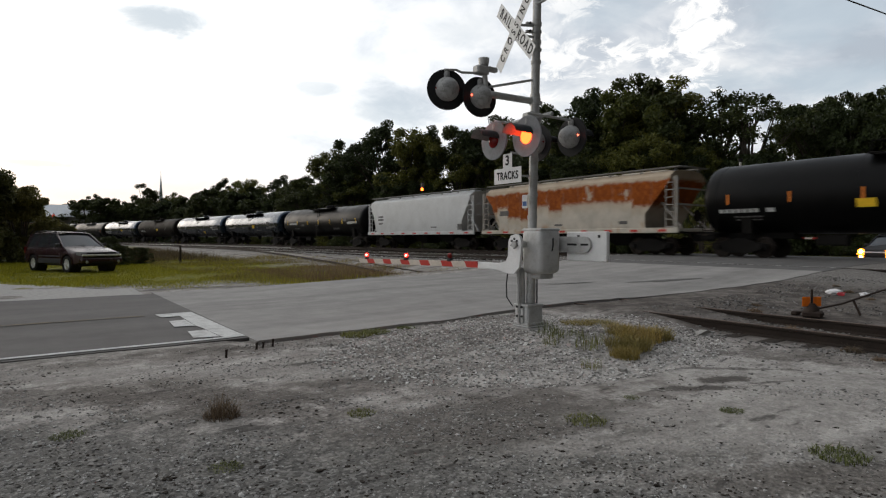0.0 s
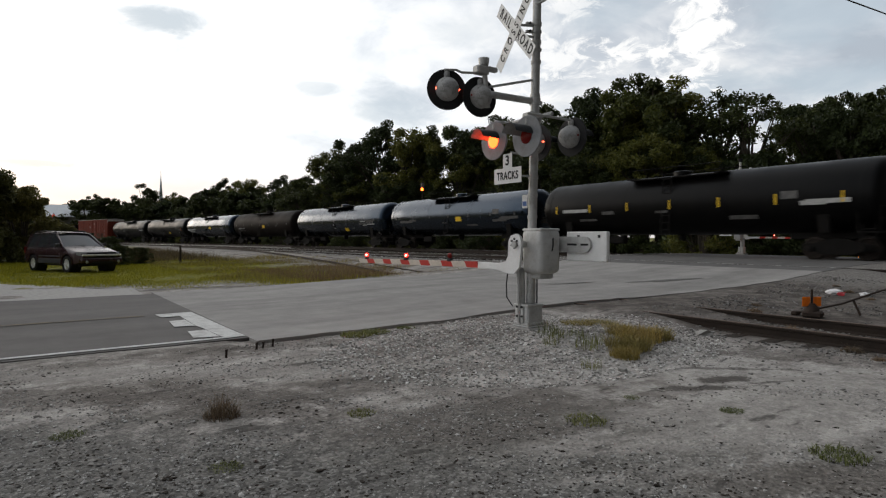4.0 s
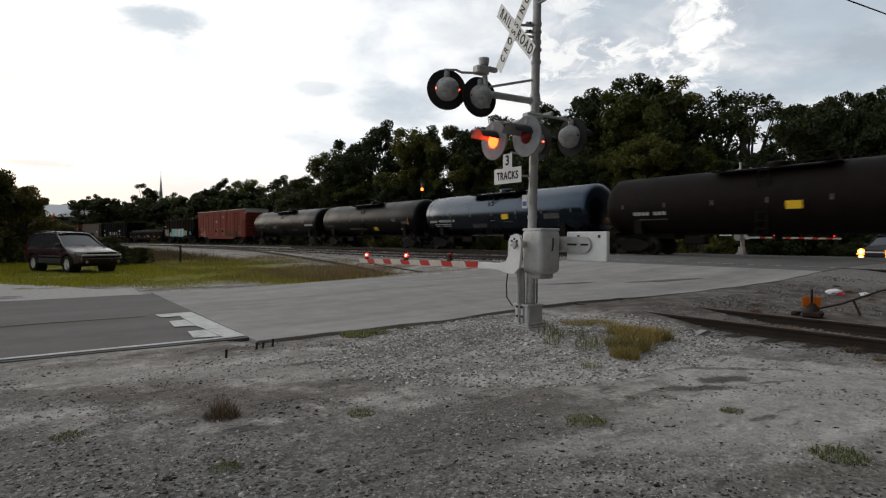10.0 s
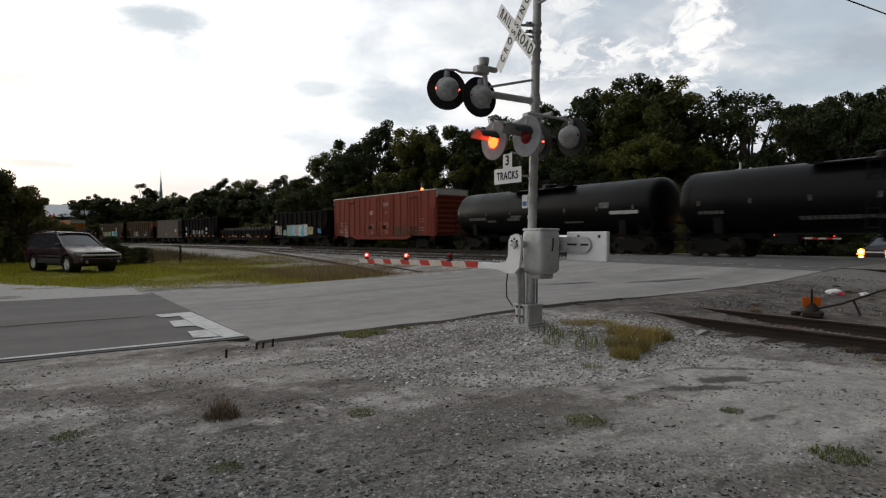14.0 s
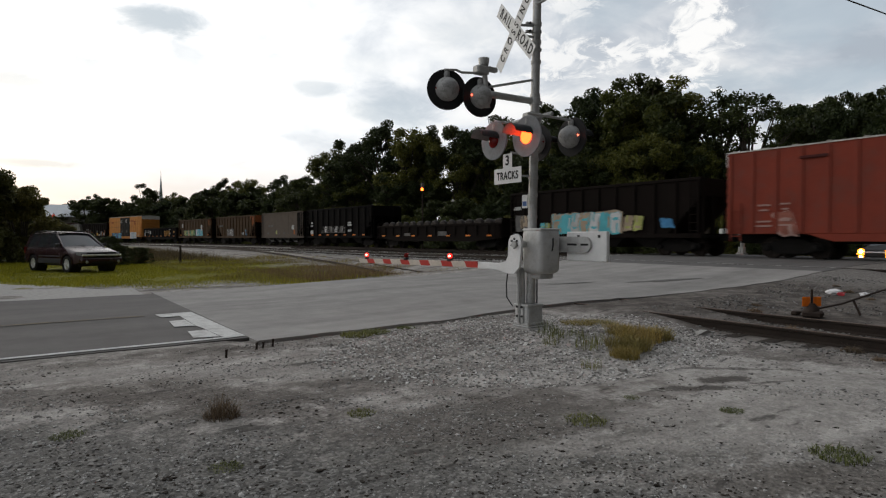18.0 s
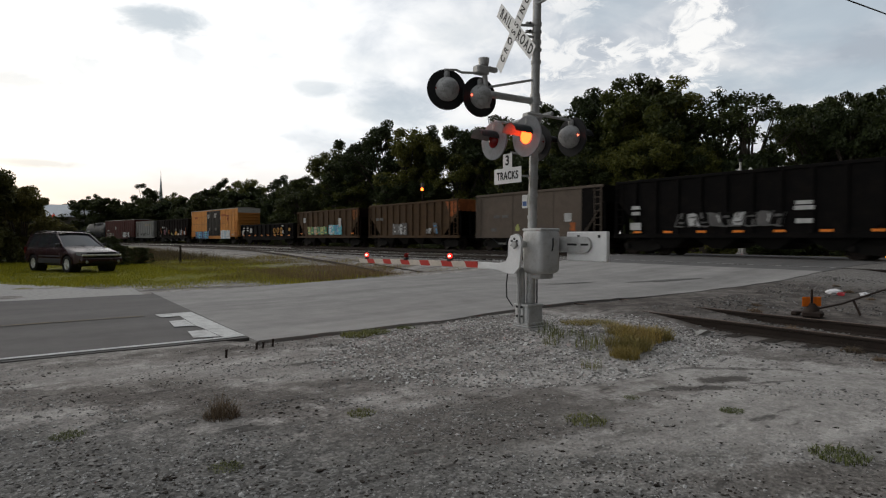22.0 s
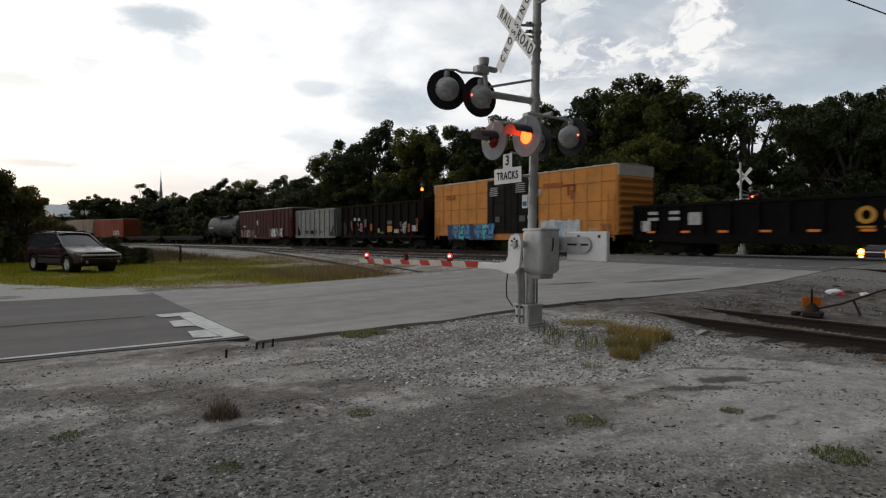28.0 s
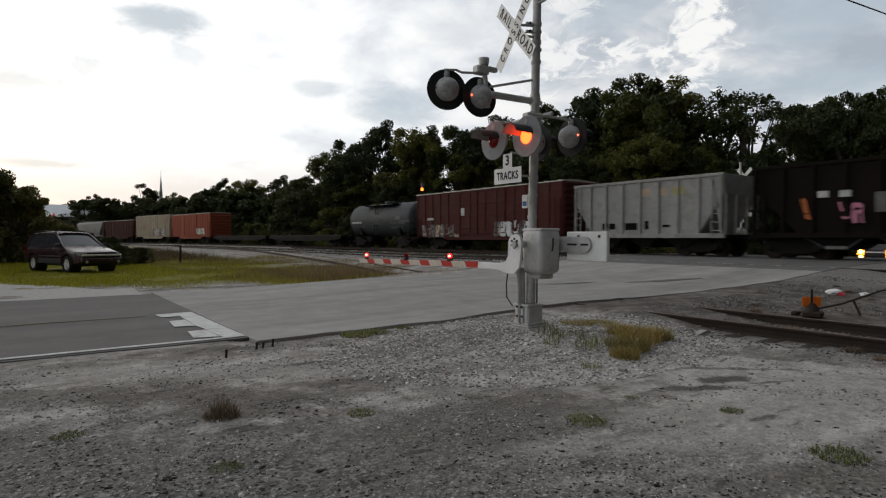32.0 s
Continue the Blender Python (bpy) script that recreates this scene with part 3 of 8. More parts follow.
    col = mix_node(nt, bal, col, bcol)
    nt.links.new(col, p.inputs["Base Color"])
    p.inputs["Roughness"].default_value = 0.95
    p.inputs["Specular IOR Level"].default_value = 0.2
    h = math_node(nt, "ADD", math_node(nt, "MULTIPLY", fine, 0.6), math_node(nt, "MULTIPLY", vor.outputs["Distance"], -0.6))
    bump_node(nt, p, h, 0.7, 0.02)
    return m


def road_mat(name, dark, light, tracks):
    m, nt, p = nodes_of(name)
    pos = nt.nodes.new("ShaderNodeTexCoord").outputs["Object"]
    mp = nt.nodes.new("ShaderNodeMapping")
    mp.inputs["Scale"].default_value = (0.12, 1.0, 1.0)
    nt.links.new(pos, mp.inputs["Vector"])
    lane = noise_node(nt, mp.outputs[0], tracks, 5, 0.6)
    mid = noise_node(nt, pos, 1.6, 6, 0.65)
    fine = noise_node(nt, pos, 70, 3, 0.7)
    col = ramp_node(nt, math_node(nt, "ADD", math_node(nt, "MULTIPLY", lane, 0.6), math_node(nt, "MULTIPLY", mid, 0.4)), [(0.36, dark), (0.62, light)])
    col = mix_node(nt, 0.4, col, ramp_node(nt, fine, [(0.3, 0.36), (0.7, 0.64)]), "OVERLAY")
    nt.links.new(col, p.inputs["Base Color"])
    p.inputs["Roughness"].default_value = 0.88
    p.inputs["Specular IOR Level"].default_value = 0.3
    bump_node(nt, p, fine, 0.35, 0.006)
    return m


M_GROUND = ground_mat()
M_ASPHALT = road_mat("dark_patched_asphalt", (0.092, 0.086, 0.082), (0.142, 0.134, 0.128), 0.7)
M_PAVE = road_mat("pale_worn_asphalt", (0.20, 0.192, 0.182), (0.335, 0.32, 0.304), 0.9)
M_CROSSPAVE = road_mat("grey_crossing_asphalt", (0.085, 0.082, 0.079), (0.135, 0.13, 0.125), 0.9)
M_GRAVEL = surf("pale_limestone_gravel", (0.38, 0.365, 0.345), 0.35, 9.0, 0.9, grain=60)


# ---- mesh helpers ----
def finish(bm, name, material, smooth=35):
    me = bpy.data.meshes.new(name)
    bmesh.ops.recalc_face_normals(bm, faces=bm.faces)
    bm.to_mesh(me)
    bm.free()
    me.materials.append(material)
    if smooth:
        for poly in me.polygons:
            poly.use_smooth = True
        me.set_sharp_from_angle(angle=radians(smooth))
    return me


def part(name, bm, material, parent, label="", smooth=35):
    """One mesh object under a thing or a part."""
    ob = new(name, finish(bm, name, material, smooth))
    ob.parent = parent
    if label:
        ob["label"] = label
    return ob


def share(name, me, parent, m=None, label=""):
    ob = new(name, me)
    ob.parent = parent
    if m is not None:
        ob.matrix_basis = m
    if label:
        ob["label"] = label
    return ob


def thing(name, m, label, category, group="", kind=""):
    ob = new(name)
    ob.empty_display_size = 0.2
    ob.matrix_basis = m
    return tagged(ob, label, category, group, kind)


def bx(bm, x0, x1, y0, y1, z0, z1, bev=0.0, seg=1):
    vs = [bm.verts.new((x, y, z)) for x in (x0, x1) for y in (y0, y1) for z in (z0, z1)]
    fs = [bm.faces.new([vs[i] for i in f]) for f in ((0, 1, 3, 2), (4, 6, 7, 5), (0, 4, 5, 1), (2, 3, 7, 6), (0, 2, 6, 4), (1, 5, 7, 3))]
    if bev:
        es = list({e for f in fs for e in f.edges})
        bmesh.ops.bevel(bm, geom=es, offset=bev, segments=seg, affect="EDGES", profile=0.5)
    return bm


def box(x0, x1, y0, y1, z0, z1, bev=0.0, seg=1):
    return bx(bmesh.new(), x0, x1, y0, y1, z0, z1, bev, seg)


def ring(bm, c, u, v, r, n):
    return [bm.verts.new(c + (u * math.cos(2 * math.pi * i / n) + v * math.sin(2 * math.pi * i / n)) * r) for i in range(n)]


def tube(bm, pts, radii, n=10, caps=True):
    """A round bar through the points, with a radius at each."""
    pts = [Vector(p) for p in pts]
    if isinstance(radii, (int, float)):
        radii = [radii] * len(pts)
    rings = []
    for i, p in enumerate(pts):
        d = (pts[min(i + 1, len(pts) - 1)] - pts[max(i - 1, 0)]).normalized()
        u = d.cross(Vector((0, 0, 1)) if abs(d.z) < 0.9 else Vector((1, 0, 0))).normalized()
        rings.append(ring(bm, p, u, d.cross(u), radii[i], n))
    for a, b in zip(rings, rings[1:]):
        for i in range(n):
            bm.faces.new((a[i], a[(i + 1) % n], b[(i + 1) % n], b[i]))
    if caps:
        bm.faces.new(rings[0][::-1])
        bm.faces.new(rings[-1])
    return bm


def lathe(bm, c, axis, prof, n=24):
    """A body of revolution about the axis through c: prof is (distance along, radius)."""
    c, axis = Vector(c), Vector(axis).normalized()
    u = axis.cross(Vector((0, 0, 1)) if abs(axis.z) < 0.9 else Vector((1, 0, 0))).normalized()
    v = axis.cross(u)
    prev = None
    for d, r in prof:
        cur = [bm.verts.new(c + axis * d)] if r < 1e-5 else ring(bm, c + axis * d, u, v, r, n)
        if prev:
            for i in range(n):
                a, b = prev[i % len(prev)], prev[(i + 1) % len(prev)]
                q, s = cur[i % len(cur)], cur[(i + 1) % len(cur)]
                loop = [a, b, s, q]
                loop = [w for k, w in enumerate(loop) if w not in loop[:k]]
                if len(loop) > 2:
                    bm.faces.new(loop)
        prev = cur
    return bm


def prism(bm, pts, axis, a, b):
    """The outline pts, pushed from a to b along the axis x, y or z."""
    def at(p, d):
        return {"x": (d, p[0], p[1]), "y": (p[0], d, p[1]), "z": (p[0], p[1], d)}[axis]
    lo = [bm.verts.new(at(p, a)) for p in pts]
    hi = [bm.verts.new(at(p, b)) for p in pts]
    n = len(pts)
    for i in range(n):
        bm.faces.new((lo[i], lo[(i + 1) % n], hi[(i + 1) % n], hi[i]))
    bm.faces.new(lo[::-1])
    bm.faces.new(hi)
    return bm


def smooth01(v, lo, hi):
    k = min(1, max(0, (v - lo) / (hi - lo)))
    return k * k * (3 - 2 * k)


# ---- the line of the tracks ----
NEAR_SIDE, CURVE_AT, RADIUS = 23.909, 21.869, 458.7
RAIL_Z = 0.649


def along(s, off=0.0):
    """A point beside the main track: s metres along it, off metres beyond the near flank of the wagons. And the heading."""
    if s <= CURVE_AT:
        return NEAR_SIDE + off, s, 0.0
    a = (s - CURVE_AT) / RADIUS
    return NEAR_SIDE - RADIUS + (RADIUS + off) * math.cos(a), CURVE_AT + (RADIUS + off) * math.sin(a), a


def across_track(x, y):
    """How far x, y lies across from the line, as if the line were straight."""
    if y <= CURVE_AT:
        return x
    return math.hypot(x - (NEAR_SIDE - RADIUS), y - CURVE_AT) + NEAR_SIDE - RADIUS if y - CURVE_AT < 300 else x + 60


def land(x, y):
    """The height of the ground."""
    u = across_track(x, y)
    z = 0.03 * smooth01(u, 8, 12) + 0.36 * smooth01(u, 12.2, 18.2) - 0.30 * smooth01(u, 28.5, 36)
    z -= 0.075 * (1 - smooth01(abs(u - 10.1), 0.9, 2.0)) * (1 - smooth01(y, 17, 19))
    if u > 12:
        # beyond the road the second track stands on its own ballast
        z += smooth01(y, 18, 32) * (-0.05 * smooth01(u, 16, 18) - 0.10 * smooth01(u, 17.2, 18.4) * (1 - smooth01(u, 28, 30)) + 0.13 * smooth01(u, 19.15, 19.5) * (1 - smooth01(u, 22.8, 24.2)))
    d = math.hypot((x - 6.2) / 1.25, y - 6.2)
    z += 0.13 * (1 - smooth01(d, 0.3, 2.3))
    if y < 30 and abs(u) < 30:
        z += 0.03 * noise.noise((x * 0.45, y * 0.45, 0)) + 0.012 * noise.noise((x * 1.7, y * 1.7, 3))
    # the ground rises to the edges of the ramp
    k = smooth01(x, 7.6, 9.6) * (1 - smooth01(x, 34, 38)) * smooth01(y, 4.9, 6.9) * (1 - smooth01(y, 18.2, 20.5))
    k = max(k, (1 - smooth01(x, 40, 46)) * smooth01(x, -40, -14) * smooth01(y, 7.3, 8.15) * (1 - smooth01(y, 17.5, 18.3)))
    return z + k * (road_z(x) - 0.012 - z)


def road_z(x):
    return 0.015 + 0.125 * smooth01(x, 4, 9.6) + 0.525 * smooth01(x, 10.5, 22.5) - 0.80 * smooth01(x, 28.0, 44.0)


def make_ground():
    xs = sorted({round(v, 3) for v in [*np.arange(-12, 34, 0.25), *np.arange(34, 80, 2.0), *np.arange(-80, -12, 4.0), *np.arange(80, 400, 20.0), *np.arange(-400, -80, 20.0), -1500, -900, 900, 1500, 3000, -3000]})
    ys = sorted({round(v, 3) for v in [*np.arange(-3, 24, 0.25), *np.arange(24, 60, 1.0), *np.arange(60, 330, 5.0), *np.arange(-60, -3, 3.0), *np.arange(330, 500, 20.0), -1500, -600, -200, 800, 1500, 3000]})
    vs = []
    for y in ys:
        for x in xs:
            z = land(x, y)
            if (8.85 if x < 2.5 else 8.0) < y < (16.6 if x < 2.5 else 17.6) and x > -40:      # the roadbed lies under the paving
                z = min(z, road_z(x) - 0.05)
            vs.append((x, y, z))
    w = len(xs)
    fs = [(j * w + i, j * w + i + 1, (j + 1) * w + i + 1, (j + 1) * w + i) for j in range(len(ys) - 1) for i in range(w - 1)]
    me = bpy.data.meshes.new("ground")
    me.from_pydata(vs, [], fs)
    me.materials.append(M_GROUND)
    for poly in me.polygons:
        poly.use_smooth = True
    return tagged(new("ground", me), "grey sandy gravel ground with wheel marks, grass verge and ballast", "ground", kind="structure")


make_ground()


def paving(name, x0, x1, y0f, y1f, material, label, lift=0.0, step=0.35, thick=0.12):
    """A strip of paving along x with worn edges y0f(x), y1f(x)."""
    n = max(2, int((x1 - x0) / step))
    cols = 8
    bm = bmesh.new()
    top = []
    for i in range(n + 1):
        x = x0 + (x1 - x0) * i / n
        row = []
        for j in range(cols + 1):
            y = y0f(x) + (y1f(x) - y0f(x)) * j / cols
            row.append(bm.verts.new((x, y, road_z(x) + lift + 0.008 * noise.noise((x * 0.4, y * 0.5, 7)))))
        top.append(row)
    for a, b in zip(top, top[1:]):
        for j in range(cols):
            bm.faces.new((a[j], b[j], b[j + 1], a[j + 1]))
    rim = [r[0] for r in top] + top[-1][1:] + [r[-1] for r in top[-2::-1]] + top[0][-2:0:-1]
    low = [bm.verts.new((v.co.x, v.co.y, v.co.z - thick)) for v in rim]
    for i in range(len(rim)):
        k = (i + 1) % len(rim)
        bm.faces.new((rim[i], low[i], low[k], rim[k]))
    ob = new(name, finish(bm, name, material, 50))
    return tagged(ob, label, "road", kind="structure")


def ragged(base, amp, seed, flare=0.0):
    return lambda x: base + amp * noise.noise((x * 0.9, seed, 0)) + 0.5 * amp * noise.noise((x * 3.3, seed, 2)) - flare * smooth01(x, 9.5, 17)


paving("road", -45, 2.62, ragged(8.66, 0.04, 1), ragged(16.9, 0.12, 2), M_ASPHALT, "dark grey asphalt road with a worn edge line")
paving("road_approach", 2.62, 18.6, ragged(8.35, 0.16, 3, 1.1), ragged(17.3, 0.14, 4), M_PAVE, "pale worn asphalt ramp up to the crossing", lift=0.003)
paving("road_crossing", 18.6, 34.0, ragged(7.2, 0.05, 5), ragged(17.6, 0.05, 6), M_CROSSPAVE, "grey asphalt between the rails of the crossing", lift=0.0)
paving("road_far_side", 34.0, 120, ragged(8.2, 0.1, 8), ragged(17.3, 0.1, 9), M_ASPHALT, "grey asphalt road beyond the crossing", step=2.0)
paving("gravel_apron", -14, 2.4, ragged(16.8, 0.05, 11), lambda x: 19.4 + min(8.5, 1.9 * max(0, 1.6 - x)) + 0.9 * noise.noise((x * 0.8, 12, 0)), M_GRAVEL, "pale gravel apron beside the road", lift=-0.012, thick=0.05)


def road_paint(name, outline, material, label):
    bm = bmesh.new()
    vs = [bm.verts.new((x, y, road_z(2.4) + 0.014)) for x, y in outline]
    f = bm.faces.new(vs)
    if f.normal.z < 0:
        bmesh.ops.reverse_faces(bm, faces=[f])
    me = finish(bm, name, material, 0)
    return tagged(new(name, me), label, "road marking", kind="structure")


def tyre_smear(x, y, turn, length, width, seed):
    """A dark rubbed patch on the ramp, with ragged edges."""
    bm = bmesh.new()
    c, s = math.cos(radians(turn)), math.sin(radians(turn))
    rows = []
    for i in range(13):
        k = i / 12
        w = width * (0.15 + math.sin(math.pi * k)) * (0.7 + 0.5 * noise.noise((k * 6, seed, 0)))
        a, off = (k - 0.5) * length, 0.06 * noise.noise((k * 4, seed, 4))
        rows.append([bm.verts.new((x + a * c - b * s, y + a * s + b * c, road_z(x + a * c - b * s) + 0.016)) for b in (off - w / 2, off, off + w / 2)])
    for p, q in zip(rows, rows[1:]):
        for j in range(2):
            bm.faces.new((p[j], q[j], q[j + 1], p[j + 1]))
    return tagged(new("tyre_smear", finish(bm, "tyre_smear", M_SMEAR, 0)), "dark tyre smear on the pale ramp", "road marking", kind="structure")


tyre_smear(14.6, 9.7, -30, 2.3, 0.42, 1)
tyre_smear(12.6, 11.4, -24, 1.6, 0.2, 5)


def edge_line(name, x0, x1, y, w, material, label):
    bm = bmesh.new()
    n = int((x1 - x0) / 0.8)
    prev = None
    for i in range(n + 1):
        x = x0 + (x1 - x0) * i / n
        a = 0.015 * noise.noise((x * 2, y, 1))
        cur = [bm.verts.new((x, y - w / 2 + a, road_z(x) + 0.013)), bm.verts.new((x, y + w / 2 + a, road_z(x) + 0.013))]
        if prev:
            bm.faces.new((prev[0], cur[0], cur[1], prev[1]))
        prev = cur
    return tagged(new(name, finish(bm, name, material, 0)), label, "road marking", kind="structure")


edge_line("edge_line", -40, 2.3, 8.82, 0.11, M_PAINTLINE, "worn white edge line on the asphalt")
edge_line("centre_line", -40, 1.7, 12.15, 0.10, M_YELLINE, "faint worn yellow centre line")
road_paint("stop_bar", [(2.30, 8.76), (2.60, 8.80), (2.58, 10.2), (2.56, 12.24), (2.26, 12.24), (2.22, 10.4)], M_PAINTLINE, "worn white stop bar across one lane")
road_paint("stop_bar_stub_a", [(1.92, 9.05), (2.27, 8.95), (2.25, 9.75), (1.98, 9.72)], M_PAINTLINE, "white paint block beside the stop bar")
road_paint("stop_bar_stub_b", [(1.90, 10.35), (2.21, 10.3), (2.22, 11.15), (1.95, 11.1)], M_PAINTLINE, "white paint block beside the stop bar")
road_paint("stop_bar_stub_c", [(1.93, 11.75), (2.25, 11.7), (2.26, 12.22), (1.90, 12.2)], M_PAINTLINE, "white paint block beside the stop bar")


# ---- tracks ----
def rail_profile(w=0.036, h=0.17):
    return [(-0.07, 0), (0.07, 0), (0.065, 0.015), (0.012, 0.035), (0.010, h - 0.045), (w, h - 0.035), (w, h - 0.006), (w - 0.008, h), (-w + 0.008, h), (-w, h - 0.006), (-w, h - 0.035), (-0.010, h - 0.045), (-0.012, 0.035), (-0.065, 0.015)]


def sweep(bm, pts, prof, zs):
    rings = []
    for (s, off), z in zip(pts, zs):
        x, y, a = along(s, off)
        rings.append([bm.verts.new((x + p * math.cos(a), y + p * math.sin(a), z + q)) for p, q in prof])
    n = len(prof)
    for a, b in zip(rings, rings[1:]):
        for i in range(n):
            bm.faces.new((a[i], a[(i + 1) % n], b[(i + 1) % n], b[i]))
    bm.faces.new(rings[0][::-1])
    bm.faces.new(rings[-1])


TIE_ME = finish(bx(bmesh.new(), -1.3, 1.3, -0.11, 0.11, -0.16, 0.0, 0.012), "tie", M_TIE)


def make_track(name, centre_of, top_of, s0, s1, ties, label, head):
    root = thing(name, Matrix.Identity(4), label, "railway track", kind="structure")
    stations = [s0, -20, -8, 0, 4, 6, *range(8, 60, 2), *range(60, int(s1), 7), s1]
    bases = [top_of(s) - 0.17 for s in stations]
    for side in (-0.7175, 0.7175):
        bm = bmesh.new()
        sweep(bm, [(s, centre_of(s) - NEAR_SIDE + side) for s in stations], rail_profile(), bases)
        rail = part("rail", bm, M_RAIL, root, "rust-brown steel rail")
        bm = bmesh.new()
        sweep(bm, [(s, centre_of(s) - NEAR_SIDE + side) for s in stations], [(-0.027, 0.1695), (0.027, 0.1695), (0.024, 0.173), (-0.024, 0.173)], bases)
        part("rail_head", bm, head, rail, "rail head worn bright by wheels")
    s, k = s0, 0
    while s < min(s1, ties) :
        if not 6.6 < s < 17.8:
            c = centre_of(s)
            x, y, a = along(s, c - NEAR_SIDE)
            a -= (centre_of(s + 0.5) - c) / 0.5
            share("tie", TIE_ME, root, pose(x + 0.04 * noise.noise((s * 3, c, 0)), y, top_of(s) - 0.17, 0, 0, math.degrees(a) + 1.5 * noise.noise((s * 5, c, 1))))
        s += 0.56
        k += 1
    return root


def siding_centre(s):
    """The siding runs straight past the yard, then swings over to join the second track."""
    return 10.12 + 0.25 * max(0.0, s - 10.6) - 0.05 * max(0.0, s - 17.5) - 0.06 * max(0.0, s - 29.0) - 0.05 * max(0.0, s - 50.0)


make_track("main_track", lambda s: NEAR_SIDE + 1.5, lambda s: RAIL_Z, -60, 330, 60, "main railway track on stone ballast", M_RAILTOP)
make_track("second_track", lambda s: 20.4, lambda s: 0.60 - 0.10 * smooth01(s, 18, 34), -60, 330, 75, "second railway track beside the main line", M_RAILTOP)
make_track("siding_track", siding_centre, lambda s: 0.115 + 0.30 * smooth01(s, 17, 52), -40, 88, 34, "rusty disused siding sunk in dirt", M_RUSTHEAD)


# ---- foliage ----
def leaf_mesh(name, clumps, per, spread, size, material, seed, squash=0.8):
    """Many small leaf sprays, each a bent pointed blade, in clumps given as (x, y, z, radius)."""
    rng = np.random.default_rng(seed)
    c = np.repeat(np.array([q[:3] for q in clumps]), per, axis=0)
    r = np.repeat(np.array([q[3] for q in clumps]), per)
    d = rng.normal(size=(len(c), 3))
    d /= np.linalg.norm(d, axis=1)[:, None]
    d *= (rng.random(len(c)) ** 0.45 * r)[:, None] * np.array([1, 1, squash])
    p = c + d * spread
    u = rng.normal(size=(len(c), 3)); u /= np.linalg.norm(u, axis=1)[:, None]
    w = np.cross(u, rng.normal(size=(len(c), 3))); w /= np.linalg.norm(w, axis=1)[:, None]
    n = np.cross(u, w)
    s = size * (0.55 + 0.9 * rng.random(len(c)))[:, None]
    quad = np.stack([p - u * s, p + w * s * 0.42 + n * s * 0.18, p + u * s, p - w * s * 0.42 + n * s * 0.18], axis=1).reshape(-1, 3)
    me = bpy.data.meshes.new(name)
    k = len(c)
    me.vertices.add(4 * k); me.vertices.foreach_set("co", quad.ravel())
    me.loops.add(4 * k); me.loops.foreach_set("vertex_index", np.arange(4 * k))
    me.polygons.add(k); me.polygons.foreach_set("loop_start", np.arange(0, 4 * k, 4))
    me.update(calc_edges=True)
    me.materials.append(material)
    return me


def tree_meshes(seed, material, clump_n=68, per=220, size=0.0118, low=0.18):
    """Trunk with limbs and a ragged crown, for a tree of height 1."""
    rng = random.Random(seed)
    clumps = []
    lobes = [(rng.uniform(-0.2, 0.2), rng.uniform(-0.2, 0.2), rng.uniform(0.42, 0.82), rng.uniform(0.12, 0.2)) for _ in range(7)]
    lobes.append((0.03, 0.0, 0.84, 0.13))
    while len(clumps) < clump_n:
        lx, ly, lz, lr = rng.choice(lobes)
        v = Vector((rng.gauss(0, 1), rng.gauss(0, 1), rng.gauss(0, 1))).normalized() * lr * rng.uniform(0.55, 1.1)
        z = lz + v.z * 0.9
        if low < z < 0.985:
            clumps.append((lx + v.x, ly + v.y, z, rng.uniform(0.035, 0.075)))
    crown = leaf_mesh("crown", clumps, per, 1.0, size, material, seed)
    bm = bmesh.new()
    tube(bm, [(0, 0, -0.03), (0.01, 0, 0.12), (-0.01, 0.01, 0.35), (0.02, 0, 0.6)], [0.03, 0.022, 0.018, 0.009], 8)
    for i, q in enumerate(clumps):
        if i % 2 == 0:
            h0 = rng.uniform(max(0.16, low - 0.12), 0.5)
            base = Vector((0, 0, h0))
            tip = Vector(q[:3])
            mid = base.lerp(tip, 0.5) + Vector((rng.uniform(-0.02, 0.02), rng.uniform(-0.02, 0.02), 0.02))
            tube(bm, [base, mid, tip], [0.011, 0.006, 0.002], 5)
    return finish(bm, "trunk", M_BARK, 60), crown


def bush_meshes(seed, material, clump_n=52, per=190, size=0.027):
    """Many thin stems from the ground and leaves from top to bottom, for a bush of height 1."""
    rng = random.Random(seed)
    clumps = []
    for _ in range(clump_n):
        z = rng.uniform(0.02, 0.9) if rng.random() < 0.75 else rng.uniform(0.75, 0.97)
        r = 0.52 * math.sqrt(max(0.04, 1 - (z - 0.3) ** 2 / 0.5)) * rng.uniform(0.5, 1.0)
        a = rng.uniform(0, 2 * math.pi)
        clumps.append((r * math.cos(a), r * math.sin(a), z, rng.uniform(0.09, 0.19) * (1.0 - 0.45 * z)))
    crown = leaf_mesh("crown", clumps, per, 1.0, size, material, seed)
    bm = bmesh.new()
    for q in clumps[::2]:
        tube(bm, [(q[0] * 0.15, q[1] * 0.15, -0.02), (q[0] * 0.5, q[1] * 0.5, q[2] * 0.6), q[:3]], [0.014, 0.009, 0.003], 5)
    return finish(bm, "stems", M_BARK, 60), crown


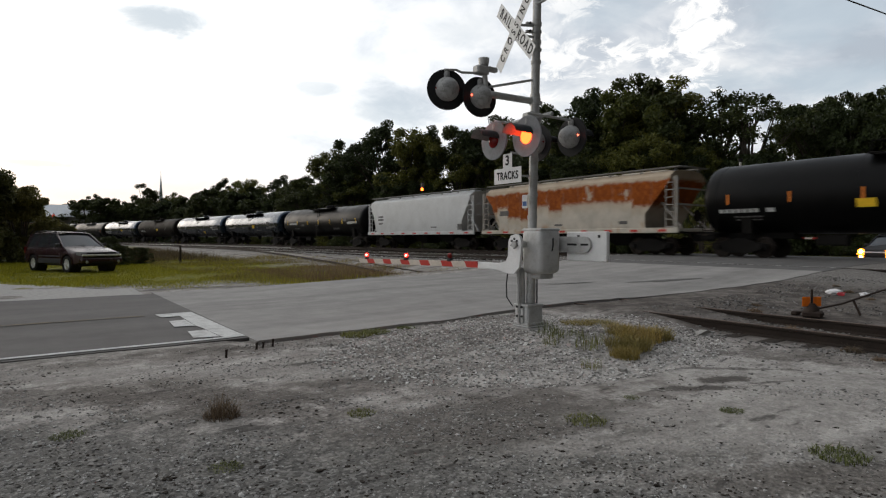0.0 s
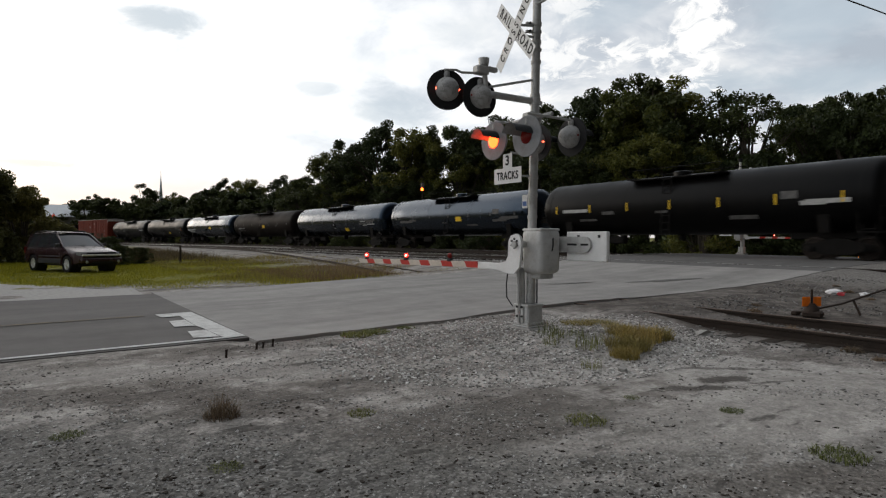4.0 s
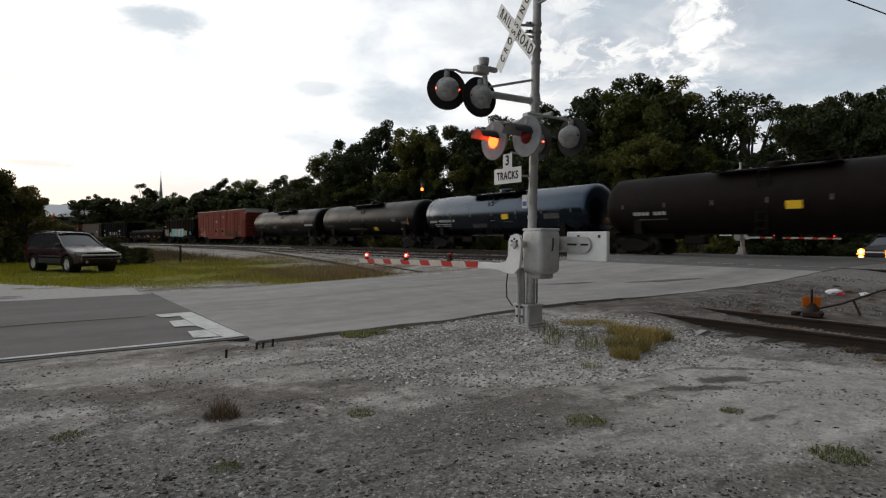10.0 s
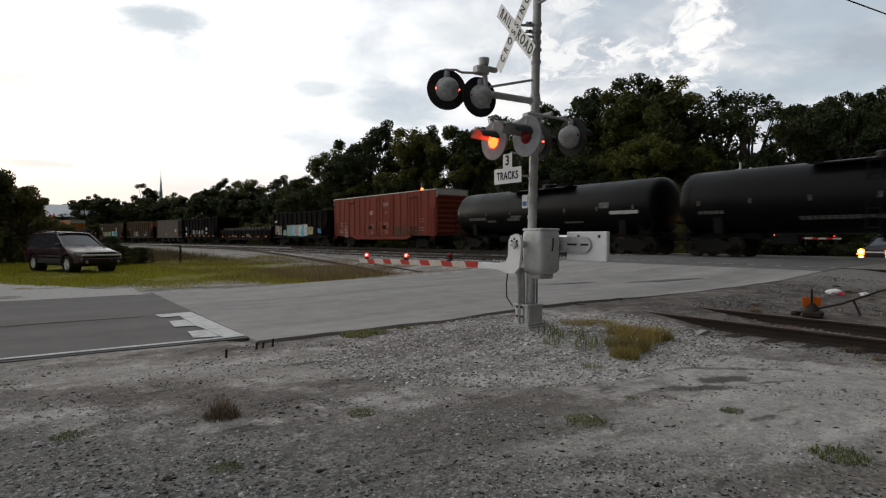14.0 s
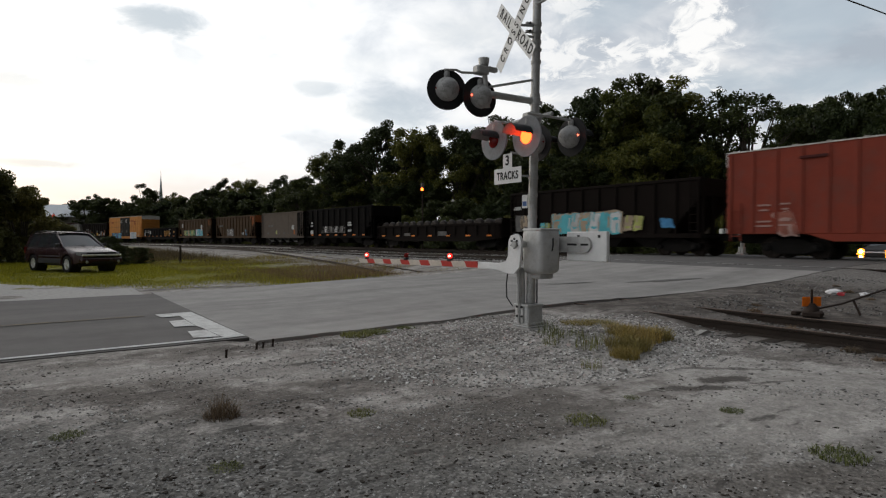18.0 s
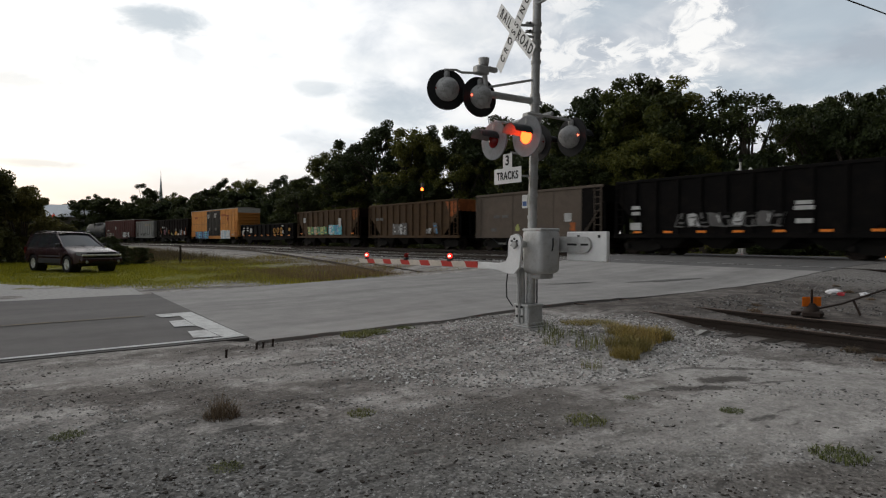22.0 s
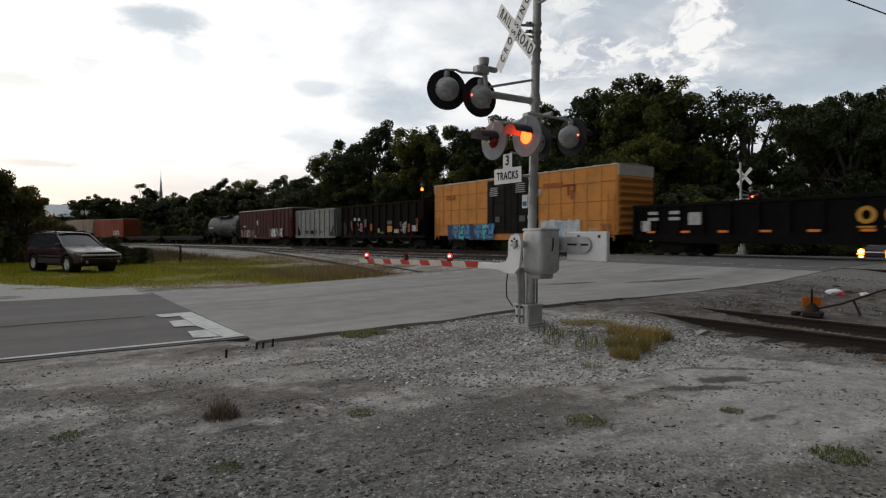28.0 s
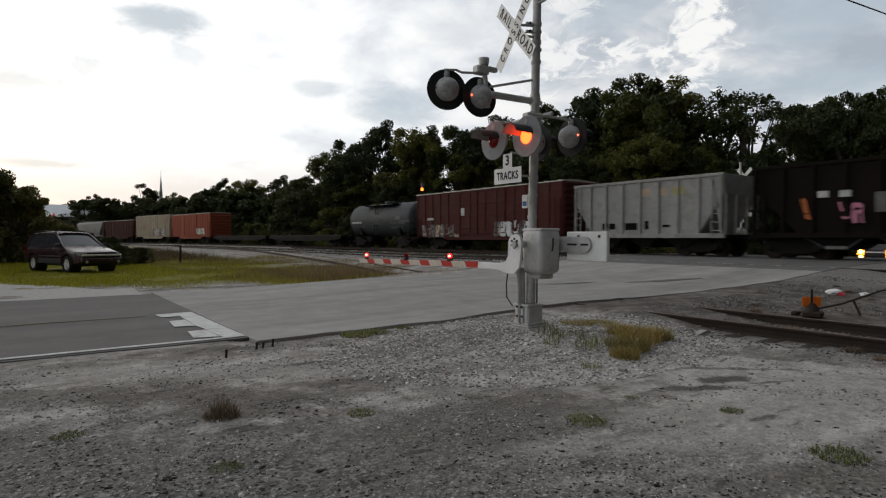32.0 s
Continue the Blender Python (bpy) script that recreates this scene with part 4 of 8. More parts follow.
TREE_KINDS = [tree_meshes(11, M_LEAF), tree_meshes(12, M_LEAF, 76, 210), tree_meshes(13, M_LEAF, 62, 220), tree_meshes(14, M_LEAF2, 72, 210), tree_meshes(15, M_LEAF, 70, 190, 0.0135, 0.08), tree_meshes(16, M_LEAF2, 62, 190, 0.0135, 0.05)]
TREE_KINDS += [bush_meshes(31, M_LEAF), bush_meshes(32, M_LEAF2), bush_meshes(33, M_LEAF)]
TREE_KINDS += [tree_meshes(17, M_LEAF, 56, 230, 0.0118, 0.52), tree_meshes(18, M_LEAF, 36, 90, 0.0118, 0.42)]
TREE_KINDS += [bush_meshes(34, M_LEAF3, 58, 260, 0.024), tree_meshes(19, M_LEAF3, 66, 200, 0.0125, 0.06)]
TREE_LABELS = ["tall dark green broadleaf tree behind the railway", "broad dark evergreen oak in the treeline", "open-crowned dark tree with sky gaps", "yellow-green leafy tree behind the railway", "dense dark tree leafy down to the ground", "low dense yellow-green tree by the tracks", "dense dark green bush along the railway", "yellow-green leafy bush along the railway", "dark leafy thicket along the railway", "high-crowned dark tree with a bare trunk", "sparse tree with bright sky showing through", "olive green shrub with thin twigs, out of view beside the yard", "olive green tree leafy to the ground, out of view"]


def plant(kind, x, y, h, wide=1.0, turn=0.0, name="tree", group="trees behind the railway"):
    root = thing(name, pose(x, y, land(x, y), 0, 0, turn), TREE_LABELS[kind], "tree", group)
    trunk_me, crown_me = TREE_KINDS[kind]
    for nm, me in (("trunk", trunk_me), ("crown", crown_me)):
        share(nm, me, root, Matrix.Diagonal((h * wide, h * wide, h, 1)))
    return root


FAR_TREES = [(18.0, 232.5, 16.8), (25.8, 233.1, 15), (30.7, 211.2, 19.4), (37.3, 200.4, 17), (42.0, 191.0, 15.4), (41.0, 154.9, 17), (42.7, 141.4, 17), (49.4, 136.6, 16.7), (50.9, 129.5, 16.7), (52.1, 122.5, 15), (41.1, 87.3, 17.8), (41.8, 80.7, 17.8), (42.2, 74.3, 18.8), (42.2, 68.1, 18), (45.4, 65.9, 17), (47.4, 62.0, 17.2)]
NEAR_TREES = [(49.2, 57.1, 17.8), (50.1, 52.8, 17.3), (45.8, 43.5, 16.3), (45.4, 38.9, 16.5), (45.9, 36.1, 17.0), (47.9, 34.7, 17.6), (48.7, 31.6, 17.0), (49.6, 33.4, 16.9), (50.7, 28.2, 15.8), (50.7, 25.6, 14.6), (59.2, 23.6, 14.4), (62.0, 22.4, 14.2), (66.0, 26.5, 17.0), (68.1, 23.5, 17.4), (70.0, 20.0, 17.4)]


def make_trees():
    rng = random.Random(5)
    for i, (x, y, h) in enumerate(FAR_TREES + NEAR_TREES):
        plant(3 if i in (20, 22) else (0, 1, 2, 3, 1, 0, 3)[i % 7] if i < 24 else 10 if i < 26 else 9, x, y, h, rng.uniform(0.9, 1.15), rng.uniform(0, 360))
        if i < 24:
            plant(4 if i % 3 else 5, x - rng.uniform(1, 4), y + rng.uniform(-3, 3), h * rng.uniform(0.5, 0.72), rng.uniform(1.1, 1.4), rng.uniform(0, 360))
    for x, y, h in ((44.2, 30.2, 11.5), (45.6, 28.6, 10.2), (43.0, 41.5, 11.0)):      # lighter young trees before the wood
        plant(3, x, y, h, 1.05, rng.uniform(0, 360))
    for i in range(2, 44):      # the wood behind fills up
        y = 28 + i * 6.0
        x, yy, a = along(y, 30 + rng.uniform(0, 14))
        plant(rng.choice((0, 1, 4)), x, yy, rng.uniform(11.0, 14.0) if y < 110 else rng.uniform(11.5, 14.0), 1.35, rng.uniform(0, 360))
    for i in range(66):      # thicket along the line
        s = 22 + i * 3.6
        x, yy, a = along(s, 14.5 + rng.uniform(-1.5, 5))
        plant(rng.choice((6, 7, 8, 6)), x, yy, rng.uniform(3.4, 6.0), rng.uniform(1.0, 1.5), rng.uniform(0, 360), "bush", "thicket along the line")
    for i in range(60):      # the far bend, closed to the ground
        s = 95 + i * 2.9
        x, yy, a = along(s, 22 + rng.uniform(-3, 12))
        plant(rng.choice((6, 8)), x, yy, rng.uniform(8.0, 12.5) * (1 - 0.15 * smooth01(s, 150, 260)), rng.uniform(0.9, 1.3), rng.uniform(0, 360), "tree", "trees behind the railway")
    for i in range(13):      # woods added past the bend, unseen, to keep low sky off the wagons
        plant(rng.choice((4, 6, 8)), -14 - i * 6.5, 300 + rng.uniform(-15, 15), rng.uniform(12, 16), 1.3, rng.uniform(0, 360), "tree", "trees at the yard's edge")
    for i in range(26):      # unseen trees beside the yard, added to block bright sky from the flanks
        y = 30 + i * 7.4
        plant(rng.choice((11, 12, 11, 12)), -10.5 - 0.07 * y - rng.uniform(0, 6), y, rng.uniform(7, 11), rng.uniform(1.0, 1.3), rng.uniform(0, 360), "tree", "trees at the yard's edge")
    for i in range(16):      # thicket south of the road's far end
        x = 44 + i * 2.0
        plant(rng.choice((6, 7, 8)), x, 20.5 + 0.28 * (x - 44) + rng.uniform(-0.5, 2.5), rng.uniform(2.8, 4.2), 1.4, rng.uniform(0, 360), "bush", "thicket beside the road")
    for i in range(9):
        plant(rng.choice((6, 7, 8)), 51 + 2.8 * i, 18.9 + rng.uniform(0, 0.8), rng.uniform(3.0, 4.2), 1.3, rng.uniform(0, 360), "bush", "thicket beside the road")
    for k, (x, y, h) in enumerate(((49.6, 24.6, 8.4), (50.6, 22.9, 6.6), (59.0, 19.6, 8.8), (47.4, 26.6, 7.0), (51.5, 22.6, 5.2), (54.5, 22.2, 5.6), (57.0, 23.6, 5.4), (59.5, 21.2, 5.0), (48.5, 23.4, 5.6))):
        plant((8, 6)[k % 2], x, y, h, 1.0, 77 * k, "bush", "thicket beside the road")
    plant(2, 57.8, 20.4, 14.4, 0.8, 40)
    for x, y, h in ((63.5, 19.2, 12.5), (67.5, 20.6, 13.0)):      # leafy to the ground
        plant(4, x, y, h, 1.1, rng.uniform(0, 360))


make_trees()


# ---- rolling stock: local y runs along the wagon (away from its front), x across (near flank at -1.5), z = 0 at the rail ----
def bogie_meshes():
    bm = bmesh.new()
    for sx in (-1.02, 1.02):
        prism(bm, [(-1.15, 0.38), (-1.15, 0.60), (-0.72, 0.66), (-0.36, 0.80), (0.36, 0.80), (0.72, 0.66), (1.15, 0.60), (1.15, 0.38), (0.78, 0.34), (0.5, 0.22), (-0.5, 0.22), (-0.78, 0.34)], "x", sx - 0.07, sx + 0.07)
        for y in (-0.875, 0.875):
            lathe(bm, (sx + (0.08 if sx > 0 else -0.08), y, 0.44), (1 if sx > 0 else -1, 0, 0), [(-0.03, 0.13), (0.06, 0.13), (0.08, 0.09), (0.08, 0.0)], 12)
        for y in (-0.16, 0.0, 0.16):
            lathe(bm, (sx, y, 0.28), (0, 0, 1), [(0, 0.0), (0, 0.07), (0.34, 0.07), (0.34, 0)], 8)
    bx(bm, -1.1, 1.1, -0.2, 0.2, 0.55, 0.82, 0.03)
    frame_me = finish(bm, "bogie", M_UNDER)
    bm = bmesh.new()
    tube(bm, [(-1.0, 0, 0), (1.0, 0, 0)], 0.075, 10)
    for s in (-1, 1):
        lathe(bm, (s * 0.7175, 0, 0), (s, 0, 0), [(-0.09, 0.0), (-0.09, 0.455), (-0.06, 0.46), (-0.055, 0.425), (0.06, 0.415), (0.065, 0.36), (0.03, 0.33), (0.02, 0.14), (0.07, 0.12), (0.07, 0.0)], 24)
    return frame_me, finish(bm, "wheelset", M_WHEEL)


BOGIE_ME, WHEELSET_ME = bogie_meshes()
COUPLER_ME = finish(bx(bx(bmesh.new(), -0.09, 0.09, -0.75, 0.0, 0.72, 0.94, 0.02), -0.17, 0.17, -0.95, -0.70, 0.68, 1.0, 0.05), "coupler", M_UNDER)


def ladder_mesh(h, w=0.42, step=0.38):
    bm = bmesh.new()
    for x in (-w / 2, w / 2):
        bx(bm, -0.02, 0.02, x - 0.02, x + 0.02, 0, h)
    for i in range(int(h / step)):
        bx(bm, -0.018, 0.018, -w / 2, w / 2, 0.2 + i * step, 0.235 + i * step)
    return bm


WAGONS = []      # (thing, place of its middle on the line at 16 s)


def wagon(name, s0, s1, label, category, gap=0.35, bogie_in=1.9):
    """An empty wagon whose body reaches from s0 to s1 on the line at 16 s, with its bogies and couplers."""
    root = thing(name, Matrix.Identity(4), label, category, "wagons of the goods train")
    half = (s1 - s0) / 2
    for sgn in (-1, 1):
        b = share("bogie", BOGIE_ME, root, pose(0, sgn * (half - bogie_in), 0))
        for y in (-0.875, 0.875):
            share("wheelset", WHEELSET_ME, b, pose(0, y, 0.44))
        share("coupler", COUPLER_ME, root, pose(0, sgn * (half - 0.25), 0, 0, 0, 0 if sgn < 0 else 180))
    WAGONS.append((root, (s0 + s1) / 2))
    return root, half


def marks(root, mat, rects, name="lettering", x=-1.5, depth=0.006):
    """Plain bars for lettering on the near flank: (y, z, width, height)."""
    for y, z, w, h in rects:
        part(name, box(x - depth, x + 0.004, y - w / 2, y + w / 2, z - h / 2, z + h / 2), mat, root, smooth=0)


def reflectors(root, half, z, n, x=-1.5, mat=None):
    me = finish(box(x - 0.008, x + 0.002, -0.22, 0.22, -0.05, 0.05), "reflector", mat or M_ORANGE, 0)
    for i in range(n):
        share("reflector", me, root, pose(0, -half + 0.9 + (2 * half - 1.8) * i / max(1, n - 1), z))


def ribbon(bm, pts, w, x0, x1):
    """A flat painted stroke of width w along (y, z) points, from x0 to x1 in depth."""
    left, right = [], []
    for i, (y, z) in enumerate(pts):
        ya, za = pts[max(i - 1, 0)]
        yb, zb = pts[min(i + 1, len(pts) - 1)]
        d = math.hypot(yb - ya, zb - za) or 1.0
        ny, nz = -(zb - za) / d * w / 2, (yb - ya) / d * w / 2
        left.append((y + ny, z + nz))
        right.append((y - ny, z - nz))
    prism(bm, left + right[::-1], "x", x0, x1)
    return bm


def spray(root, rng, y0, y1, z0, z1, mats, x=-1.5, count=9, edge=None, back=None):
    """Graffiti as leaning blocks cut by strokes, thin layers of paint in their colours."""
    step, zc, hh = (y1 - y0) / count, (z0 + z1) / 2, (z1 - z0) / 2
    if back:      # a roughly filled ground under the blocks
        n = 3 * count
        top = [(y0 - 0.1 + (y1 - y0 + 0.2) * i / n, z1 + 0.03 + rng.uniform(-0.10, 0.06)) for i in range(n + 1)]
        low = [(y0 - 0.1 + (y1 - y0 + 0.2) * i / n, z0 - 0.03 + rng.uniform(-0.04, 0.08)) for i in range(n, -1, -1)]
        part("graffiti_ground", prism(bmesh.new(), top + low, "x", x - 0.002, x + 0.003), back, root, smooth=0)
    for k in range(count):
        yc, fill = y0 + (k + 0.5) * step, mats[k % len(mats)]
        other = edge or mats[(k + 1) % len(mats)]
        lean = rng.uniform(-0.10, 0.16)

        def at(u, v):
            return yc + u * step * 0.5 + v * lean, zc + v * hh
        wob = [rng.uniform(0.82, 1.06) for _ in range(12)]
        shape = [(-0.95, -1), (-0.3, -0.92), (0.35, -1), (0.95, -0.9), (1.0, -0.3), (0.86, 0.2), (1.0, 0.7), (0.75, 1), (0.1, 0.92), (-0.6, 1), (-1.0, 0.75), (-0.84, -0.1)]
        pts = [at(u * w, v * w) for (u, v), w in zip(shape, wob)]
        if edge:
            wide = [(yc + (p[0] - yc) * 1.16 + 0.03, zc + (p[1] - zc) * 1.10 - 0.03) for p in pts]
            part("graffiti_outline", prism(bmesh.new(), wide, "x", x - 0.0034 - 0.0004 * (k % 3), x + 0.003), edge, root, smooth=0)
        g = part("graffiti", prism(bmesh.new(), pts, "x", x - 0.0058 - 0.0012 * (k % 3), x + 0.003), fill, root, smooth=0)
        w = min(step, 2 * hh) * 0.17
        kind = rng.randrange(4)
        lines = ([(-0.35, -1.0), (-0.28, -0.45), (-0.4, -0.1)], [(0.3, 1.0), (0.36, 0.5), (0.2, 0.15)], [(-0.55, 0.3), (0.0, 0.36), (0.5, 0.25)], [(-0.5, -0.4), (0.1, -0.5), (0.55, -0.35)])
        for j, ln in enumerate(lines):
            if j in (kind, (kind + 2) % 4):
                part("graffiti_stroke", ribbon(bmesh.new(), [at(*q) for q in ln], w * rng.uniform(0.7, 1.3), x - 0.0112, x + 0.001), other, g, smooth=0)
        if step > 0.45:      # a lighter sheen stroke
            part("graffiti_stroke", ribbon(bmesh.new(), [at(-0.7, 0.55), at(-0.72, 0.1), at(-0.62, -0.5)], w * 0.6, x - 0.0118, x + 0.001), mats[(k + 2) % len(mats)], g, smooth=0)


def tank_wagon(s0, s1, paint, label, dia=2.86, mid=2.42, plac=0.0, placz=2.14, seed=0, dash=None, dome=True, text=None, shift=0.0):
    root, half = wagon("tank_wagon", s0, s1, label, "tank wagon")
    rng = random.Random(seed)
    r = dia / 2
    L = half - 0.25
    prof = [(-L - 0.0, 0.0)]
    for i in range(1, 8):
        a = math.pi / 2 * i / 8
        prof.append((-L + 0.55 * (1 - math.cos(a)), r * math.sin(a) ** 0.75))
    body = prof + [(-L + 0.55, r)] + [(y, r) for y in (-L * 0.66, -L * 0.33, 0, L * 0.33, L * 0.66)] + [(L - 0.55, r)] + [(-d, q) for d, q in prof[::-1]]
    bm = lathe(bmesh.new(), (0, 0, mid), (0, 1, 0), body, 40)
    part("tank", bm, paint, root, smooth=50)
    ring_me = finish(lathe(bmesh.new(), (0, 0, mid), (0, 1, 0), [(-0.035, r), (-0.035, r + 0.008), (0.035, r + 0.008), (0.035, r)], 40), "weld_band", paint)
    for k in (-0.5, -0.17, 0.17, 0.5):
        share("weld_band", ring_me, root, pose(0, k * 2 * L * 0.9, 0))
    for sgn in (-1, 1):
        bm = bmesh.new()
        bx(bm, -0.45, 0.45, sgn * (half - 2.9) - 0.9, sgn * (half - 2.9) + 2.6 if sgn > 0 else sgn * (half - 2.9) + 0.9, 0.8, 1.12, 0.02) if sgn > 0 else bx(bm, -0.45, 0.45, -half + 0.3, -half + 3.8, 0.8, 1.12, 0.02)
        part("stub_sill", bm, M_UNDER, root)
        bm = bmesh.new()
        ye = sgn * (half - 0.42)
        bx(bm, -1.42, 1.42, min(ye, ye - sgn * 0.75), max(ye, ye - sgn * 0.75), 1.02, 1.09, 0.01)
        part("end_platform", bm, M_UNDER, root)
        bm = bmesh.new()
        for x in (-1.4, 1.4):
            tube(bm, [(x, ye, 1.08), (x, ye, 1.98)], 0.022, 6)
            tube(bm, [(x, ye - sgn * 0.7, 1.08), (x, ye - sgn * 0.7, 1.75)], 0.022, 6)
        tube(bm, [(-1.4, ye, 1.98), (1.4, ye, 1.98)], 0.022, 6)
        tube(bm, [(-1.4, ye, 1.55), (1.4, ye, 1.55)], 0.02, 6)
        part("handrail", bm, M_UNDER, root)
        bm = bmesh.new()
        prism(bm, [(-1.15, 1.05), (1.15, 1.05), (1.25, 1.75), (0.9, 1.4), (0, 1.2), (-0.9, 1.4), (-1.25, 1.75)], "y", sgn * (half - 2.3) - 0.2, sgn * (half - 2.3) + 0.2)
        part("saddle", bm, M_UNDER, root)
        lad = ladder_mesh(1.0, 0.4, 0.3)
        share("step_ladder", finish(lad, "step_ladder", M_UNDER), root, pose(-1.44, sgn * (half - 0.75), 0.35))
    if dome:
        bm = bmesh.new()
        lathe(bm, (0, 0.2, mid + r - 0.06), (0, 0, 1), [(0, 0.42), (0.20, 0.42), (0.24, 0.36), (0.25, 0.0)], 20)
        part("dome", bm, paint, root)
        bm = bmesh.new()
        for x in (-0.95, 0.95):
            bx(bm, x - 0.3, x + 0.3, -2.2, 2.2, mid + r - 0.22, mid + r - 0.17, 0.01)
        for y in (-2.2, 2.2):
            bx(bm, -1.25, 1.25, y - 0.25, y + 0.25, mid + r - 0.16, mid + r - 0.11, 0.01)
        part("walkway", bm, M_UNDER, root)
        bm = bmesh.new()
        for x in (-1.2, 1.2):
            tube(bm, [(x, -2.3, mid + r + 0.28), (x, 2.3, mid + r + 0.28)], 0.02, 5)
            for y in (-2.3, -0.8, 0.8, 2.3):
                tube(bm, [(x, y, mid + r - 0.2), (x, y, mid + r + 0.28)], 0.018, 5)
        part("walkway_rail", bm, M_UNDER, root)
        lad = ladder_mesh(mid + r - 1.0, 0.42, 0.34)
        part("ladder", lad, M_UNDER, root).matrix_basis = pose(-r - 0.04, 0.2, 1.0, 0, 4, 0)
    bm = bmesh.new()
    lathe(bm, (0, 0.2, mid - r - 0.28), (0, 0, 1), [(0, 0), (0, 0.16), (0.2, 0.2), (0.34, 0.2), (0.34, 0)], 12)
    part("outlet_valve", bm, M_UNDER, root)
    bm = bmesh.new()
    bx(bm, -0.75, -0.35, half * 0.35, half * 0.35 + 1.1, 0.55, 0.95, 0.05)
    part("brake_cylinder", bm, M_UNDER, root)

    def on_shell(name, y, z, w, h, mat):
        x = -math.sqrt(max(0.01, r * r - (z - mid) ** 2))
        tilt = math.degrees(math.asin((z - mid) / r))
        o = part(name, box(-0.012, 0.006, -w / 2, w / 2, -h / 2, h / 2), mat, root, smooth=0)
        o.matrix_basis = pose(x, y, z, 0, tilt, 0)
    if plac:
        on_shell("placard", plac - shift, placz, 0.60, 0.32, M_YELPLAC)
    for y, z, w, h, mat in text or ():
        n = max(1, int(w / 0.22))      # one short bar for each character
        for k in range(n):
            on_shell("lettering", y - shift + w * ((k + 0.5) / n - 0.5), z, w / n * 0.74, h, mat)
    for y, w in () if text else ((-L * 0.78, 1.5), (-L * 0.72, 0.9), (L * 0.68, 1.7)):
        on_shell("lettering", y, mid - 0.12 - rng.uniform(0, 0.3), w, 0.17, M_STENCIL if rng.random() < 0.6 else M_STENDIM)
    for k in range(0 if text else 4):
        on_shell("lettering", rng.uniform(-0.7, 0.7) * L, mid - rng.uniform(0.2, 0.75), rng.uniform(0.5, 1.3), rng.uniform(0.09, 0.2), M_STENDIM)
    if not text:
        on_shell("data_panel", -L * 0.62, mid + 0.1, 0.6, 0.3, M_STENDIM)
    for i in range(7):
        on_shell("reflector", -L * 0.84 + i * L * 0.28, mid - 0.05, 0.075, 0.42 if dash else 0.22, dash or M_STENDIM)
    return root


def covered_hopper(s0, s1, paint, label, top=4.05, seed=0, logo=False, run=1.3, trim=None):
    root, half = wagon("covered_hopper_wagon", s0, s1, label, "hopper wagon")
    b = half - 0.55
    trim = trim or paint
    eave = top - 0.32
    # body: flank outline with sloping ends, rounded roof
    sec = [(-1.46, 1.28), (-1.5, 1.5), (-1.5, 2.0), (-1.5, eave - 0.25), (-1.44, eave), (-1.1, top - 0.1), (-0.5, top), (0.5, top), (1.1, top - 0.1), (1.44, eave), (1.5, eave - 0.25), (1.5, 2.0), (1.5, 1.5), (1.46, 1.28)]
    bm = bmesh.new()

    def cut(z):      # how far the end sheet is drawn in at height z
        return run * min(1.0, max(0.0, (3.45 - z) / 1.45))
    rows = []
    for f in (-1, -0.75, -0.5, -0.25, 0, 0.25, 0.5, 0.75, 1):
        rows.append([bm.verts.new((x, f * (b - cut(z)), z)) for x, z in sec])
    n = len(sec)
    for p, q in zip(rows, rows[1:]):
        for i in range(n):
            bm.faces.new((p[i], p[(i + 1) % n], q[(i + 1) % n], q[i]))
    bm.faces.new(rows[0]); bm.faces.new(rows[-1][::-1])
    part("body", bm, paint, root, smooth=40)
    bm = bmesh.new()
    for x in (-1.52, 1.40):
        bx(bm, x, x + 0.12, -half + 0.1, half - 0.1, 1.08, 1.32, 0.02)
    part("side_sill", bm, paint, root)
    for sgn in (-1, 1):
        # end posts, cross bars and ladder of the end cage
        for x in (-1.42, 1.42):
            bm = bmesh.new()
            bx(bm, x - 0.06, x + 0.06, sgn * (half - 0.22) - 0.05, sgn * (half - 0.22) + 0.05, 1.1, eave - 0.05, 0.01)
            part("corner_post", bm, trim, root)
        bm = bmesh.new()
        for x in (-1.0, 1.0):
            tube(bm, [(x, sgn * (half - 0.2), 1.3), (x * 0.8, sgn * (b - 0.9), 2.6)], 0.05, 6)
        bx(bm, -1.42, 1.42, sgn * (half - 0.22) - 0.05, sgn * (half - 0.22) + 0.05, 2.35, 2.43)
        bx(bm, -1.42, 1.42, sgn * (half - 0.22) - 0.05, sgn * (half - 0.22) + 0.05, 3.1, 3.17)
        part("end_frame", bm, trim, root)
        bm = bmesh.new()
        y0, y1 = sorted((sgn * (half - 1.9), sgn * (half - 0.1)))
        bx(bm, -1.4, 1.4, y0, y1, 1.06, 1.14)
        part("end_platform", bm, M_UNDER, root)
        lad = ladder_mesh(eave - 1.2, 0.4, 0.34)
        part("ladder", lad, trim, root).matrix_basis = pose(-1.47, sgn * (half - 0.55), 1.15)
        bm = bmesh.new()
        lathe(bm, (0.35, sgn * (half - 0.3), 1.9), (0, sgn, 0), [(0, 0.0), (0, 0.28), (0.05, 0.28), (0.05, 0)], 16)
        part("brake_wheel", bm, M_UNDER, root)
    # roof walk and hatches
    bm = bmesh.new()
    for x in (-0.95, 0.95):
        bx(bm, x - 0.2, x + 0.2, -half + 0.2, half - 0.2, top + 0.08, top + 0.13)
        for i in range(8):
            y = -half + 0.6 + (2 * half - 1.2) * i / 7
            bx(bm, x - 0.04, x + 0.04, y - 0.04, y + 0.04, top - 0.15, top + 0.09)
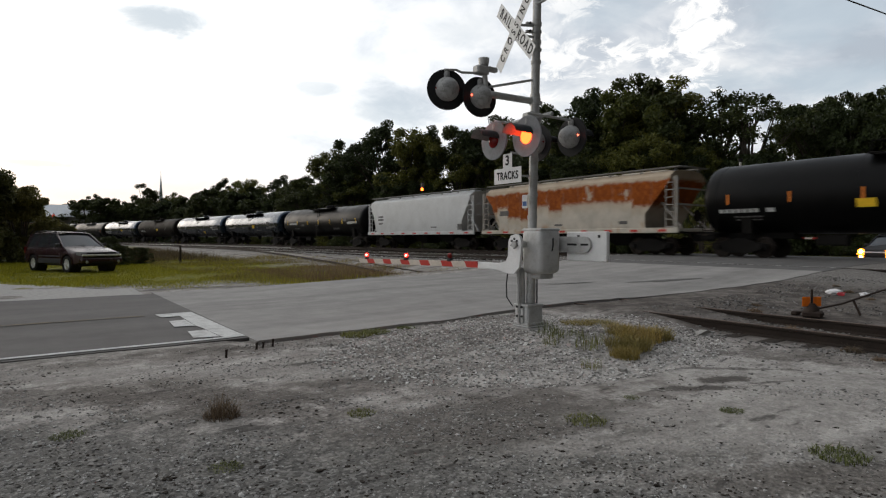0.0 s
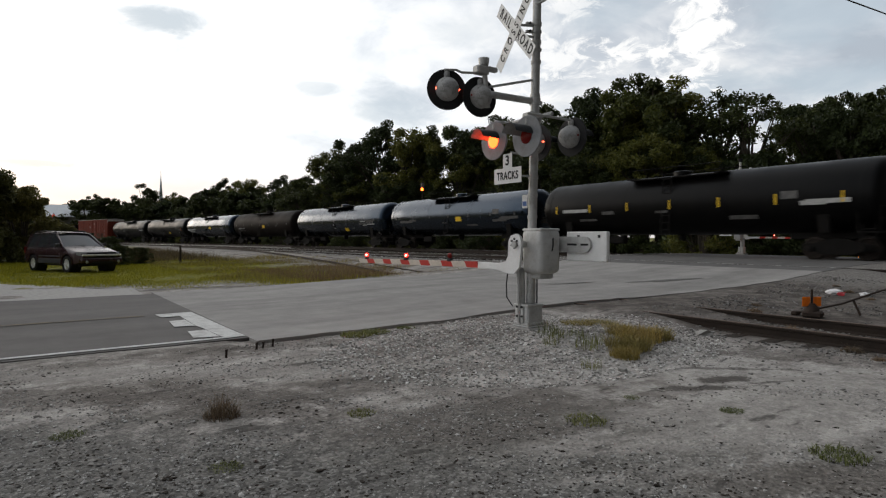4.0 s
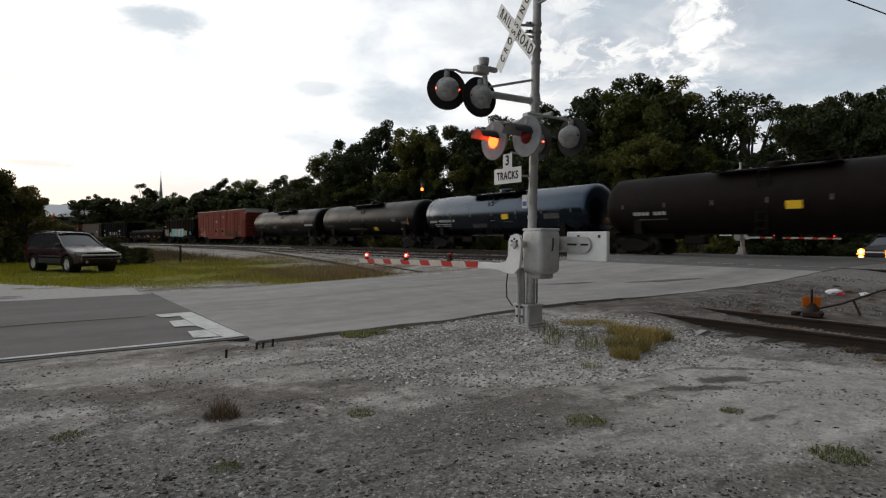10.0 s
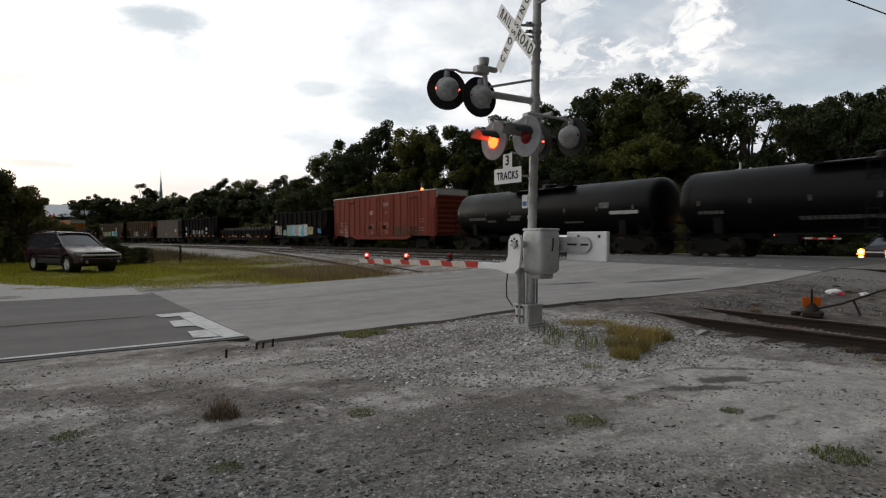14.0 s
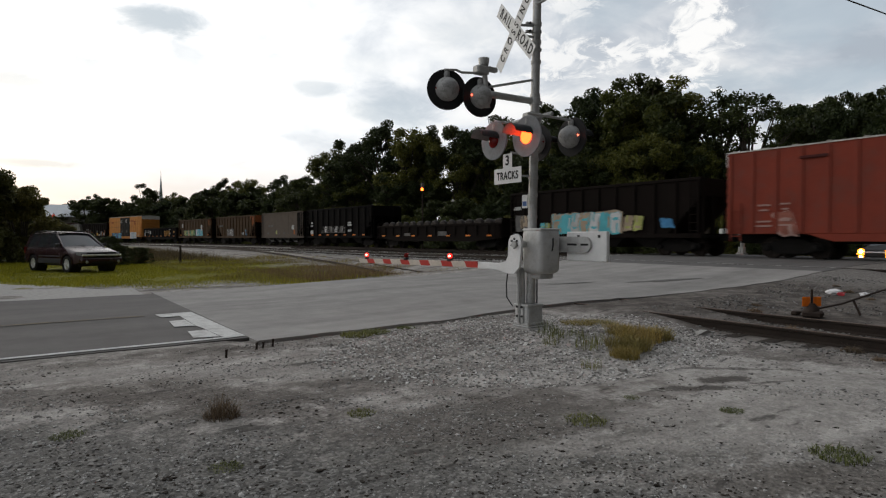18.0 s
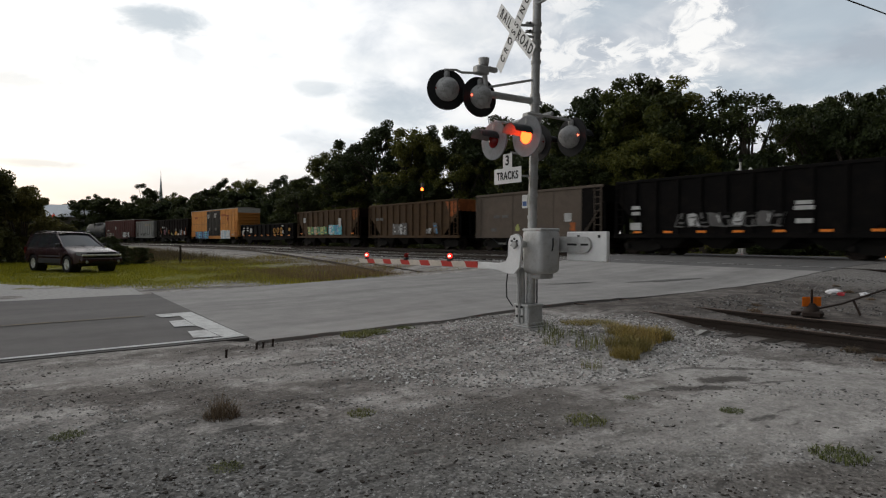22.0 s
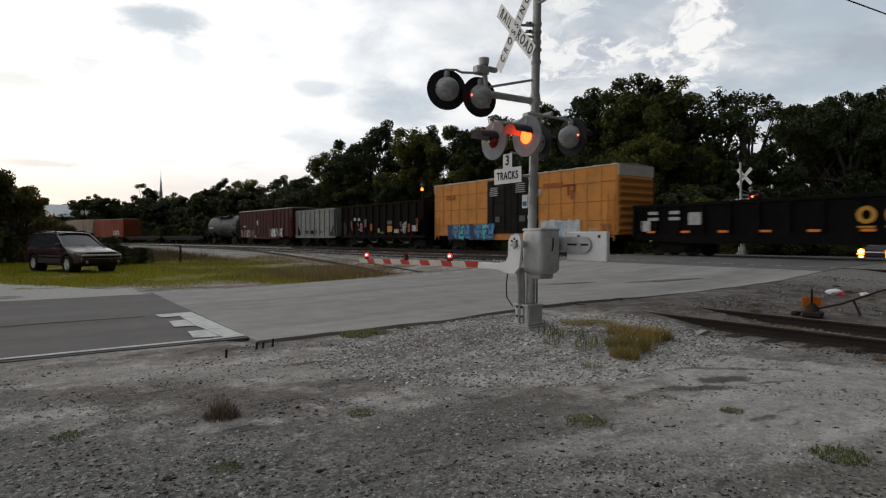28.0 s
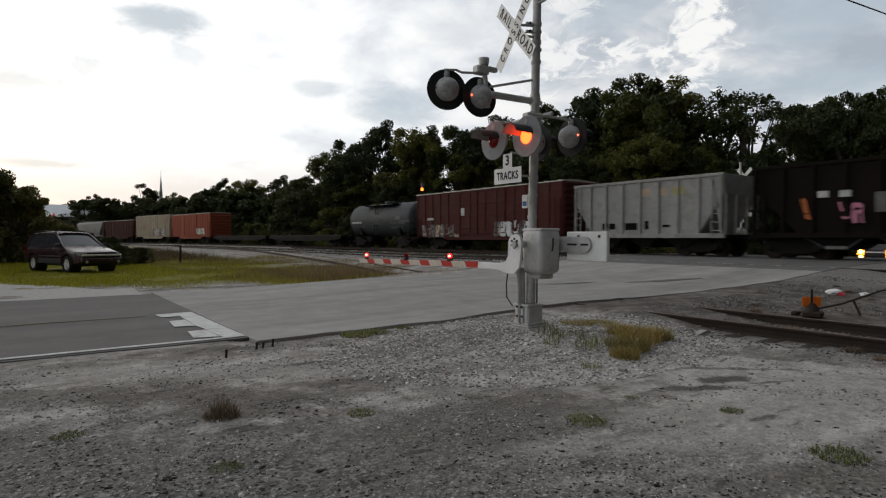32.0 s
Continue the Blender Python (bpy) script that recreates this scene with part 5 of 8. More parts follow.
    for y in (-half + 0.3, half - 0.3):
        bx(bm, -0.95, 0.95, y - 0.15, y + 0.15, top + 0.08, top + 0.13)
    part("roof_walk", bm, M_DULLGREY, root)
    hatch_me = finish(box(-0.35, 0.35, -b * 0.2, b * 0.2, 0, 0.1, 0.03), "roof_hatch", paint)
    for k in (-0.66, -0.22, 0.22, 0.66):
        share("roof_hatch", hatch_me, root, pose(0, k * b, top))
    # discharge hoppers
    hw = (b - 1.8) / 3
    for k in (-1, 0, 1):
        bm = bmesh.new()
        yc = k * hw * 2
        lo = [(-0.5, yc - 0.3), (0.5, yc - 0.3), (0.5, yc + 0.3), (-0.5, yc + 0.3)]
        hi = [(-1.4, yc - hw * 0.95), (1.4, yc - hw * 0.95), (1.4, yc + hw * 0.95), (-1.4, yc + hw * 0.95)]
        va = [bm.verts.new((*p, 0.45)) for p in lo]
        vb = [bm.verts.new((*p, 1.3)) for p in hi]
        for i in range(4):
            bm.faces.new((va[i], va[(i + 1) % 4], vb[(i + 1) % 4], vb[i]))
        bm.faces.new(va[::-1]); bm.faces.new(vb)
        part("discharge_hopper", bm, M_UNDER, root)
    reflectors(root, half, 1.19, 9, -1.52, M_REDSTRIPE)
    if logo:
        marks(root, M_STENDIM, [(half - 2.2, 2.55, 0.75, 0.14), (half - 2.2, 2.32, 0.85, 0.14), (half - 2.2, 2.0, 0.6, 0.12), (-half + 1.6, 1.6, 0.5, 0.4), (-half * 0.35, 1.62, 0.7, 0.08)], x=-1.502)
    else:
        marks(root, M_STENDIM, [(half - 2.3, 2.35, 0.8, 0.3), (-half + 3.1, 1.6, 0.5, 0.16), (0.3, 1.55, 0.6, 0.1)], x=-1.502)
    return root


def open_hopper(s0, s1, paint, label, top=3.55, ribs=11, endpaint=None, smooth_side=False, chutes=False, slope=1.7, seed=0, endtop=None):
    root, half = wagon("open_hopper_wagon", s0, s1, label, "hopper wagon", bogie_in=1.55)
    b = half - 0.15
    zb = 1.0
    for sx in (-1, 1):
        bm = bmesh.new()
        prism(bm, [(-b, top), (b, top), (b, 2.75), (b - slope, zb), (-b + slope, zb), (-b, 2.75)] if not smooth_side else [(-b + 1.45, top), (b, top), (b, zb), (-b + 1.45, zb)], "x", sx * 1.42 - 0.02, sx * 1.42 + 0.02)
        part("side_sheet", bm, paint, root)
        if smooth_side:
            bm = prism(bmesh.new(), [(-b, top - 0.1), (-b + 1.45, top - 0.1), (-b + 1.45, zb + 0.1), (-b + 0.1, 2.6)], "x", sx * 1.40 - 0.02, sx * 1.40 + 0.02)
            # the black colour stands in for the shade at the overhanging end
            part("end_overhang_sheet", bm, M_COALBLK, root, "sheet of the sloping end, coloured black as shade")
        bm = bmesh.new()
        bx(bm, sx * 1.44 - 0.06, sx * 1.44 + 0.06, -b, b, top - 0.10, top + 0.04, 0.015)
        part("top_chord", bm, paint, root)
        bm = bmesh.new()
        bx(bm, sx * 1.44 - 0.06, sx * 1.44 + 0.06, -half + 0.1, half - 0.1, zb - 0.16, zb + 0.05, 0.015)
        part("side_sill", bm, paint, root)
    if not smooth_side:
        rib_me = finish(bx(bmesh.new(), -0.05, 0.05, -0.055, 0.055, zb, top - 0.08, 0.015), "side_post", paint)
    else:
        rib_me = finish(bx(bmesh.new(), -0.012, 0.012, -0.03, 0.03, zb, top - 0.08), "side_post", paint)
    for i in range(ribs):
        y = -b + 0.12 + (2 * b - 0.24) * i / (ribs - 1)
        share("side_post", rib_me, root, pose(-1.48 if not smooth_side else -1.445, y, 0))
        share("side_post", rib_me, root, pose(1.48 if not smooth_side else 1.445, y, 0))
    ep = endpaint or paint
    for sgn in (-1, 1):
        bm = bmesh.new()      # slope sheet
        vs = [bm.verts.new(p) for p in ((-1.4, sgn * b, 2.75), (1.4, sgn * b, 2.75), (1.4, sgn * (b - slope), zb - 0.1), (-1.4, sgn * (b - slope), zb - 0.1))]
        f = bm.faces.new(vs)
        bmesh.ops.solidify(bm, geom=[f], thickness=0.04)
        part("slope_sheet", bm, ep, root)
        bm = bmesh.new()
        y0, y1 = sorted((sgn * b, sgn * (b - 0.06)))
        bx(bm, -1.42, 1.42, y0, y1, 2.7, top, 0.01)
        part("end_sheet", bm, endtop or ep, root)
        for x in (-1.3, -0.45, 0.45, 1.3):
            bm = bmesh.new()
            bx(bm, x - 0.05, x + 0.05, sgn * b - 0.05, sgn * b + 0.05, 1.0, 2.75, 0.01)
            part("end_post", bm, ep, root)
        bm = bmesh.new()
        y0, y1 = sorted((sgn * half, sgn * (half - slope)))
        bx(bm, -1.4, 1.4, y0, y1, 0.86, 0.98)
        part("end_platform", bm, M_UNDER, root)
        lad = ladder_mesh(top - 1.0, 0.4, 0.36)
        part("ladder", lad, paint, root).matrix_basis = pose(-1.53, sgn * (half - 0.45), 0.95)
    n = 4 if half > 5 else 3
    hw = (b - slope) / n
    for k in range(n):
        yc = -b + slope + hw * (2 * k + 1)
        bm = bmesh.new()
        lo = [(-1.1, yc - 0.25), (1.1, yc - 0.25), (1.1, yc + 0.25), (-1.1, yc + 0.25)]
        hi = [(-1.4, yc - hw), (1.4, yc - hw), (1.4, yc + hw), (-1.4, yc + hw)]
        va = [bm.verts.new((*p, 0.38)) for p in lo]
        vb = [bm.verts.new((*p, zb)) for p in hi]
        for i in range(4):
            bm.faces.new((va[i], va[(i + 1) % 4], vb[(i + 1) % 4], vb[i]))
        bm.faces.new(va[::-1]); bm.faces.new(vb)
        chute = part("discharge_chute", bm, M_UNDER, root)
        if chutes:      # pale gate box and edge bars on the near side
            part("outlet_gate", box(-1.18, -0.9, yc - 0.36, yc + 0.36, 0.42, 0.60, 0.02), M_DULLGREY, chute, "pale grey outlet gate")
            for sg in (-1, 1):
                part("chute_bar", tube(bmesh.new(), [(-1.42, yc + sg * (hw - 0.08), zb - 0.04), (-1.15, yc + sg * 0.30, 0.42)], 0.035, 5), M_GREYTANK, chute)
    bm = bmesh.new()
    bx(bm, -0.3, 0.3, -half + 0.5, half - 0.5, 0.62, 0.9)
    part("centre_sill", bm, M_UNDER, root)
    return root


def box_wagon(s0, s1, paint, label, top=4.68, doors=None, cap=None, ribs=9, door_at=(-1.3, 1.35), dw=1.27, panels=False, bars=(1.5, 2.3, 3.1, 3.9)):
    root, half = wagon("box_wagon", s0, s1, label, "box wagon", bogie_in=2.4)
    b = half
    eave = top - 0.12
    bm = bmesh.new()
    bx(bm, -1.46, 1.46, -b, b, 1.0, eave, 0.02)
    part("body", bm, paint, root)
    bm = bmesh.new()
    prism(bm, [(-1.5, eave - 0.02), (1.5, eave - 0.02), (1.5, eave + 0.03), (0, top), (-1.5, eave + 0.03)], "y", -b - 0.02, b + 0.02)
    part("roof", bm, M_GALV, root, "galvanised ribbed roof", smooth=0)
    ridge_me = finish(prism(bmesh.new(), [(-1.5, eave + 0.03), (0, top + 0.0), (1.5, eave + 0.03), (1.5, eave + 0.07), (0, top + 0.045), (-1.5, eave + 0.07)], "y", -0.05, 0.05), "roof_rib", M_GALV, 0)
    for i in range(14):
        share("roof_rib", ridge_me, root, pose(0, -b + 0.3 + (2 * b - 0.6) * i / 13, 0))
    if panels:
        rib_me = finish(bx(bmesh.new(), -0.012, 0.012, -0.03, 0.03, 1.05, eave - 0.05), "side_post", paint)
        for z in (1.75, 2.75, 3.75):
            for x in (-1.465, 1.465):
                share("panel_seam", finish(bx(bmesh.new(), -0.012, 0.012, -b + 0.02, b - 0.02, -0.018, 0.018), "panel_seam", M_YELSEAM), root, pose(x, 0, z))
    else:
        rib_me = finish(bx(bmesh.new(), -0.03, 0.03, -0.07, 0.07, 1.05, eave - 0.05, 0.015), "side_post", paint)
    d0, d1 = door_at
    for i in range(2 * ribs):
        y = -b + 0.15 + (2 * b - 0.3) * i / (2 * ribs - 1)
        if d0 - dw - 0.4 < y < d1 + dw + 0.4 and doors:
            continue
        for x in (-1.475, 1.475):
            share("side_post", rib_me, root, pose(x, y, 0))
    if doors:
        for sx in (-1, 1):
            for y in (d0, d1):
                bm = bmesh.new()
                bx(bm, sx * 1.49 - 0.035, sx * 1.49 + 0.035, y - dw, y + dw, 1.12, eave - 0.12, 0.015)
                door = part("door", bm, doors, root)
                for dz in bars:
                    bm = bmesh.new()
                    bx(bm, sx * 1.53 - 0.02, sx * 1.53 + 0.02, y - dw + 0.07, y + dw - 0.07, dz - 0.04, dz + 0.04, 0.01)
                    part("door_stiffener", bm, doors, door)
                bm = bmesh.new()
                for o in (-0.55, 0.55):
                    tube(bm, [(sx * 1.55, y + o, 1.2), (sx * 1.55, y + o, eave - 0.2)], 0.022, 6)
                part("lock_bar", bm, doors, door)
    for sgn in (-1, 1):
        corr_me = finish(prism(bmesh.new(), [(-0.16, 0), (0, 0.09), (0.16, 0), (0, -0.01)], "x", -1.36, 1.36), "end_corrugation", paint, 0)
        for k in range(8):
            z = 1.3 + k * 0.37
            share("end_corrugation", corr_me, root, Matrix.Translation((0, sgn * b, z)) @ Matrix.Rotation(radians(-90 if sgn > 0 else 90), 4, "X"))
        if cap:
            bm = bmesh.new()
            y0, y1 = sorted((sgn * (b - 0.01), sgn * (b + 0.03)))
            bx(bm, -1.47, 1.47, y0, y1, eave - 0.55, eave - 0.02)
            part("end_cap", bm, cap, root, "white painted end panel")
        lad = ladder_mesh(2.4 if sgn < 0 else 1.6, 0.42, 0.36)
        part("ladder", lad, paint, root).matrix_basis = pose(-1.53, sgn * (b - 0.4), 0.7)
        bm = bmesh.new()
        tube(bm, [(-1.2, sgn * (b + 0.14), 1.1), (1.2, sgn * (b + 0.14), 1.1)], 0.025, 6)
        for x in (-1.2, 1.2):
            tube(bm, [(x, sgn * b, 1.1), (x, sgn * (b + 0.14), 1.1)], 0.02, 6)
        part("end_grab_rail", bm, paint, root)
    bm = bmesh.new()
    prism(bm, [(-b * 0.62, 1.02), (b * 0.62, 1.02), (b * 0.5, 0.72), (-b * 0.5, 0.72)], "x", -1.44, -1.36)
    prism(bm, [(-b * 0.62, 1.02), (b * 0.62, 1.02), (b * 0.5, 0.72), (-b * 0.5, 0.72)], "x", 1.36, 1.44)
    part("side_sill", bm, paint, root)
    bm = bmesh.new()
    bx(bm, -0.35, 0.35, -b, b, 0.62, 1.0)
    part("centre_sill", bm, M_UNDER, root)
    return root


def gondola(s0, s1, paint, label, top=2.4, ribs=12, load=False):
    root, half = wagon("gondola_wagon", s0, s1, label, "gondola wagon")
    b = half - 0.1
    for sx in (-1, 1):
        bm = bmesh.new()
        bx(bm, sx * 1.42 - 0.02, sx * 1.42 + 0.02, -b, b, 0.9, top)
        part("side_sheet", bm, paint, root)
        bm = bmesh.new()
        bx(bm, sx * 1.44 - 0.07, sx * 1.44 + 0.07, -b, b, top - 0.08, top + 0.07, 0.015)
        part("top_chord", bm, paint, root)
        bm = bmesh.new()
        prism(bm, [(-b, 1.05), (b, 1.05), (b, 0.85), (b * 0.62, 0.6), (-b * 0.62, 0.6), (-b, 0.85)], "x", sx * 1.45 - 0.04, sx * 1.45 + 0.04)
        part("side_sill", bm, paint, root)
    rib_me = finish(bx(bmesh.new(), -0.05, 0.05, -0.07, 0.07, 0.95, top - 0.05, 0.02), "side_post", paint)
    for i in range(ribs):
        y = -b + 0.15 + (2 * b - 0.3) * i / (ribs - 1)
        for x in (-1.48, 1.48):
            share("side_post", rib_me, root, pose(x, y, 0))
    for sgn in (-1, 1):
        bm = bmesh.new()
        y0, y1 = sorted((sgn * b, sgn * (b - 0.08)))
        bx(bm, -1.42, 1.42, y0, y1, 0.9, top + (0.35 if load else 0.05), 0.01)
        part("end_wall", bm, paint, root)
        lad = ladder_mesh(top - 0.6, 0.42, 0.34)
        part("ladder", lad, paint, root).matrix_basis = pose(-1.53, sgn * (b - 0.4), 0.6)
    bm = bmesh.new()
    bx(bm, -1.4, 1.4, -b, b, 0.95, 1.05)
    part("floor", bm, M_UNDER, root)
    if load:
        bm = lathe(bmesh.new(), (0, 0, 0), (1, 0, 0), [(-1.2, 0.0), (-1.2, 0.34), (-1.1, 0.44), (-0.95, 0.44), (-0.9, 0.12), (0.9, 0.12), (0.95, 0.44), (1.1, 0.44), (1.2, 0.34), (1.2, 0)], 18)
        wl = finish(bm, "load_wheelset", M_WHEEL)
        n = int(2 * b / 1.0)
        for i in range(n):
            share("load_wheelset", wl, root, pose(0, -b + 0.7 + i * (2 * b - 1.4) / (n - 1), top - 0.06 + 0.05 * noise.noise((i * 1.7, 0, 0))))
    return root


def flat_wagon(s0, s1, paint, label):
    root, half = wagon("flat_wagon", s0, s1, label, "flat wagon")
    b = half - 0.1
    bm = bmesh.new()
    bx(bm, -1.45, 1.45, -b, b, 1.0, 1.12, 0.01)
    part("deck", bm, M_TIE, root)
    bm = bmesh.new()
    for sx in (-1, 1):
        prism(bm, [(-b, 1.02), (b, 1.02), (b, 0.8), (b * 0.7, 0.55), (-b * 0.7, 0.55), (-b, 0.8)], "x", sx * 1.45 - 0.05, sx * 1.45 + 0.05)
    part("side_sill", bm, paint, root)
    return root


def make_train():
    rng = random.Random(21)
    tank_wagon(-153.2, -135.3, M_BLACK, "glossy black tank wagon with white lettering and orange marks", seed=1, dash=M_ORANGE, mid=2.5, dia=3.0, plac=2.35, placz=2.1, text=[(6.9, 1.97, 1.7, 0.16, M_STENCIL), (5.62, 1.97, 0.42, 0.16, M_STENCIL), (6.55, 1.72, 1.2, 0.06, M_STENDIM), (6.55, 1.60, 1.1, 0.05, M_STENDIM)])
    covered_hopper(-134.75, -120.5, M_TANPAINT, "tan covered hopper wagon with large orange rust patches", seed=2, trim=M_PALETRIM)
    covered_hopper(-119.9, -105.75, M_LTGREY, "clean light grey covered hopper wagon", logo=True, seed=3, run=0.85)
    tank_wagon(-105.1, -87.9, M_BLACK, "black tank wagon with yellow edge marks", seed=4, dash=M_YELPLAC)
    tank_wagon(-87.5, -71.0, M_BLUEBLK, "dark blue-black tank wagon with a yellow placard", plac=-0.52, shift=0.62, seed=5)
    tank_wagon(-70.6, -53.4, M_BLUEBLK, "dark blue-black tank wagon with worn lettering", shift=0.80, seed=6, plac=-1.3, placz=1.6, text=[(-4.3, 2.28, 0.9, 0.10, M_STENCIL), (-4.3, 2.08, 1.1, 0.14, M_STENDIM), (-4.6, 1.95, 0.7, 0.08, M_STENCIL), (-5.5, 2.26, 1.2, 0.26, M_STENDIM), (-5.6, 2.02, 1.2, 0.10, M_STENCIL), (-6.2, 1.25, 0.28, 0.28, M_STENCIL), (0.9, 2.05, 0.35, 0.10, M_STENCIL), (0.8, 1.75, 0.35, 0.06, M_STENCIL), (-2.6, 1.72, 0.4, 0.08, M_STENDIM), (5.9, 1.75, 1.9, 0.12, M_STENDIM)])
    tank_wagon(-53.1, -36.1, M_BROWNBLK, "sooty brown-black tank wagon with a yellow placard", plac=-0.3, shift=0.70, seed=7, text=[(6.6, 2.0, 0.9, 0.16, M_STENCIL), (5.6, 2.0, 0.7, 0.16, M_STENCIL), (6.0, 1.72, 1.6, 0.06, M_STENDIM), (-3.6, 2.2, 0.4, 0.1, M_STENDIM)])
    tank_wagon(-35.7, -19.6, M_BLUEBLK, "dark blue-grey tank wagon with a yellow placard", plac=-0.6, placz=2.17, shift=0.60, seed=8, text=[(7.1, 2.0, 0.9, 0.15, M_STENCIL), (5.7, 2.02, 1.5, 0.15, M_STENCIL), (4.7, 2.03, 0.3, 0.15, M_STENCIL), (6.0, 1.80, 1.9, 0.05, M_STENCIL), (6.0, 1.68, 1.9, 0.05, M_STENCIL), (2.0, 1.66, 1.5, 0.28, M_STENDIM), (0.6, 1.95, 0.5, 0.05, M_STENCIL), (-0.8, 1.85, 0.9, 0.05, M_STENDIM), (-4.5, 2.1, 1.2, 0.3, M_STENDIM)])
    tank_wagon(-19.3, -2.8, M_BLACK, "dusty black tank wagon with white stencils", plac=-1.41, placz=1.6, shift=0.40, seed=9, text=[(6.6, 1.95, 1.2, 0.14, M_STENDIM), (1.6, 1.62, 3.0, 0.16, M_STENDIM), (-4.4, 2.3, 0.5, 0.3, M_STENDIM), (-5.9, 2.05, 1.0, 0.24, M_STENDIM), (-6.35, 2.1, 0.14, 0.45, M_ORANGE), (-5.2, 1.55, 0.3, 0.1, M_STENCIL), (-5.5, 1.2, 0.2, 0.2, M_STENCIL)])
    tank_wagon(-2.4, 14.0, M_BLACK, "black tank wagon with grey worn stencils", seed=10)
    r = box_wagon(15.75, 31.6, M_REDBOX, "red oxide box wagon with galvanised roof and stained lower panels", top=4.5, doors=M_REDBOX, cap=M_WHITEPT, door_at=(-1.3, 0.78), dw=0.98, bars=(1.55, 2.3, 3.3))
    marks(r, M_PINKTEXT, [(-1.18, 3.66 - 0.11 * i, 0.85 - 0.08 * i, 0.055) for i in range(3)], x=-1.535)
    marks(r, M_PINKTEXT, [(1.08, 2.95, 0.5, 0.34), (-1.23, 2.9, 0.12, 0.10)], x=-1.535)
    for y in (4.6, -5.06):      # outlines of the small hatches beside the doors
        for dy in (-0.48, 0.48):
            part("hatch_frame", box(-1.50, -1.455, y + dy - 0.03, y + dy + 0.03, 1.25, 3.85, 0.008), M_REDBOX, r)
        part("hatch_hood", box(-1.54, -1.455, y - 0.5, y + 0.5, 3.85, 3.97, 0.02), M_MAROON, r)
    for y in (1.22, -1.0):      # lock boxes of the doors, with rubbed paint round them
        part("lock_box", box(-1.585, -1.50, y - 0.26, y + 0.26, 1.58, 1.86, 0.02), M_DKBROWN, r)
        spray(r, rng, y - 0.55, y + 0.6, 1.15, 2.1, [M_REDRUB, M_REDBOX], x=-1.526, count=2, edge=M_REDRUB)
    spray(r, rng, -3.9, -2.3, 1.0, 1.75, [M_OLIVE, M_BROWNHOP, M_OLIVE], x=-1.478, count=3)
    spray(r, rng, -5.7, -4.25, 1.0, 1.75, [M_OLIVE, M_DKBROWN], x=-1.478, count=3)
    for z, w in ((2.15, 0.5), (1.95, 0.35), (1.5, 0.55), (1.32, 0.6)):
        marks(r, M_PINKTEXT, [(6.4, z, w, 0.07), (5.6, z + 0.03, w * 0.7, 0.06), (-6.2, z + 0.1, w * 0.9, 0.05)], x=-1.508)
    spray(r, rng, 5.2, 5.95, 0.95, 1.9, [M_REDRUB], x=-1.478, count=1, edge=M_PINKTEXT)
    r = open_hopper(32.6, 45.3, M_DKBROWN, "dark brown open hopper wagon with teal and white graffiti", top=3.5, ribs=12, seed=11)
    spray(r, rng, -2.0, 2.6, 1.08, 2.18, [M_GWHITE, M_GTEAL, M_GWHITE, M_GTAN, M_STENCIL, M_GTEAL, M_GTAN], x=-1.535, count=7, edge=M_GTEAL, back=M_GTAN)
    spray(r, rng, -3.3, -2.15, 1.15, 1.95, [M_GGREEN, M_GTAN], x=-1.535, count=2)
    spray(r, rng, -4.95, -4.2, 1.28, 1.78, [M_GBLUE], x=-1.535, count=1)
    spray(r, rng, 3.9, 5.7, 1.15, 2.2, [M_STENDIM, M_GTAN, M_STENDIM], x=-1.535, count=3)
    spray(r, rng, 2.8, 3.6, 1.1, 1.7, [M_GGREEN, M_GTEAL], x=-1.535, count=2)
    marks(r, M_STENCIL, [(5.5, 2.6, 0.6, 0.2)], x=-1.54)
    r = gondola(45.9, 61.3, M_DKBROWN, "low dark brown gondola wagon loaded with spare wheelsets", top=1.75, ribs=14, load=True)
    reflectors(r, 7.4, 1.0, 7, -1.545)
    marks(r, M_STENDIM, [(-1.5, 1.15, 1.0, 0.3), (3.0, 1.1, 0.8, 0.2)], x=-1.54)
    r = open_hopper(61.8, 74.6, M_COALBLK, "black open hopper wagon with smeared white graffiti", top=3.6, ribs=12, seed=12)
    spray(r, rng, -1.8, 2.8, 1.35, 1.95, [M_COALBLK, M_STENDIM, M_COALBLK, M_STENCIL], x=-1.535, count=9, edge=M_STENDIM)
    marks(r, M_STENCIL, [(5.0, 2.3, 0.45, 0.16), (5.0, 2.02, 0.45, 0.16), (-2.5, 2.2, 0.6, 0.14), (-2.5, 2.0, 0.7, 0.16), (-2.5, 1.5, 0.6, 0.18), (5.0, 1.4, 0.6, 0.35)], x=-1.535)
    reflectors(r, 5.8, 1.12, 7, -1.535)
    # black endpaint puts the shade of the ends into their colour
    r = open_hopper(75.1, 85.75, M_TAUPE, "taupe grey-brown open hopper wagon with smooth sides", top=3.58, ribs=4, smooth_side=True, chutes=True, slope=1.3, endpaint=M_COALBLK)
    marks(r, M_STENCIL, [(-2.79, 1.97, 0.5, 0.46)], x=-1.46)
    marks(r, M_STENDIM, [(3.1, 2.17, 0.55, 0.18), (2.35, 2.17, 0.55, 0.18), (-0.72, 1.36, 0.4, 0.14), (-1.66, 1.34, 0.3, 0.08), (3.4, 1.35, 0.5, 0.2), (0.5, 1.3, 0.25, 0.1)], x=-1.46)
    marks(r, M_GGREEN, [(1.22, 1.40, 0.34, 0.28), (1.22, 1.60, 0.2, 0.14)], x=-1.46, name="painted_tag")
    spray(r, rng, -3.35, -2.95, 1.2, 1.7, [M_RUST], x=-1.46, count=1)
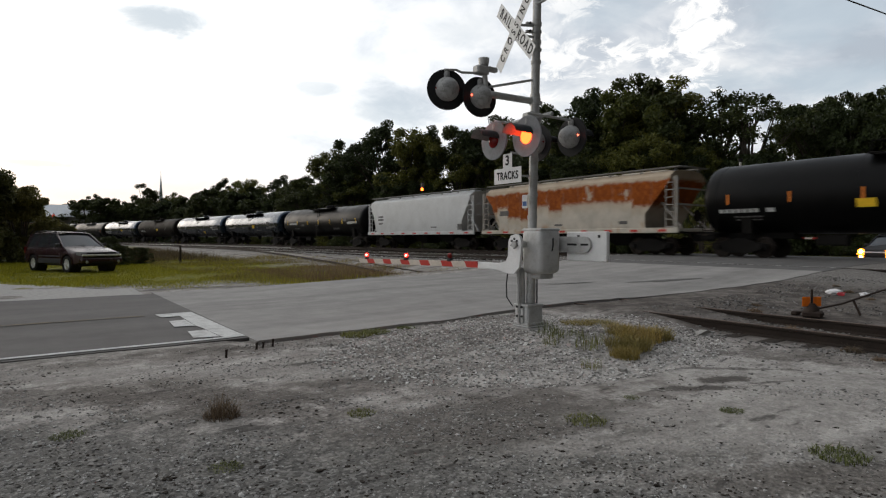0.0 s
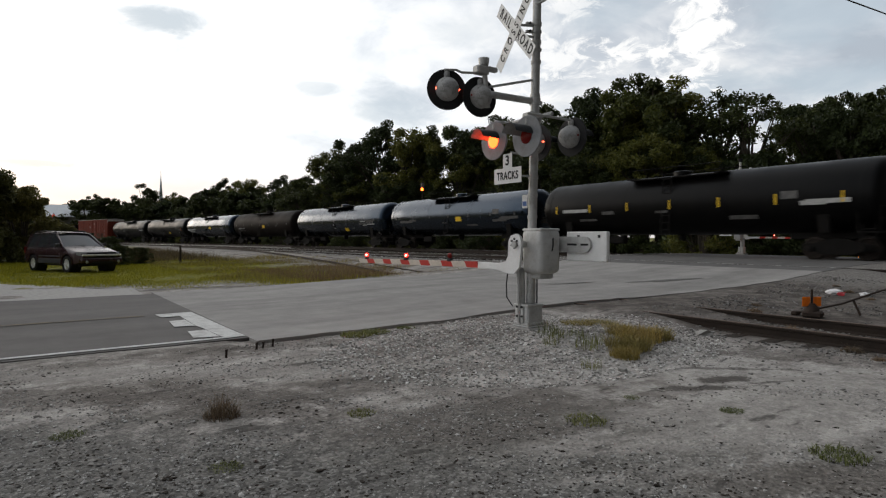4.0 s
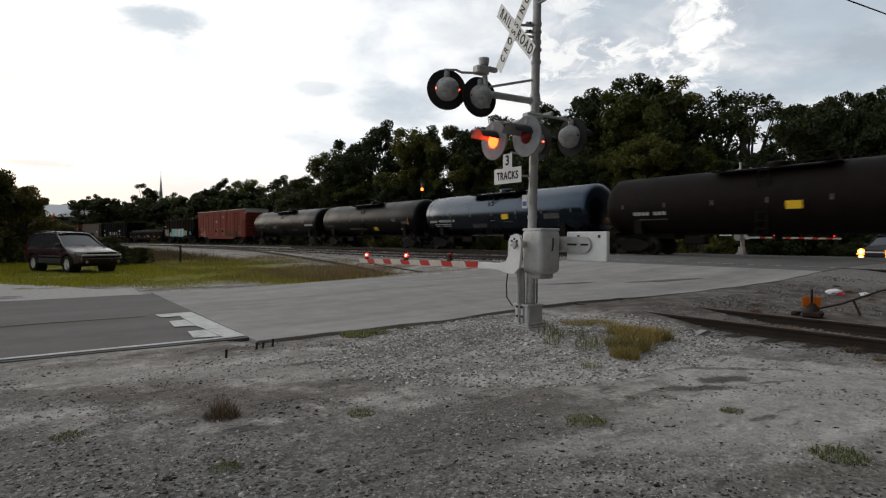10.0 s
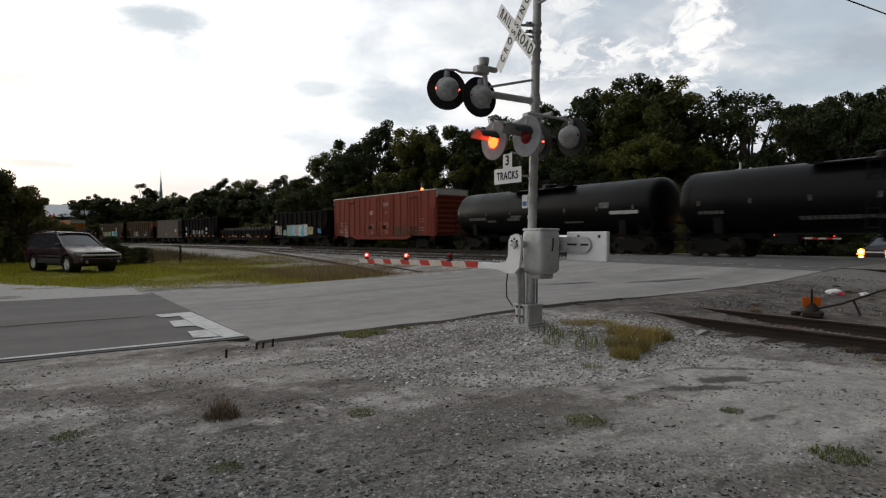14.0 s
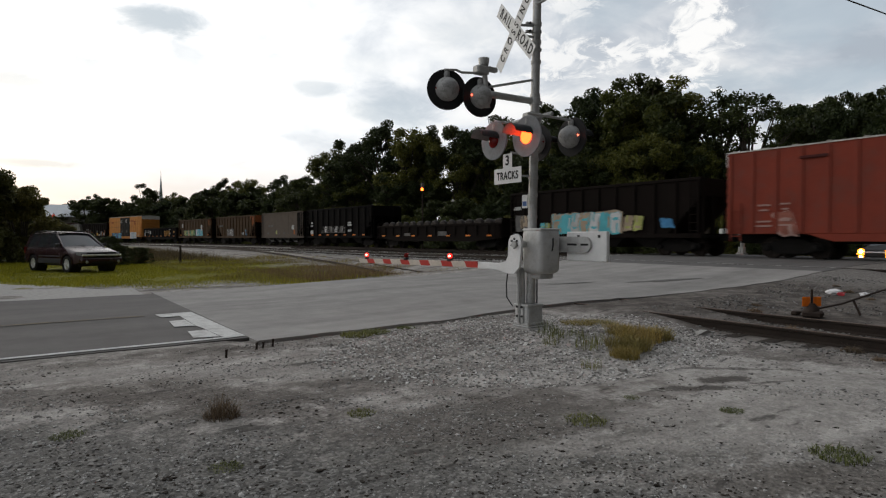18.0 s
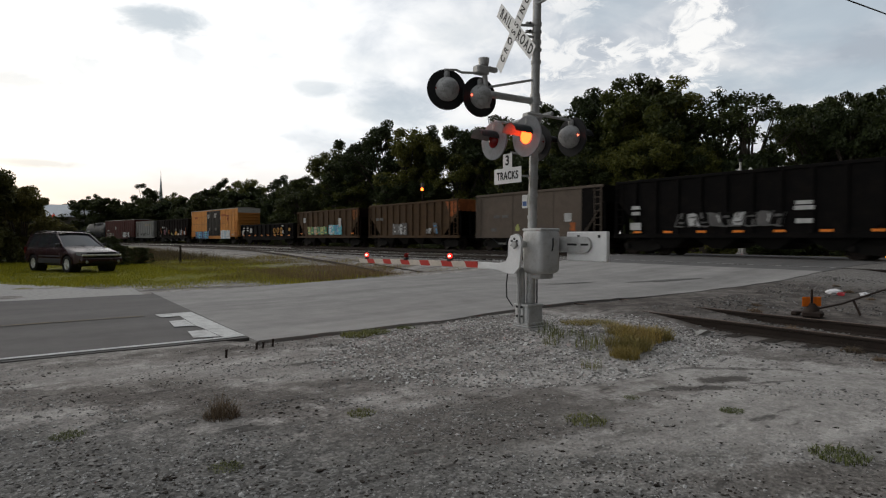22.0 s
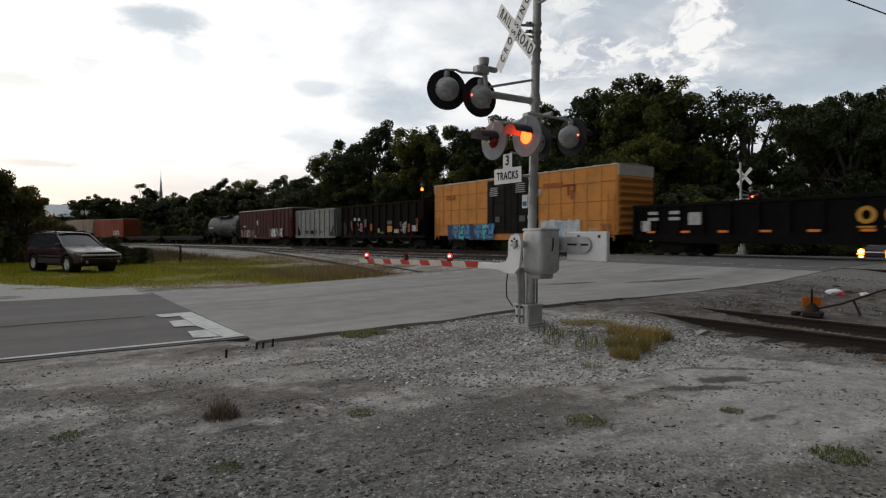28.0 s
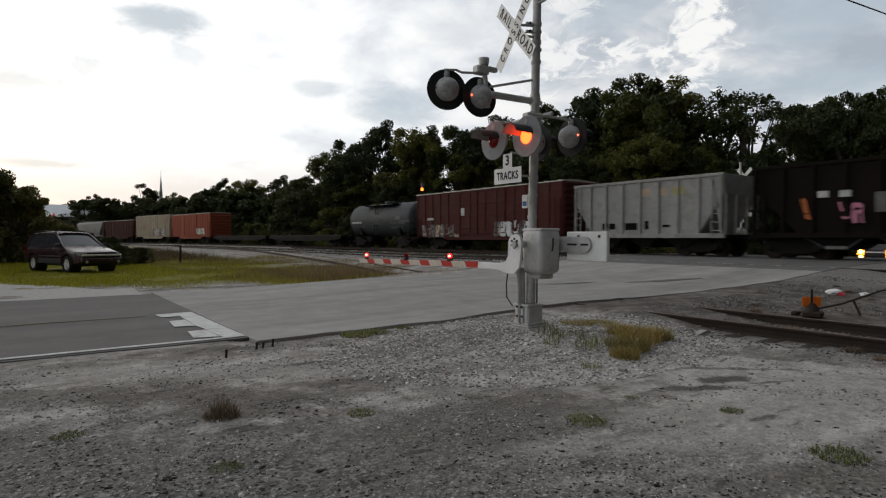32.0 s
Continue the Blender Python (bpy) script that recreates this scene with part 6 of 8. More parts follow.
    # here too the ends below the rust are blackened as shade between wagons
    r = open_hopper(87.3, 99.8, M_BROWNHOP, "brown ribbed open hopper wagon with a bright rust end", top=3.52, ribs=14, endpaint=M_COALBLK, endtop=M_RUST, slope=1.9)
    marks(r, M_STENDIM, [(4.6, 2.37, 0.5, 0.22), (3.95, 2.37, 0.5, 0.22)], x=-1.535)
    spray(r, rng, 0.3, 2.15, 1.1, 1.95, [M_STENDIM, M_STENCIL, M_STENDIM], x=-1.535, count=4, back=M_STENDIM)
    spray(r, rng, -2.95, -2.3, 1.15, 1.55, [M_STENCIL, M_STENDIM], x=-1.535, count=2)
    spray(r, rng, -3.75, -3.2, 1.15, 2.0, [M_STENDIM, M_GBLUE], x=-1.535, count=1)
    bm = bmesh.new()
    prism(bm, [(-6.1, 3.42), (-4.6, 3.42), (-4.8, 3.0), (-5.0, 2.45), (-5.25, 2.3), (-6.1, 2.78)], "x", -1.452, -1.43)
    part("rust_patch", bm, M_RUST, r, "bright orange rust at the front corner")
    r = open_hopper(101.2, 113.8, M_BROWNHOP, "brown open hopper wagon with teal and green graffiti", top=3.45, ribs=12, endpaint=M_DKBROWN)
    spray(r, rng, -3.1, -0.8, 1.15, 2.05, [M_GTEAL, M_GBLUE, M_GTEAL, M_GWHITE], x=-1.535, count=4, back=M_GTEAL)
    spray(r, rng, -0.4, 3.7, 1.15, 1.95, [M_LEAFSPRAY, M_GGREEN, M_LEAFSPRAY, M_GTAN], x=-1.535, count=6)
    marks(r, M_STENCIL, [(-2.85, 2.25, 0.5, 0.8), (4.4, 2.6, 0.5, 0.5)], x=-1.54)
    reflectors(r, 6.0, 1.25, 4, -1.535)
    bm = bmesh.new()
    prism(bm, [(-6.1, 3.36), (-4.7, 3.36), (-4.95, 2.9), (-5.2, 2.4), (-6.1, 2.8)], "x", -1.452, -1.43)
    part("rust_patch", bm, M_DULLRUST, r, "dull orange rust at the front corner")
    r = gondola(114.4, 129.0, M_COALBLK, "black gondola wagon with yellow-orange block lettering", top=2.35, ribs=13)
    # block letters become plain outlined shapes
    for k, y in enumerate((-2.55, -3.40, -4.25)):
        bm = bmesh.new()
        n = 18
        outer = [(y + 0.30 * math.cos(a), 1.66 + 0.32 * math.sin(a)) for a in [math.pi * 2 * i / n for i in range(n)]]
        inner = [(y + 0.15 * math.cos(a), 1.66 + 0.17 * math.sin(a)) for a in [math.pi * 2 * i / n for i in range(n)]]
        vo = [bm.verts.new((-1.548, *q)) for q in outer]
        vi = [bm.verts.new((-1.548, *q)) for q in inner]
        for i in range(n):
            bm.faces.new((vo[i], vo[(i + 1) % n], vi[(i + 1) % n], vi[i]))
        bmesh.ops.solidify(bm, geom=bm.faces[:], thickness=0.01)
        logo = part("painted_logo_ring", bm, M_GOLDLET, r, smooth=0)
        part("painted_underline", box(-1.548, -1.53, y - 0.26, y + 0.26, 1.20, 1.27), M_GOLDLET, logo, smooth=0)
    marks(r, M_STENCIL, [(6.0, 2.0, 0.5, 0.14), (6.0, 1.72, 0.55, 0.14), (4.9, 2.0, 0.5, 0.14), (4.9, 1.72, 0.55, 0.14), (3.9, 1.7, 0.6, 0.55), (6.4, 1.4, 0.5, 0.5), (-4.6, 2.15, 0.5, 0.12), (-4.6, 1.5, 0.45, 0.3)], x=-1.54)
    marks(r, M_GOLDLET, [(-6.2, 1.75, 0.4, 0.3)], x=-1.54)
    reflectors(r, 7.0, 1.12, 8, -1.54)
    r = box_wagon(129.8, 145.8, M_YELBOX, "faded yellow box wagon with black doors and graffiti", top=4.70, doors=M_DARKDOOR, cap=M_WHITEPT, door_at=(-1.31, 0.95), dw=1.12, panels=True)
    marks(r, M_STENDIM, [(-1.2, 2.0, 0.5, 0.35), (1.0, 2.0, 0.4, 0.35)], x=-1.575)
    marks(r, M_RUST, [(-3.6, 3.8, 1.5, 0.25), (6.0, 3.65, 1.0, 0.3), (-5.0, 3.2, 0.2, 0.5)], x=-1.508)
    spray(r, rng, 1.3, 6.2, 0.75, 1.75, [M_GBLUE, M_GTEAL, M_GBLUE, M_NAVY], x=-1.58, count=8, edge=M_NAVY)
    spray(r, rng, -5.5, -2.75, 0.76, 1.80, [M_GWHITE, M_GWHITE, M_GICE, M_GWHITE], x=-1.51, count=5, edge=M_GICE, back=M_GWHITE)
    marks(r, M_REDBOX, [(-4.75, 3.72, 1.0, 0.10), (-4.75, 3.40, 0.12, 0.5), (-5.15, 3.5, 0.10, 0.4)], name="painted_logo", x=-1.505)
    marks(r, M_GTAN, [(-2.53, 3.45, 0.4, 0.42), (-6.45, 1.25, 0.6, 0.2)], x=-1.505)
    spray(r, rng, -7.7, -7.0, 1.0, 1.6, [M_RUST, M_YELSEAM], x=-1.505, count=2)
    for z in (3.98, 3.86, 3.74, 3.62, 3.50):
        marks(r, M_STENCIL, [(1.35, z, 0.72, 0.05), (-1.05, z + 0.1, 0.78, 0.05)], x=-1.58)
    r = open_hopper(146.8, 160.1, M_DKBROWN, "dark brown open hopper wagon with triangular chutes and stickers", top=3.65, ribs=13, chutes=True)
    for y, z, w, h, m in ((5.09, 1.95, 0.22, 0.9, M_RUST), (4.5, 2.46, 0.36, 0.24, M_STENCIL), (3.79, 2.45, 0.36, 0.24, M_STENCIL), (3.6, 1.75, 0.8, 0.8, M_GPINK), (2.7, 2.1, 0.35, 0.7, M_STENDIM), (1.73, 1.74, 0.3, 0.6, M_RUST), (0.53, 1.45, 0.28, 0.34, M_GGREEN), (0.0, 1.27, 0.4, 0.16, M_STENDIM), (-1.14, 2.08, 0.7, 0.30, M_STENDIM), (-1.14, 1.56, 0.7, 0.5, M_GOLDLET), (-2.1, 1.38, 0.7, 0.30, M_GTAN), (-3.07, 1.65, 0.9, 0.95, M_STENCIL), (-3.88, 1.6, 0.22, 0.65, M_RUST), (-4.55, 1.57, 0.5, 0.45, M_STENCIL), (-4.95, 1.82, 0.26, 1.1, M_RUST)):
        y -= 0.6
        if max(w, h) > 0.75:      # sprayed tags; the rest are plain stickers
            spray(r, rng, y - w / 2, y + w / 2, z - h / 2, z + h / 2, [m, M_DKBROWN, m], x=-1.535, count=max(1, round(w / 0.4)))
        else:
            marks(r, m, [(y, z, w, h)], name="sticker", x=-1.535)
    r = open_hopper(161.0, 169.6, M_GREYHOP, "short light grey ribbed open hopper wagon", top=3.6, ribs=9, slope=1.2)
    marks(r, M_GTAN, [(-0.29, 3.0, 0.5, 0.36), (-1.21, 3.0, 0.5, 0.36)], x=-1.445)
    marks(r, M_GOLDFADE, [(-2.0, 3.0, 0.55, 0.36)], x=-1.445)
    marks(r, M_COALBLK, [(2.1, 1.42, 0.36, 0.32), (1.65, 1.42, 0.36, 0.30), (0.52, 1.40, 0.7, 0.34), (-0.35, 1.45, 0.22, 0.4), (-1.4, 1.4, 0.4, 0.12)], x=-1.445)
    bm = tube(bmesh.new(), [(-1.44, -3.55, 3.5), (-1.44, -4.1, 1.05)], 0.055, 6)
    part("end_brace", bm, M_GREYHOP, r)
    r = box_wagon(170.3, 184.9, M_MAROON, "maroon box wagon with pale graffiti along the bottom", top=4.15, doors=M_MAROON, ribs=8)
    spray(r, rng, 2.0, 6.5, 0.85, 1.8, [M_GTAN, M_STENDIM, M_MAROON, M_STENDIM], x=-1.51, count=8)
    spray(r, rng, -5.0, -1.6, 0.9, 1.9, [M_GWHITE, M_STENDIM, M_MAROON, M_GWHITE], x=-1.54, count=6)
    marks(r, M_STENCIL, [(1.6, 2.6, 0.35, 0.5), (5.4, 2.2, 0.8, 0.16)], x=-1.54)
    tank_wagon(185.4, 196.0, M_GREYTANK, "short dull grey tank wagon", seed=13, dia=2.8, mid=2.35)
    flat_wagon(196.8, 213.2, M_UNDER, "empty dark flat wagon")
    flat_wagon(213.9, 230.3, M_UNDER, "empty dark flat wagon behind another")
    r = box_wagon(231.2, 246.1, M_BRICKBOX, "orange-red box wagon with pale lettering", top=4.4, doors=M_BRICKBOX, cap=None)
    spray(r, rng, -5.5, -2.5, 1.3, 2.2, [M_GWHITE, M_GTAN], x=-1.51, count=4)
    r = box_wagon(246.8, 262.0, M_PALEBOX, "chalky tan box wagon with white roof edge", top=4.6, doors=M_PALEBOX, cap=M_WHITEPT)
    spray(r, rng, -5.5, -0.5, 1.2, 2.3, [M_GWHITE, M_STENDIM, M_GTAN], x=-1.545, count=5)
    box_wagon(262.9, 277.5, M_MAROON, "dull maroon box wagon", top=4.1, doors=M_MAROON)
    covered_hopper(278.2, 293.0, M_DULLGREY, "dull grey covered hopper wagon", seed=14)
    open_hopper(293.8, 306.0, M_BROWNHOP, "brown open hopper wagon at the tail", ribs=11)


make_train()


# ---- crossing signal: local x = 0, y = 0 at the mast foot; traffic comes from -x, the road lies towards +y ----
def letters(text, size, name="lettering", narrow=1.0, space=1.0, bold=0.0):
    """A mesh of a word in the built-in font, centred, lying in the local xy plane."""
    cu = bpy.data.curves.new(name, "FONT")
    cu.body, cu.size, cu.align_x, cu.align_y, cu.extrude = text, size, "CENTER", "CENTER", 0.002
    cu.space_character, cu.offset = space, bold
    ob = bpy.data.objects.new(name, cu)
    scene.collection.objects.link(ob)
    bpy.context.view_layer.update()
    me = bpy.data.meshes.new_from_object(ob.evaluated_get(bpy.context.evaluated_depsgraph_get()))
    bpy.data.objects.remove(ob)
    me.name = name
    me.transform(Matrix.Diagonal((narrow, 1, 1, 1)))
    me.materials.clear()
    me.materials.append(M_SIGNBLK)
    return me


# faces -x: local x of the word runs along -y, its y along z
FACE = Matrix(((0, 0, -1, 0), (-1, 0, 0, 0), (0, 1, 0, 0), (0, 0, 0, 1)))
FLASHERS = []      # (lamp drum, resting pose, phase 0 or 1)


def lamp_head(root, place, turn, phase, label, disc=None, size=1.0):
    """A flasher: round background, domed housing, hood and a drum with one glowing side. It shines along local -x."""
    base = Matrix.Translation(place) @ Matrix.Rotation(radians(turn), 4, "Z")
    bm = bmesh.new()
    lathe(bm, (0.0, 0, 0), (1, 0, 0), [(-0.010, 0.105), (-0.010, 0.288), (0.004, 0.295), (0.012, 0.288), (0.012, 0.105)], 36)
    head = part("background_disc", bm, disc or M_SIGDARK, root, label)
    head.matrix_basis = base @ Matrix.Diagonal((size, size, size, 1))
    bm = bmesh.new()
    lathe(bm, (0, 0, 0), (1, 0, 0), [(0.008, 0.17), (0.05, 0.175), (0.09, 0.165), (0.17, 0.12), (0.21, 0.06), (0.22, 0.0)], 28)
    lathe(bm, (0.02, 0, 0.17), (0, 0, 1), [(0, 0.045), (0.06, 0.045), (0.09, 0.035), (0.09, 0)], 12)
    part("housing", bm, M_HOUSING, head, "grey domed lamp housing")
    bm = bmesh.new()
    n, rows = 18, []
    for d in (0.0, 0.14, 0.34):
        r = 0.140
        rows.append([bm.verts.new((-d, r * math.cos(a) * (1 + 0.06 * d), r * math.sin(a) + 0.01)) for a in [radians(2 + 176 * i / n + (18 * d if i == 0 else -18 * d if i == n else 0)) for i in range(n + 1)]])
    for p, q in zip(rows, rows[1:]):
        for i in range(n):
            bm.faces.new((p[i], p[i + 1], q[i + 1], q[i]))
    lining = bmesh.new()
    back = [[lining.verts.new((v.co.x - 0.002 if v.co.x < -0.3 else v.co.x, v.co.y * 0.955, 0.01 + (v.co.z - 0.01) * 0.955)) for v in row] for row in rows]
    for p, q in zip(back, back[1:]):
        for i in range(n):
            lining.faces.new((p[i], q[i], q[i + 1], p[i + 1]))
    bmesh.ops.solidify(bm, geom=bm.faces[:], thickness=0.004)
    part("hood_lining", lining, M_HOODIN, head, "inside of the hood")
    part("hood", bm, surf("dark_grey_hood_paint", (0.10, 0.105, 0.11), 0.2, 4.0, 0.5) if disc else M_SIGDARK, head, "hood over the lens")
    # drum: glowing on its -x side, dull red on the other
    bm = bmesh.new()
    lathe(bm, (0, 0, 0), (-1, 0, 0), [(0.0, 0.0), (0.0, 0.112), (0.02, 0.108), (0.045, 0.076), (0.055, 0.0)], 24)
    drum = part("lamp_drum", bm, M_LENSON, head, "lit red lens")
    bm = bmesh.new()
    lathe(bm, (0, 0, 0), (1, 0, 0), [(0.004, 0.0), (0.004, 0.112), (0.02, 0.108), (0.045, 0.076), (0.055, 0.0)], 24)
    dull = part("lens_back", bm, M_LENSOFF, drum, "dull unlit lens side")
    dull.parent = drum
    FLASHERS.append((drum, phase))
    # peep lenses on both flanks of the housing, glowing outwards while the lamp is lit
    for sy in (-1, 1):
        bm = lathe(bmesh.new(), (0, 0, 0), (0, sy, 0), [(0.0, 0.0), (0.0, 0.017), (0.010, 0.015), (0.018, 0.0)], 12)
        peep = part("peep_lens", bm, M_PEEP, head, "small lit red peep lens")
        peep.matrix_basis = pose(0.06, sy * 0.168, 0)
        bm = lathe(bmesh.new(), (0, 0, 0), (0, -sy, 0), [(0.002, 0.0), (0.002, 0.017), (0.010, 0.015), (0.018, 0.0)], 12)
        part("peep_back", bm, M_LENSOFF, peep)
        FLASHERS.append((peep, phase))
    return head


def joined(me, extra):
    """The mesh with more faces added, in its second material."""
    bm = bmesh.new()
    bm.from_mesh(me)
    tmp = bpy.data.meshes.new("core")
    extra.to_mesh(tmp)
    extra.free()
    n = len(bm.faces)
    bm.from_mesh(tmp)
    bm.faces.ensure_lookup_table()
    for f in bm.faces[n:]:
        f.material_index = 1
    bm.to_mesh(me)
    bm.free()
    return me


def crossing_signal(m, label, lean=1.2):
    root = thing("crossing_signal", m, label, "railway signal", "crossing signals")
    # the mast leans a little
    def mx(z):
        return (0.010 * z, -0.017 * z)
    bm = bmesh.new()
    tube(bm, [(*mx(z), z) for z in (0.0, 1.5, 3.0, 5.4)], [0.075, 0.068, 0.066, 0.064], 20)
    part("mast", bm, M_SIGALV, root)
    band_me = finish(lathe(bmesh.new(), (0, 0, -0.03), (0, 0, 1), [(0, 0.06), (0, 0.076), (0.05, 0.076), (0.05, 0.06)], 20), "mast_band", M_SIGALV)
    for z in (1.72, 2.05, 2.32, 2.75, 3.55, 4.05, 4.35, 4.62):
        share("mast_band", band_me, root, pose(*mx(z), z))
    # foot: base casting, skirt and bolts
    bm = bmesh.new()
    bx(bm, -0.24, 0.24, -0.24, 0.24, -0.25, 0.05, 0.02)
    part("foundation", bm, M_CONC, root)
    bm = bmesh.new()
    bx(bm, -0.20, 0.20, -0.18, 0.18, 0.05, 0.08, 0.012)
    part("base_flange", bm, M_SIGBOX, root)
    for sgn in (-1, 1):      # two half shells round the mast and the conduit
        bm = bmesh.new()
        bx(bm, -0.19, 0.14, *sorted((sgn * 0.008, sgn * 0.15)), 0.08, 0.40, 0.045, 3)
        bx(bm, -0.20, 0.15, *sorted((sgn * 0.008, sgn * 0.16)), 0.36, 0.40, 0.012)
        bx(bm, -0.20, 0.15, *sorted((sgn * 0.008, sgn * 0.16)), 0.08, 0.13, 0.012)
        part("base_casting", bm, M_SIGBOX, root, "grey half shell of the split base casting")
    for sgn in (-1, 1):      # clamp ears of the split socket
        bm = bmesh.new()
        bx(bm, -0.215, -0.18, min(sgn * 0.02, sgn * 0.07), max(sgn * 0.02, sgn * 0.07), 0.12, 0.38, 0.01)
        ear = part("clamp_ear", bm, M_SIGBOX, root)
        for z in (0.22, 0.36):
            part("clamp_bolt", tube(bmesh.new(), [(-0.235, sgn * 0.05, z), (-0.19, sgn * 0.05, z)], 0.017, 8), M_SIGDARK, ear)
    for x in (-0.165, 0.165):
        for y in (-0.145, 0.145):
            bm = bmesh.new()
            tube(bm, [(x, y, 0.04), (x, y, 0.15)], 0.016, 8)
            lathe(bm, (x, y, 0.085), (0, 0, 1), [(0, 0.034), (0.03, 0.034), (0.03, 0)], 6)
            part("anchor_bolt", bm, M_GALV, root)
    # conduits beside the mast and the loose cable of the gate
    bm = bmesh.new()
    tube(bm, [(-0.11, 0.05, 0.38), (-0.11, 0.06, 0.95)], 0.045, 12)
    tube(bm, [(-0.20, 0.04, 0.40), (-0.20, 0.05, 0.95)], 0.028, 10)
    part("conduit", bm, M_SIGALV, root)
    bm = bmesh.new()
    tube(bm, [(-0.30, 0.16, 0.95), (-0.32, 0.18, 0.70), (-0.33, 0.16, 0.50), (-0.26, 0.10, 0.36)], 0.010, 6)
    part("gate_cable", bm, M_CABLE, root)
    bm = bmesh.new()
    tube(bm, [(0.09, -0.06, 1.0), (0.095, -0.05, 0.45), (0.08, -0.06, 0.18), (0.2, -0.12, 0.02)], 0.011, 6)
    part("ground_cable", bm, M_CABLE, root)
    # gate mechanism housing
    bm = bmesh.new()
    bx(bm, -0.13, 0.30, -0.36, 0.07, 0.86, 1.53, 0.085, 4)
    mech = part("gate_mechanism", bm, M_SIGBOX, root, "grey cast gate mechanism housing")
    bm = bmesh.new()
    bx(bm, -0.118, 0.288, -0.348, 0.058, 1.50, 1.542, 0.02, 2)
    part("housing_lid", bm, M_SIGBOX, mech)
    bm = bmesh.new()
    bx(bm, -0.04, 0.24, -0.26, 0.02, 0.78, 0.88, 0.03, 2)
    part("housing_sump", bm, M_SIGBOX, mech)
    bm = bmesh.new()
    bx(bm, 0.10, 0.13, -0.375, -0.355, 1.28, 1.40, 0.01)
    tube(bm, [(0.115, -0.368, 1.30), (0.09, -0.37, 1.20)], 0.010, 6)
    part("latch", bm, M_SIGDARK, mech)
    bm = bmesh.new()
    tube(bm, [(-0.36, -0.02, 1.30), (0.44, -0.02, 1.30)], 0.05, 14)
    part("pivot_shaft", bm, M_SIGALV, mech)
    # gate arm: cranked support on the -x side, arm towards +y
    arm_x = -0.30
    bm = bmesh.new()
    prism(bm, [(-0.15, 1.33), (-0.11, 1.42), (-0.02, 1.46), (0.09, 1.43), (0.14, 1.34), (0.15, 1.12), (0.20, 1.04), (0.40, 1.005), (0.40, 0.905), (0.16, 0.86), (0.02, 0.86), (-0.10, 0.96)], "x", arm_x - 0.02, arm_x + 0.02)
    sup = part("arm_support", bm, M_SIGWHITE, root, "white cranked arm support plate")
    bolt_me = finish(lathe(bmesh.new(), (0, 0, 0), (-1, 0, 0), [(0, 0.018), (0.015, 0.018), (0.015, 0)], 6), "bolt", M_SIGDARK)
    for k in range(6):
        a = math.pi * k / 3
        share("bolt", bolt_me, sup, pose(arm_x - 0.02, 0.065 * math.sin(a), 1.32 + 0.065 * math.cos(a)))
    arm = bmesh.new()
    bx(arm, arm_x - 0.022, arm_x + 0.022, 0.30, 0.88, 0.905, 1.01, 0.008)
    arm_ob = part("gate_arm", arm, M_SIGWHITE, root, "lowered white gate arm butt")
    # striped length, tapering
    def arm_z(y):
        return 0.965 - 0.016 * (y - 0.9), 0.098 - 0.003 * (y - 0.9)
    y, k = 0.86, 0
    while y < 4.75:
        w = 0.31 if k % 2 == 0 else 0.38
        z0, h0 = arm_z(y)
        z1, h1 = arm_z(y + w)
        bm = bmesh.new()
        lean_y = 0.07
        prism(bm, [(y, z0 - h0 / 2), (y + w, z1 - h1 / 2), (y + w + lean_y, z1 + h1 / 2), (y + lean_y, z0 + h0 / 2)], "x", arm_x - 0.018, arm_x + 0.018)
        part("stripe", bm, M_REDSTRIPE if k % 2 == 0 else M_WHITESTRIPE, arm_ob, "red stripe" if k % 2 == 0 else "dirty white stripe")
        y += w
        k += 1
    for j, (ly, phase) in enumerate(((1.67, 1), (3.10, 0), (4.71, None))):
        z, h = arm_z(ly)
        bm = bmesh.new()
        bx(bm, arm_x - 0.03, arm_x + 0.03, ly - 0.05, ly + 0.05, z + h / 2 - 0.01, z + h / 2 + 0.035, 0.008)
        tube(bm, [(arm_x, ly, z + h / 2), (arm_x, ly, z + h / 2 + 0.06)], 0.03, 8)
        lamp = part("gate_lamp", bm, M_SIGDARK, arm_ob, "small gate lamp")
        bm = bmesh.new()
        if phase is None:
            lathe(bm, (arm_x, ly, z + h / 2 + 0.085), (0, 0, 1), [(-0.045, 0), (-0.045, 0.024), (-0.02, 0.044), (0.02, 0.044), (0.043, 0.024), (0.045, 0)], 16)
            lens = part("gate_lens", bm, M_REDLED, lamp, "lit red gate lens")
            core = bmesh.new()
            bmesh.ops.create_uvsphere(core, u_segments=12, v_segments=8, radius=0.023, matrix=Matrix.Translation((arm_x - 0.026, ly - 0.026, z + h / 2 + 0.085)))
            lens.data.materials.append(M_REDCORE)
            lens.data = joined(lens.data, core)
        else:
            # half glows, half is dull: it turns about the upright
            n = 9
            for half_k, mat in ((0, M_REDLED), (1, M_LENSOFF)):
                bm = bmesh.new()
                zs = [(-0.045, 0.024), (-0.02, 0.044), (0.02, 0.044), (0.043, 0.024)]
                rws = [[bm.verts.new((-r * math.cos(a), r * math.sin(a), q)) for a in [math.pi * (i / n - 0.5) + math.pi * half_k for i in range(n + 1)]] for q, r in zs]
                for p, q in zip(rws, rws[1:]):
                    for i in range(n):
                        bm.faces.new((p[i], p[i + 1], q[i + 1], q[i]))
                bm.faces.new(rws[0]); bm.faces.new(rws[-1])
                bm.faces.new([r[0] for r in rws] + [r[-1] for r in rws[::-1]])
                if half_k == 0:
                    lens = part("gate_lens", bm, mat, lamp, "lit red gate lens")
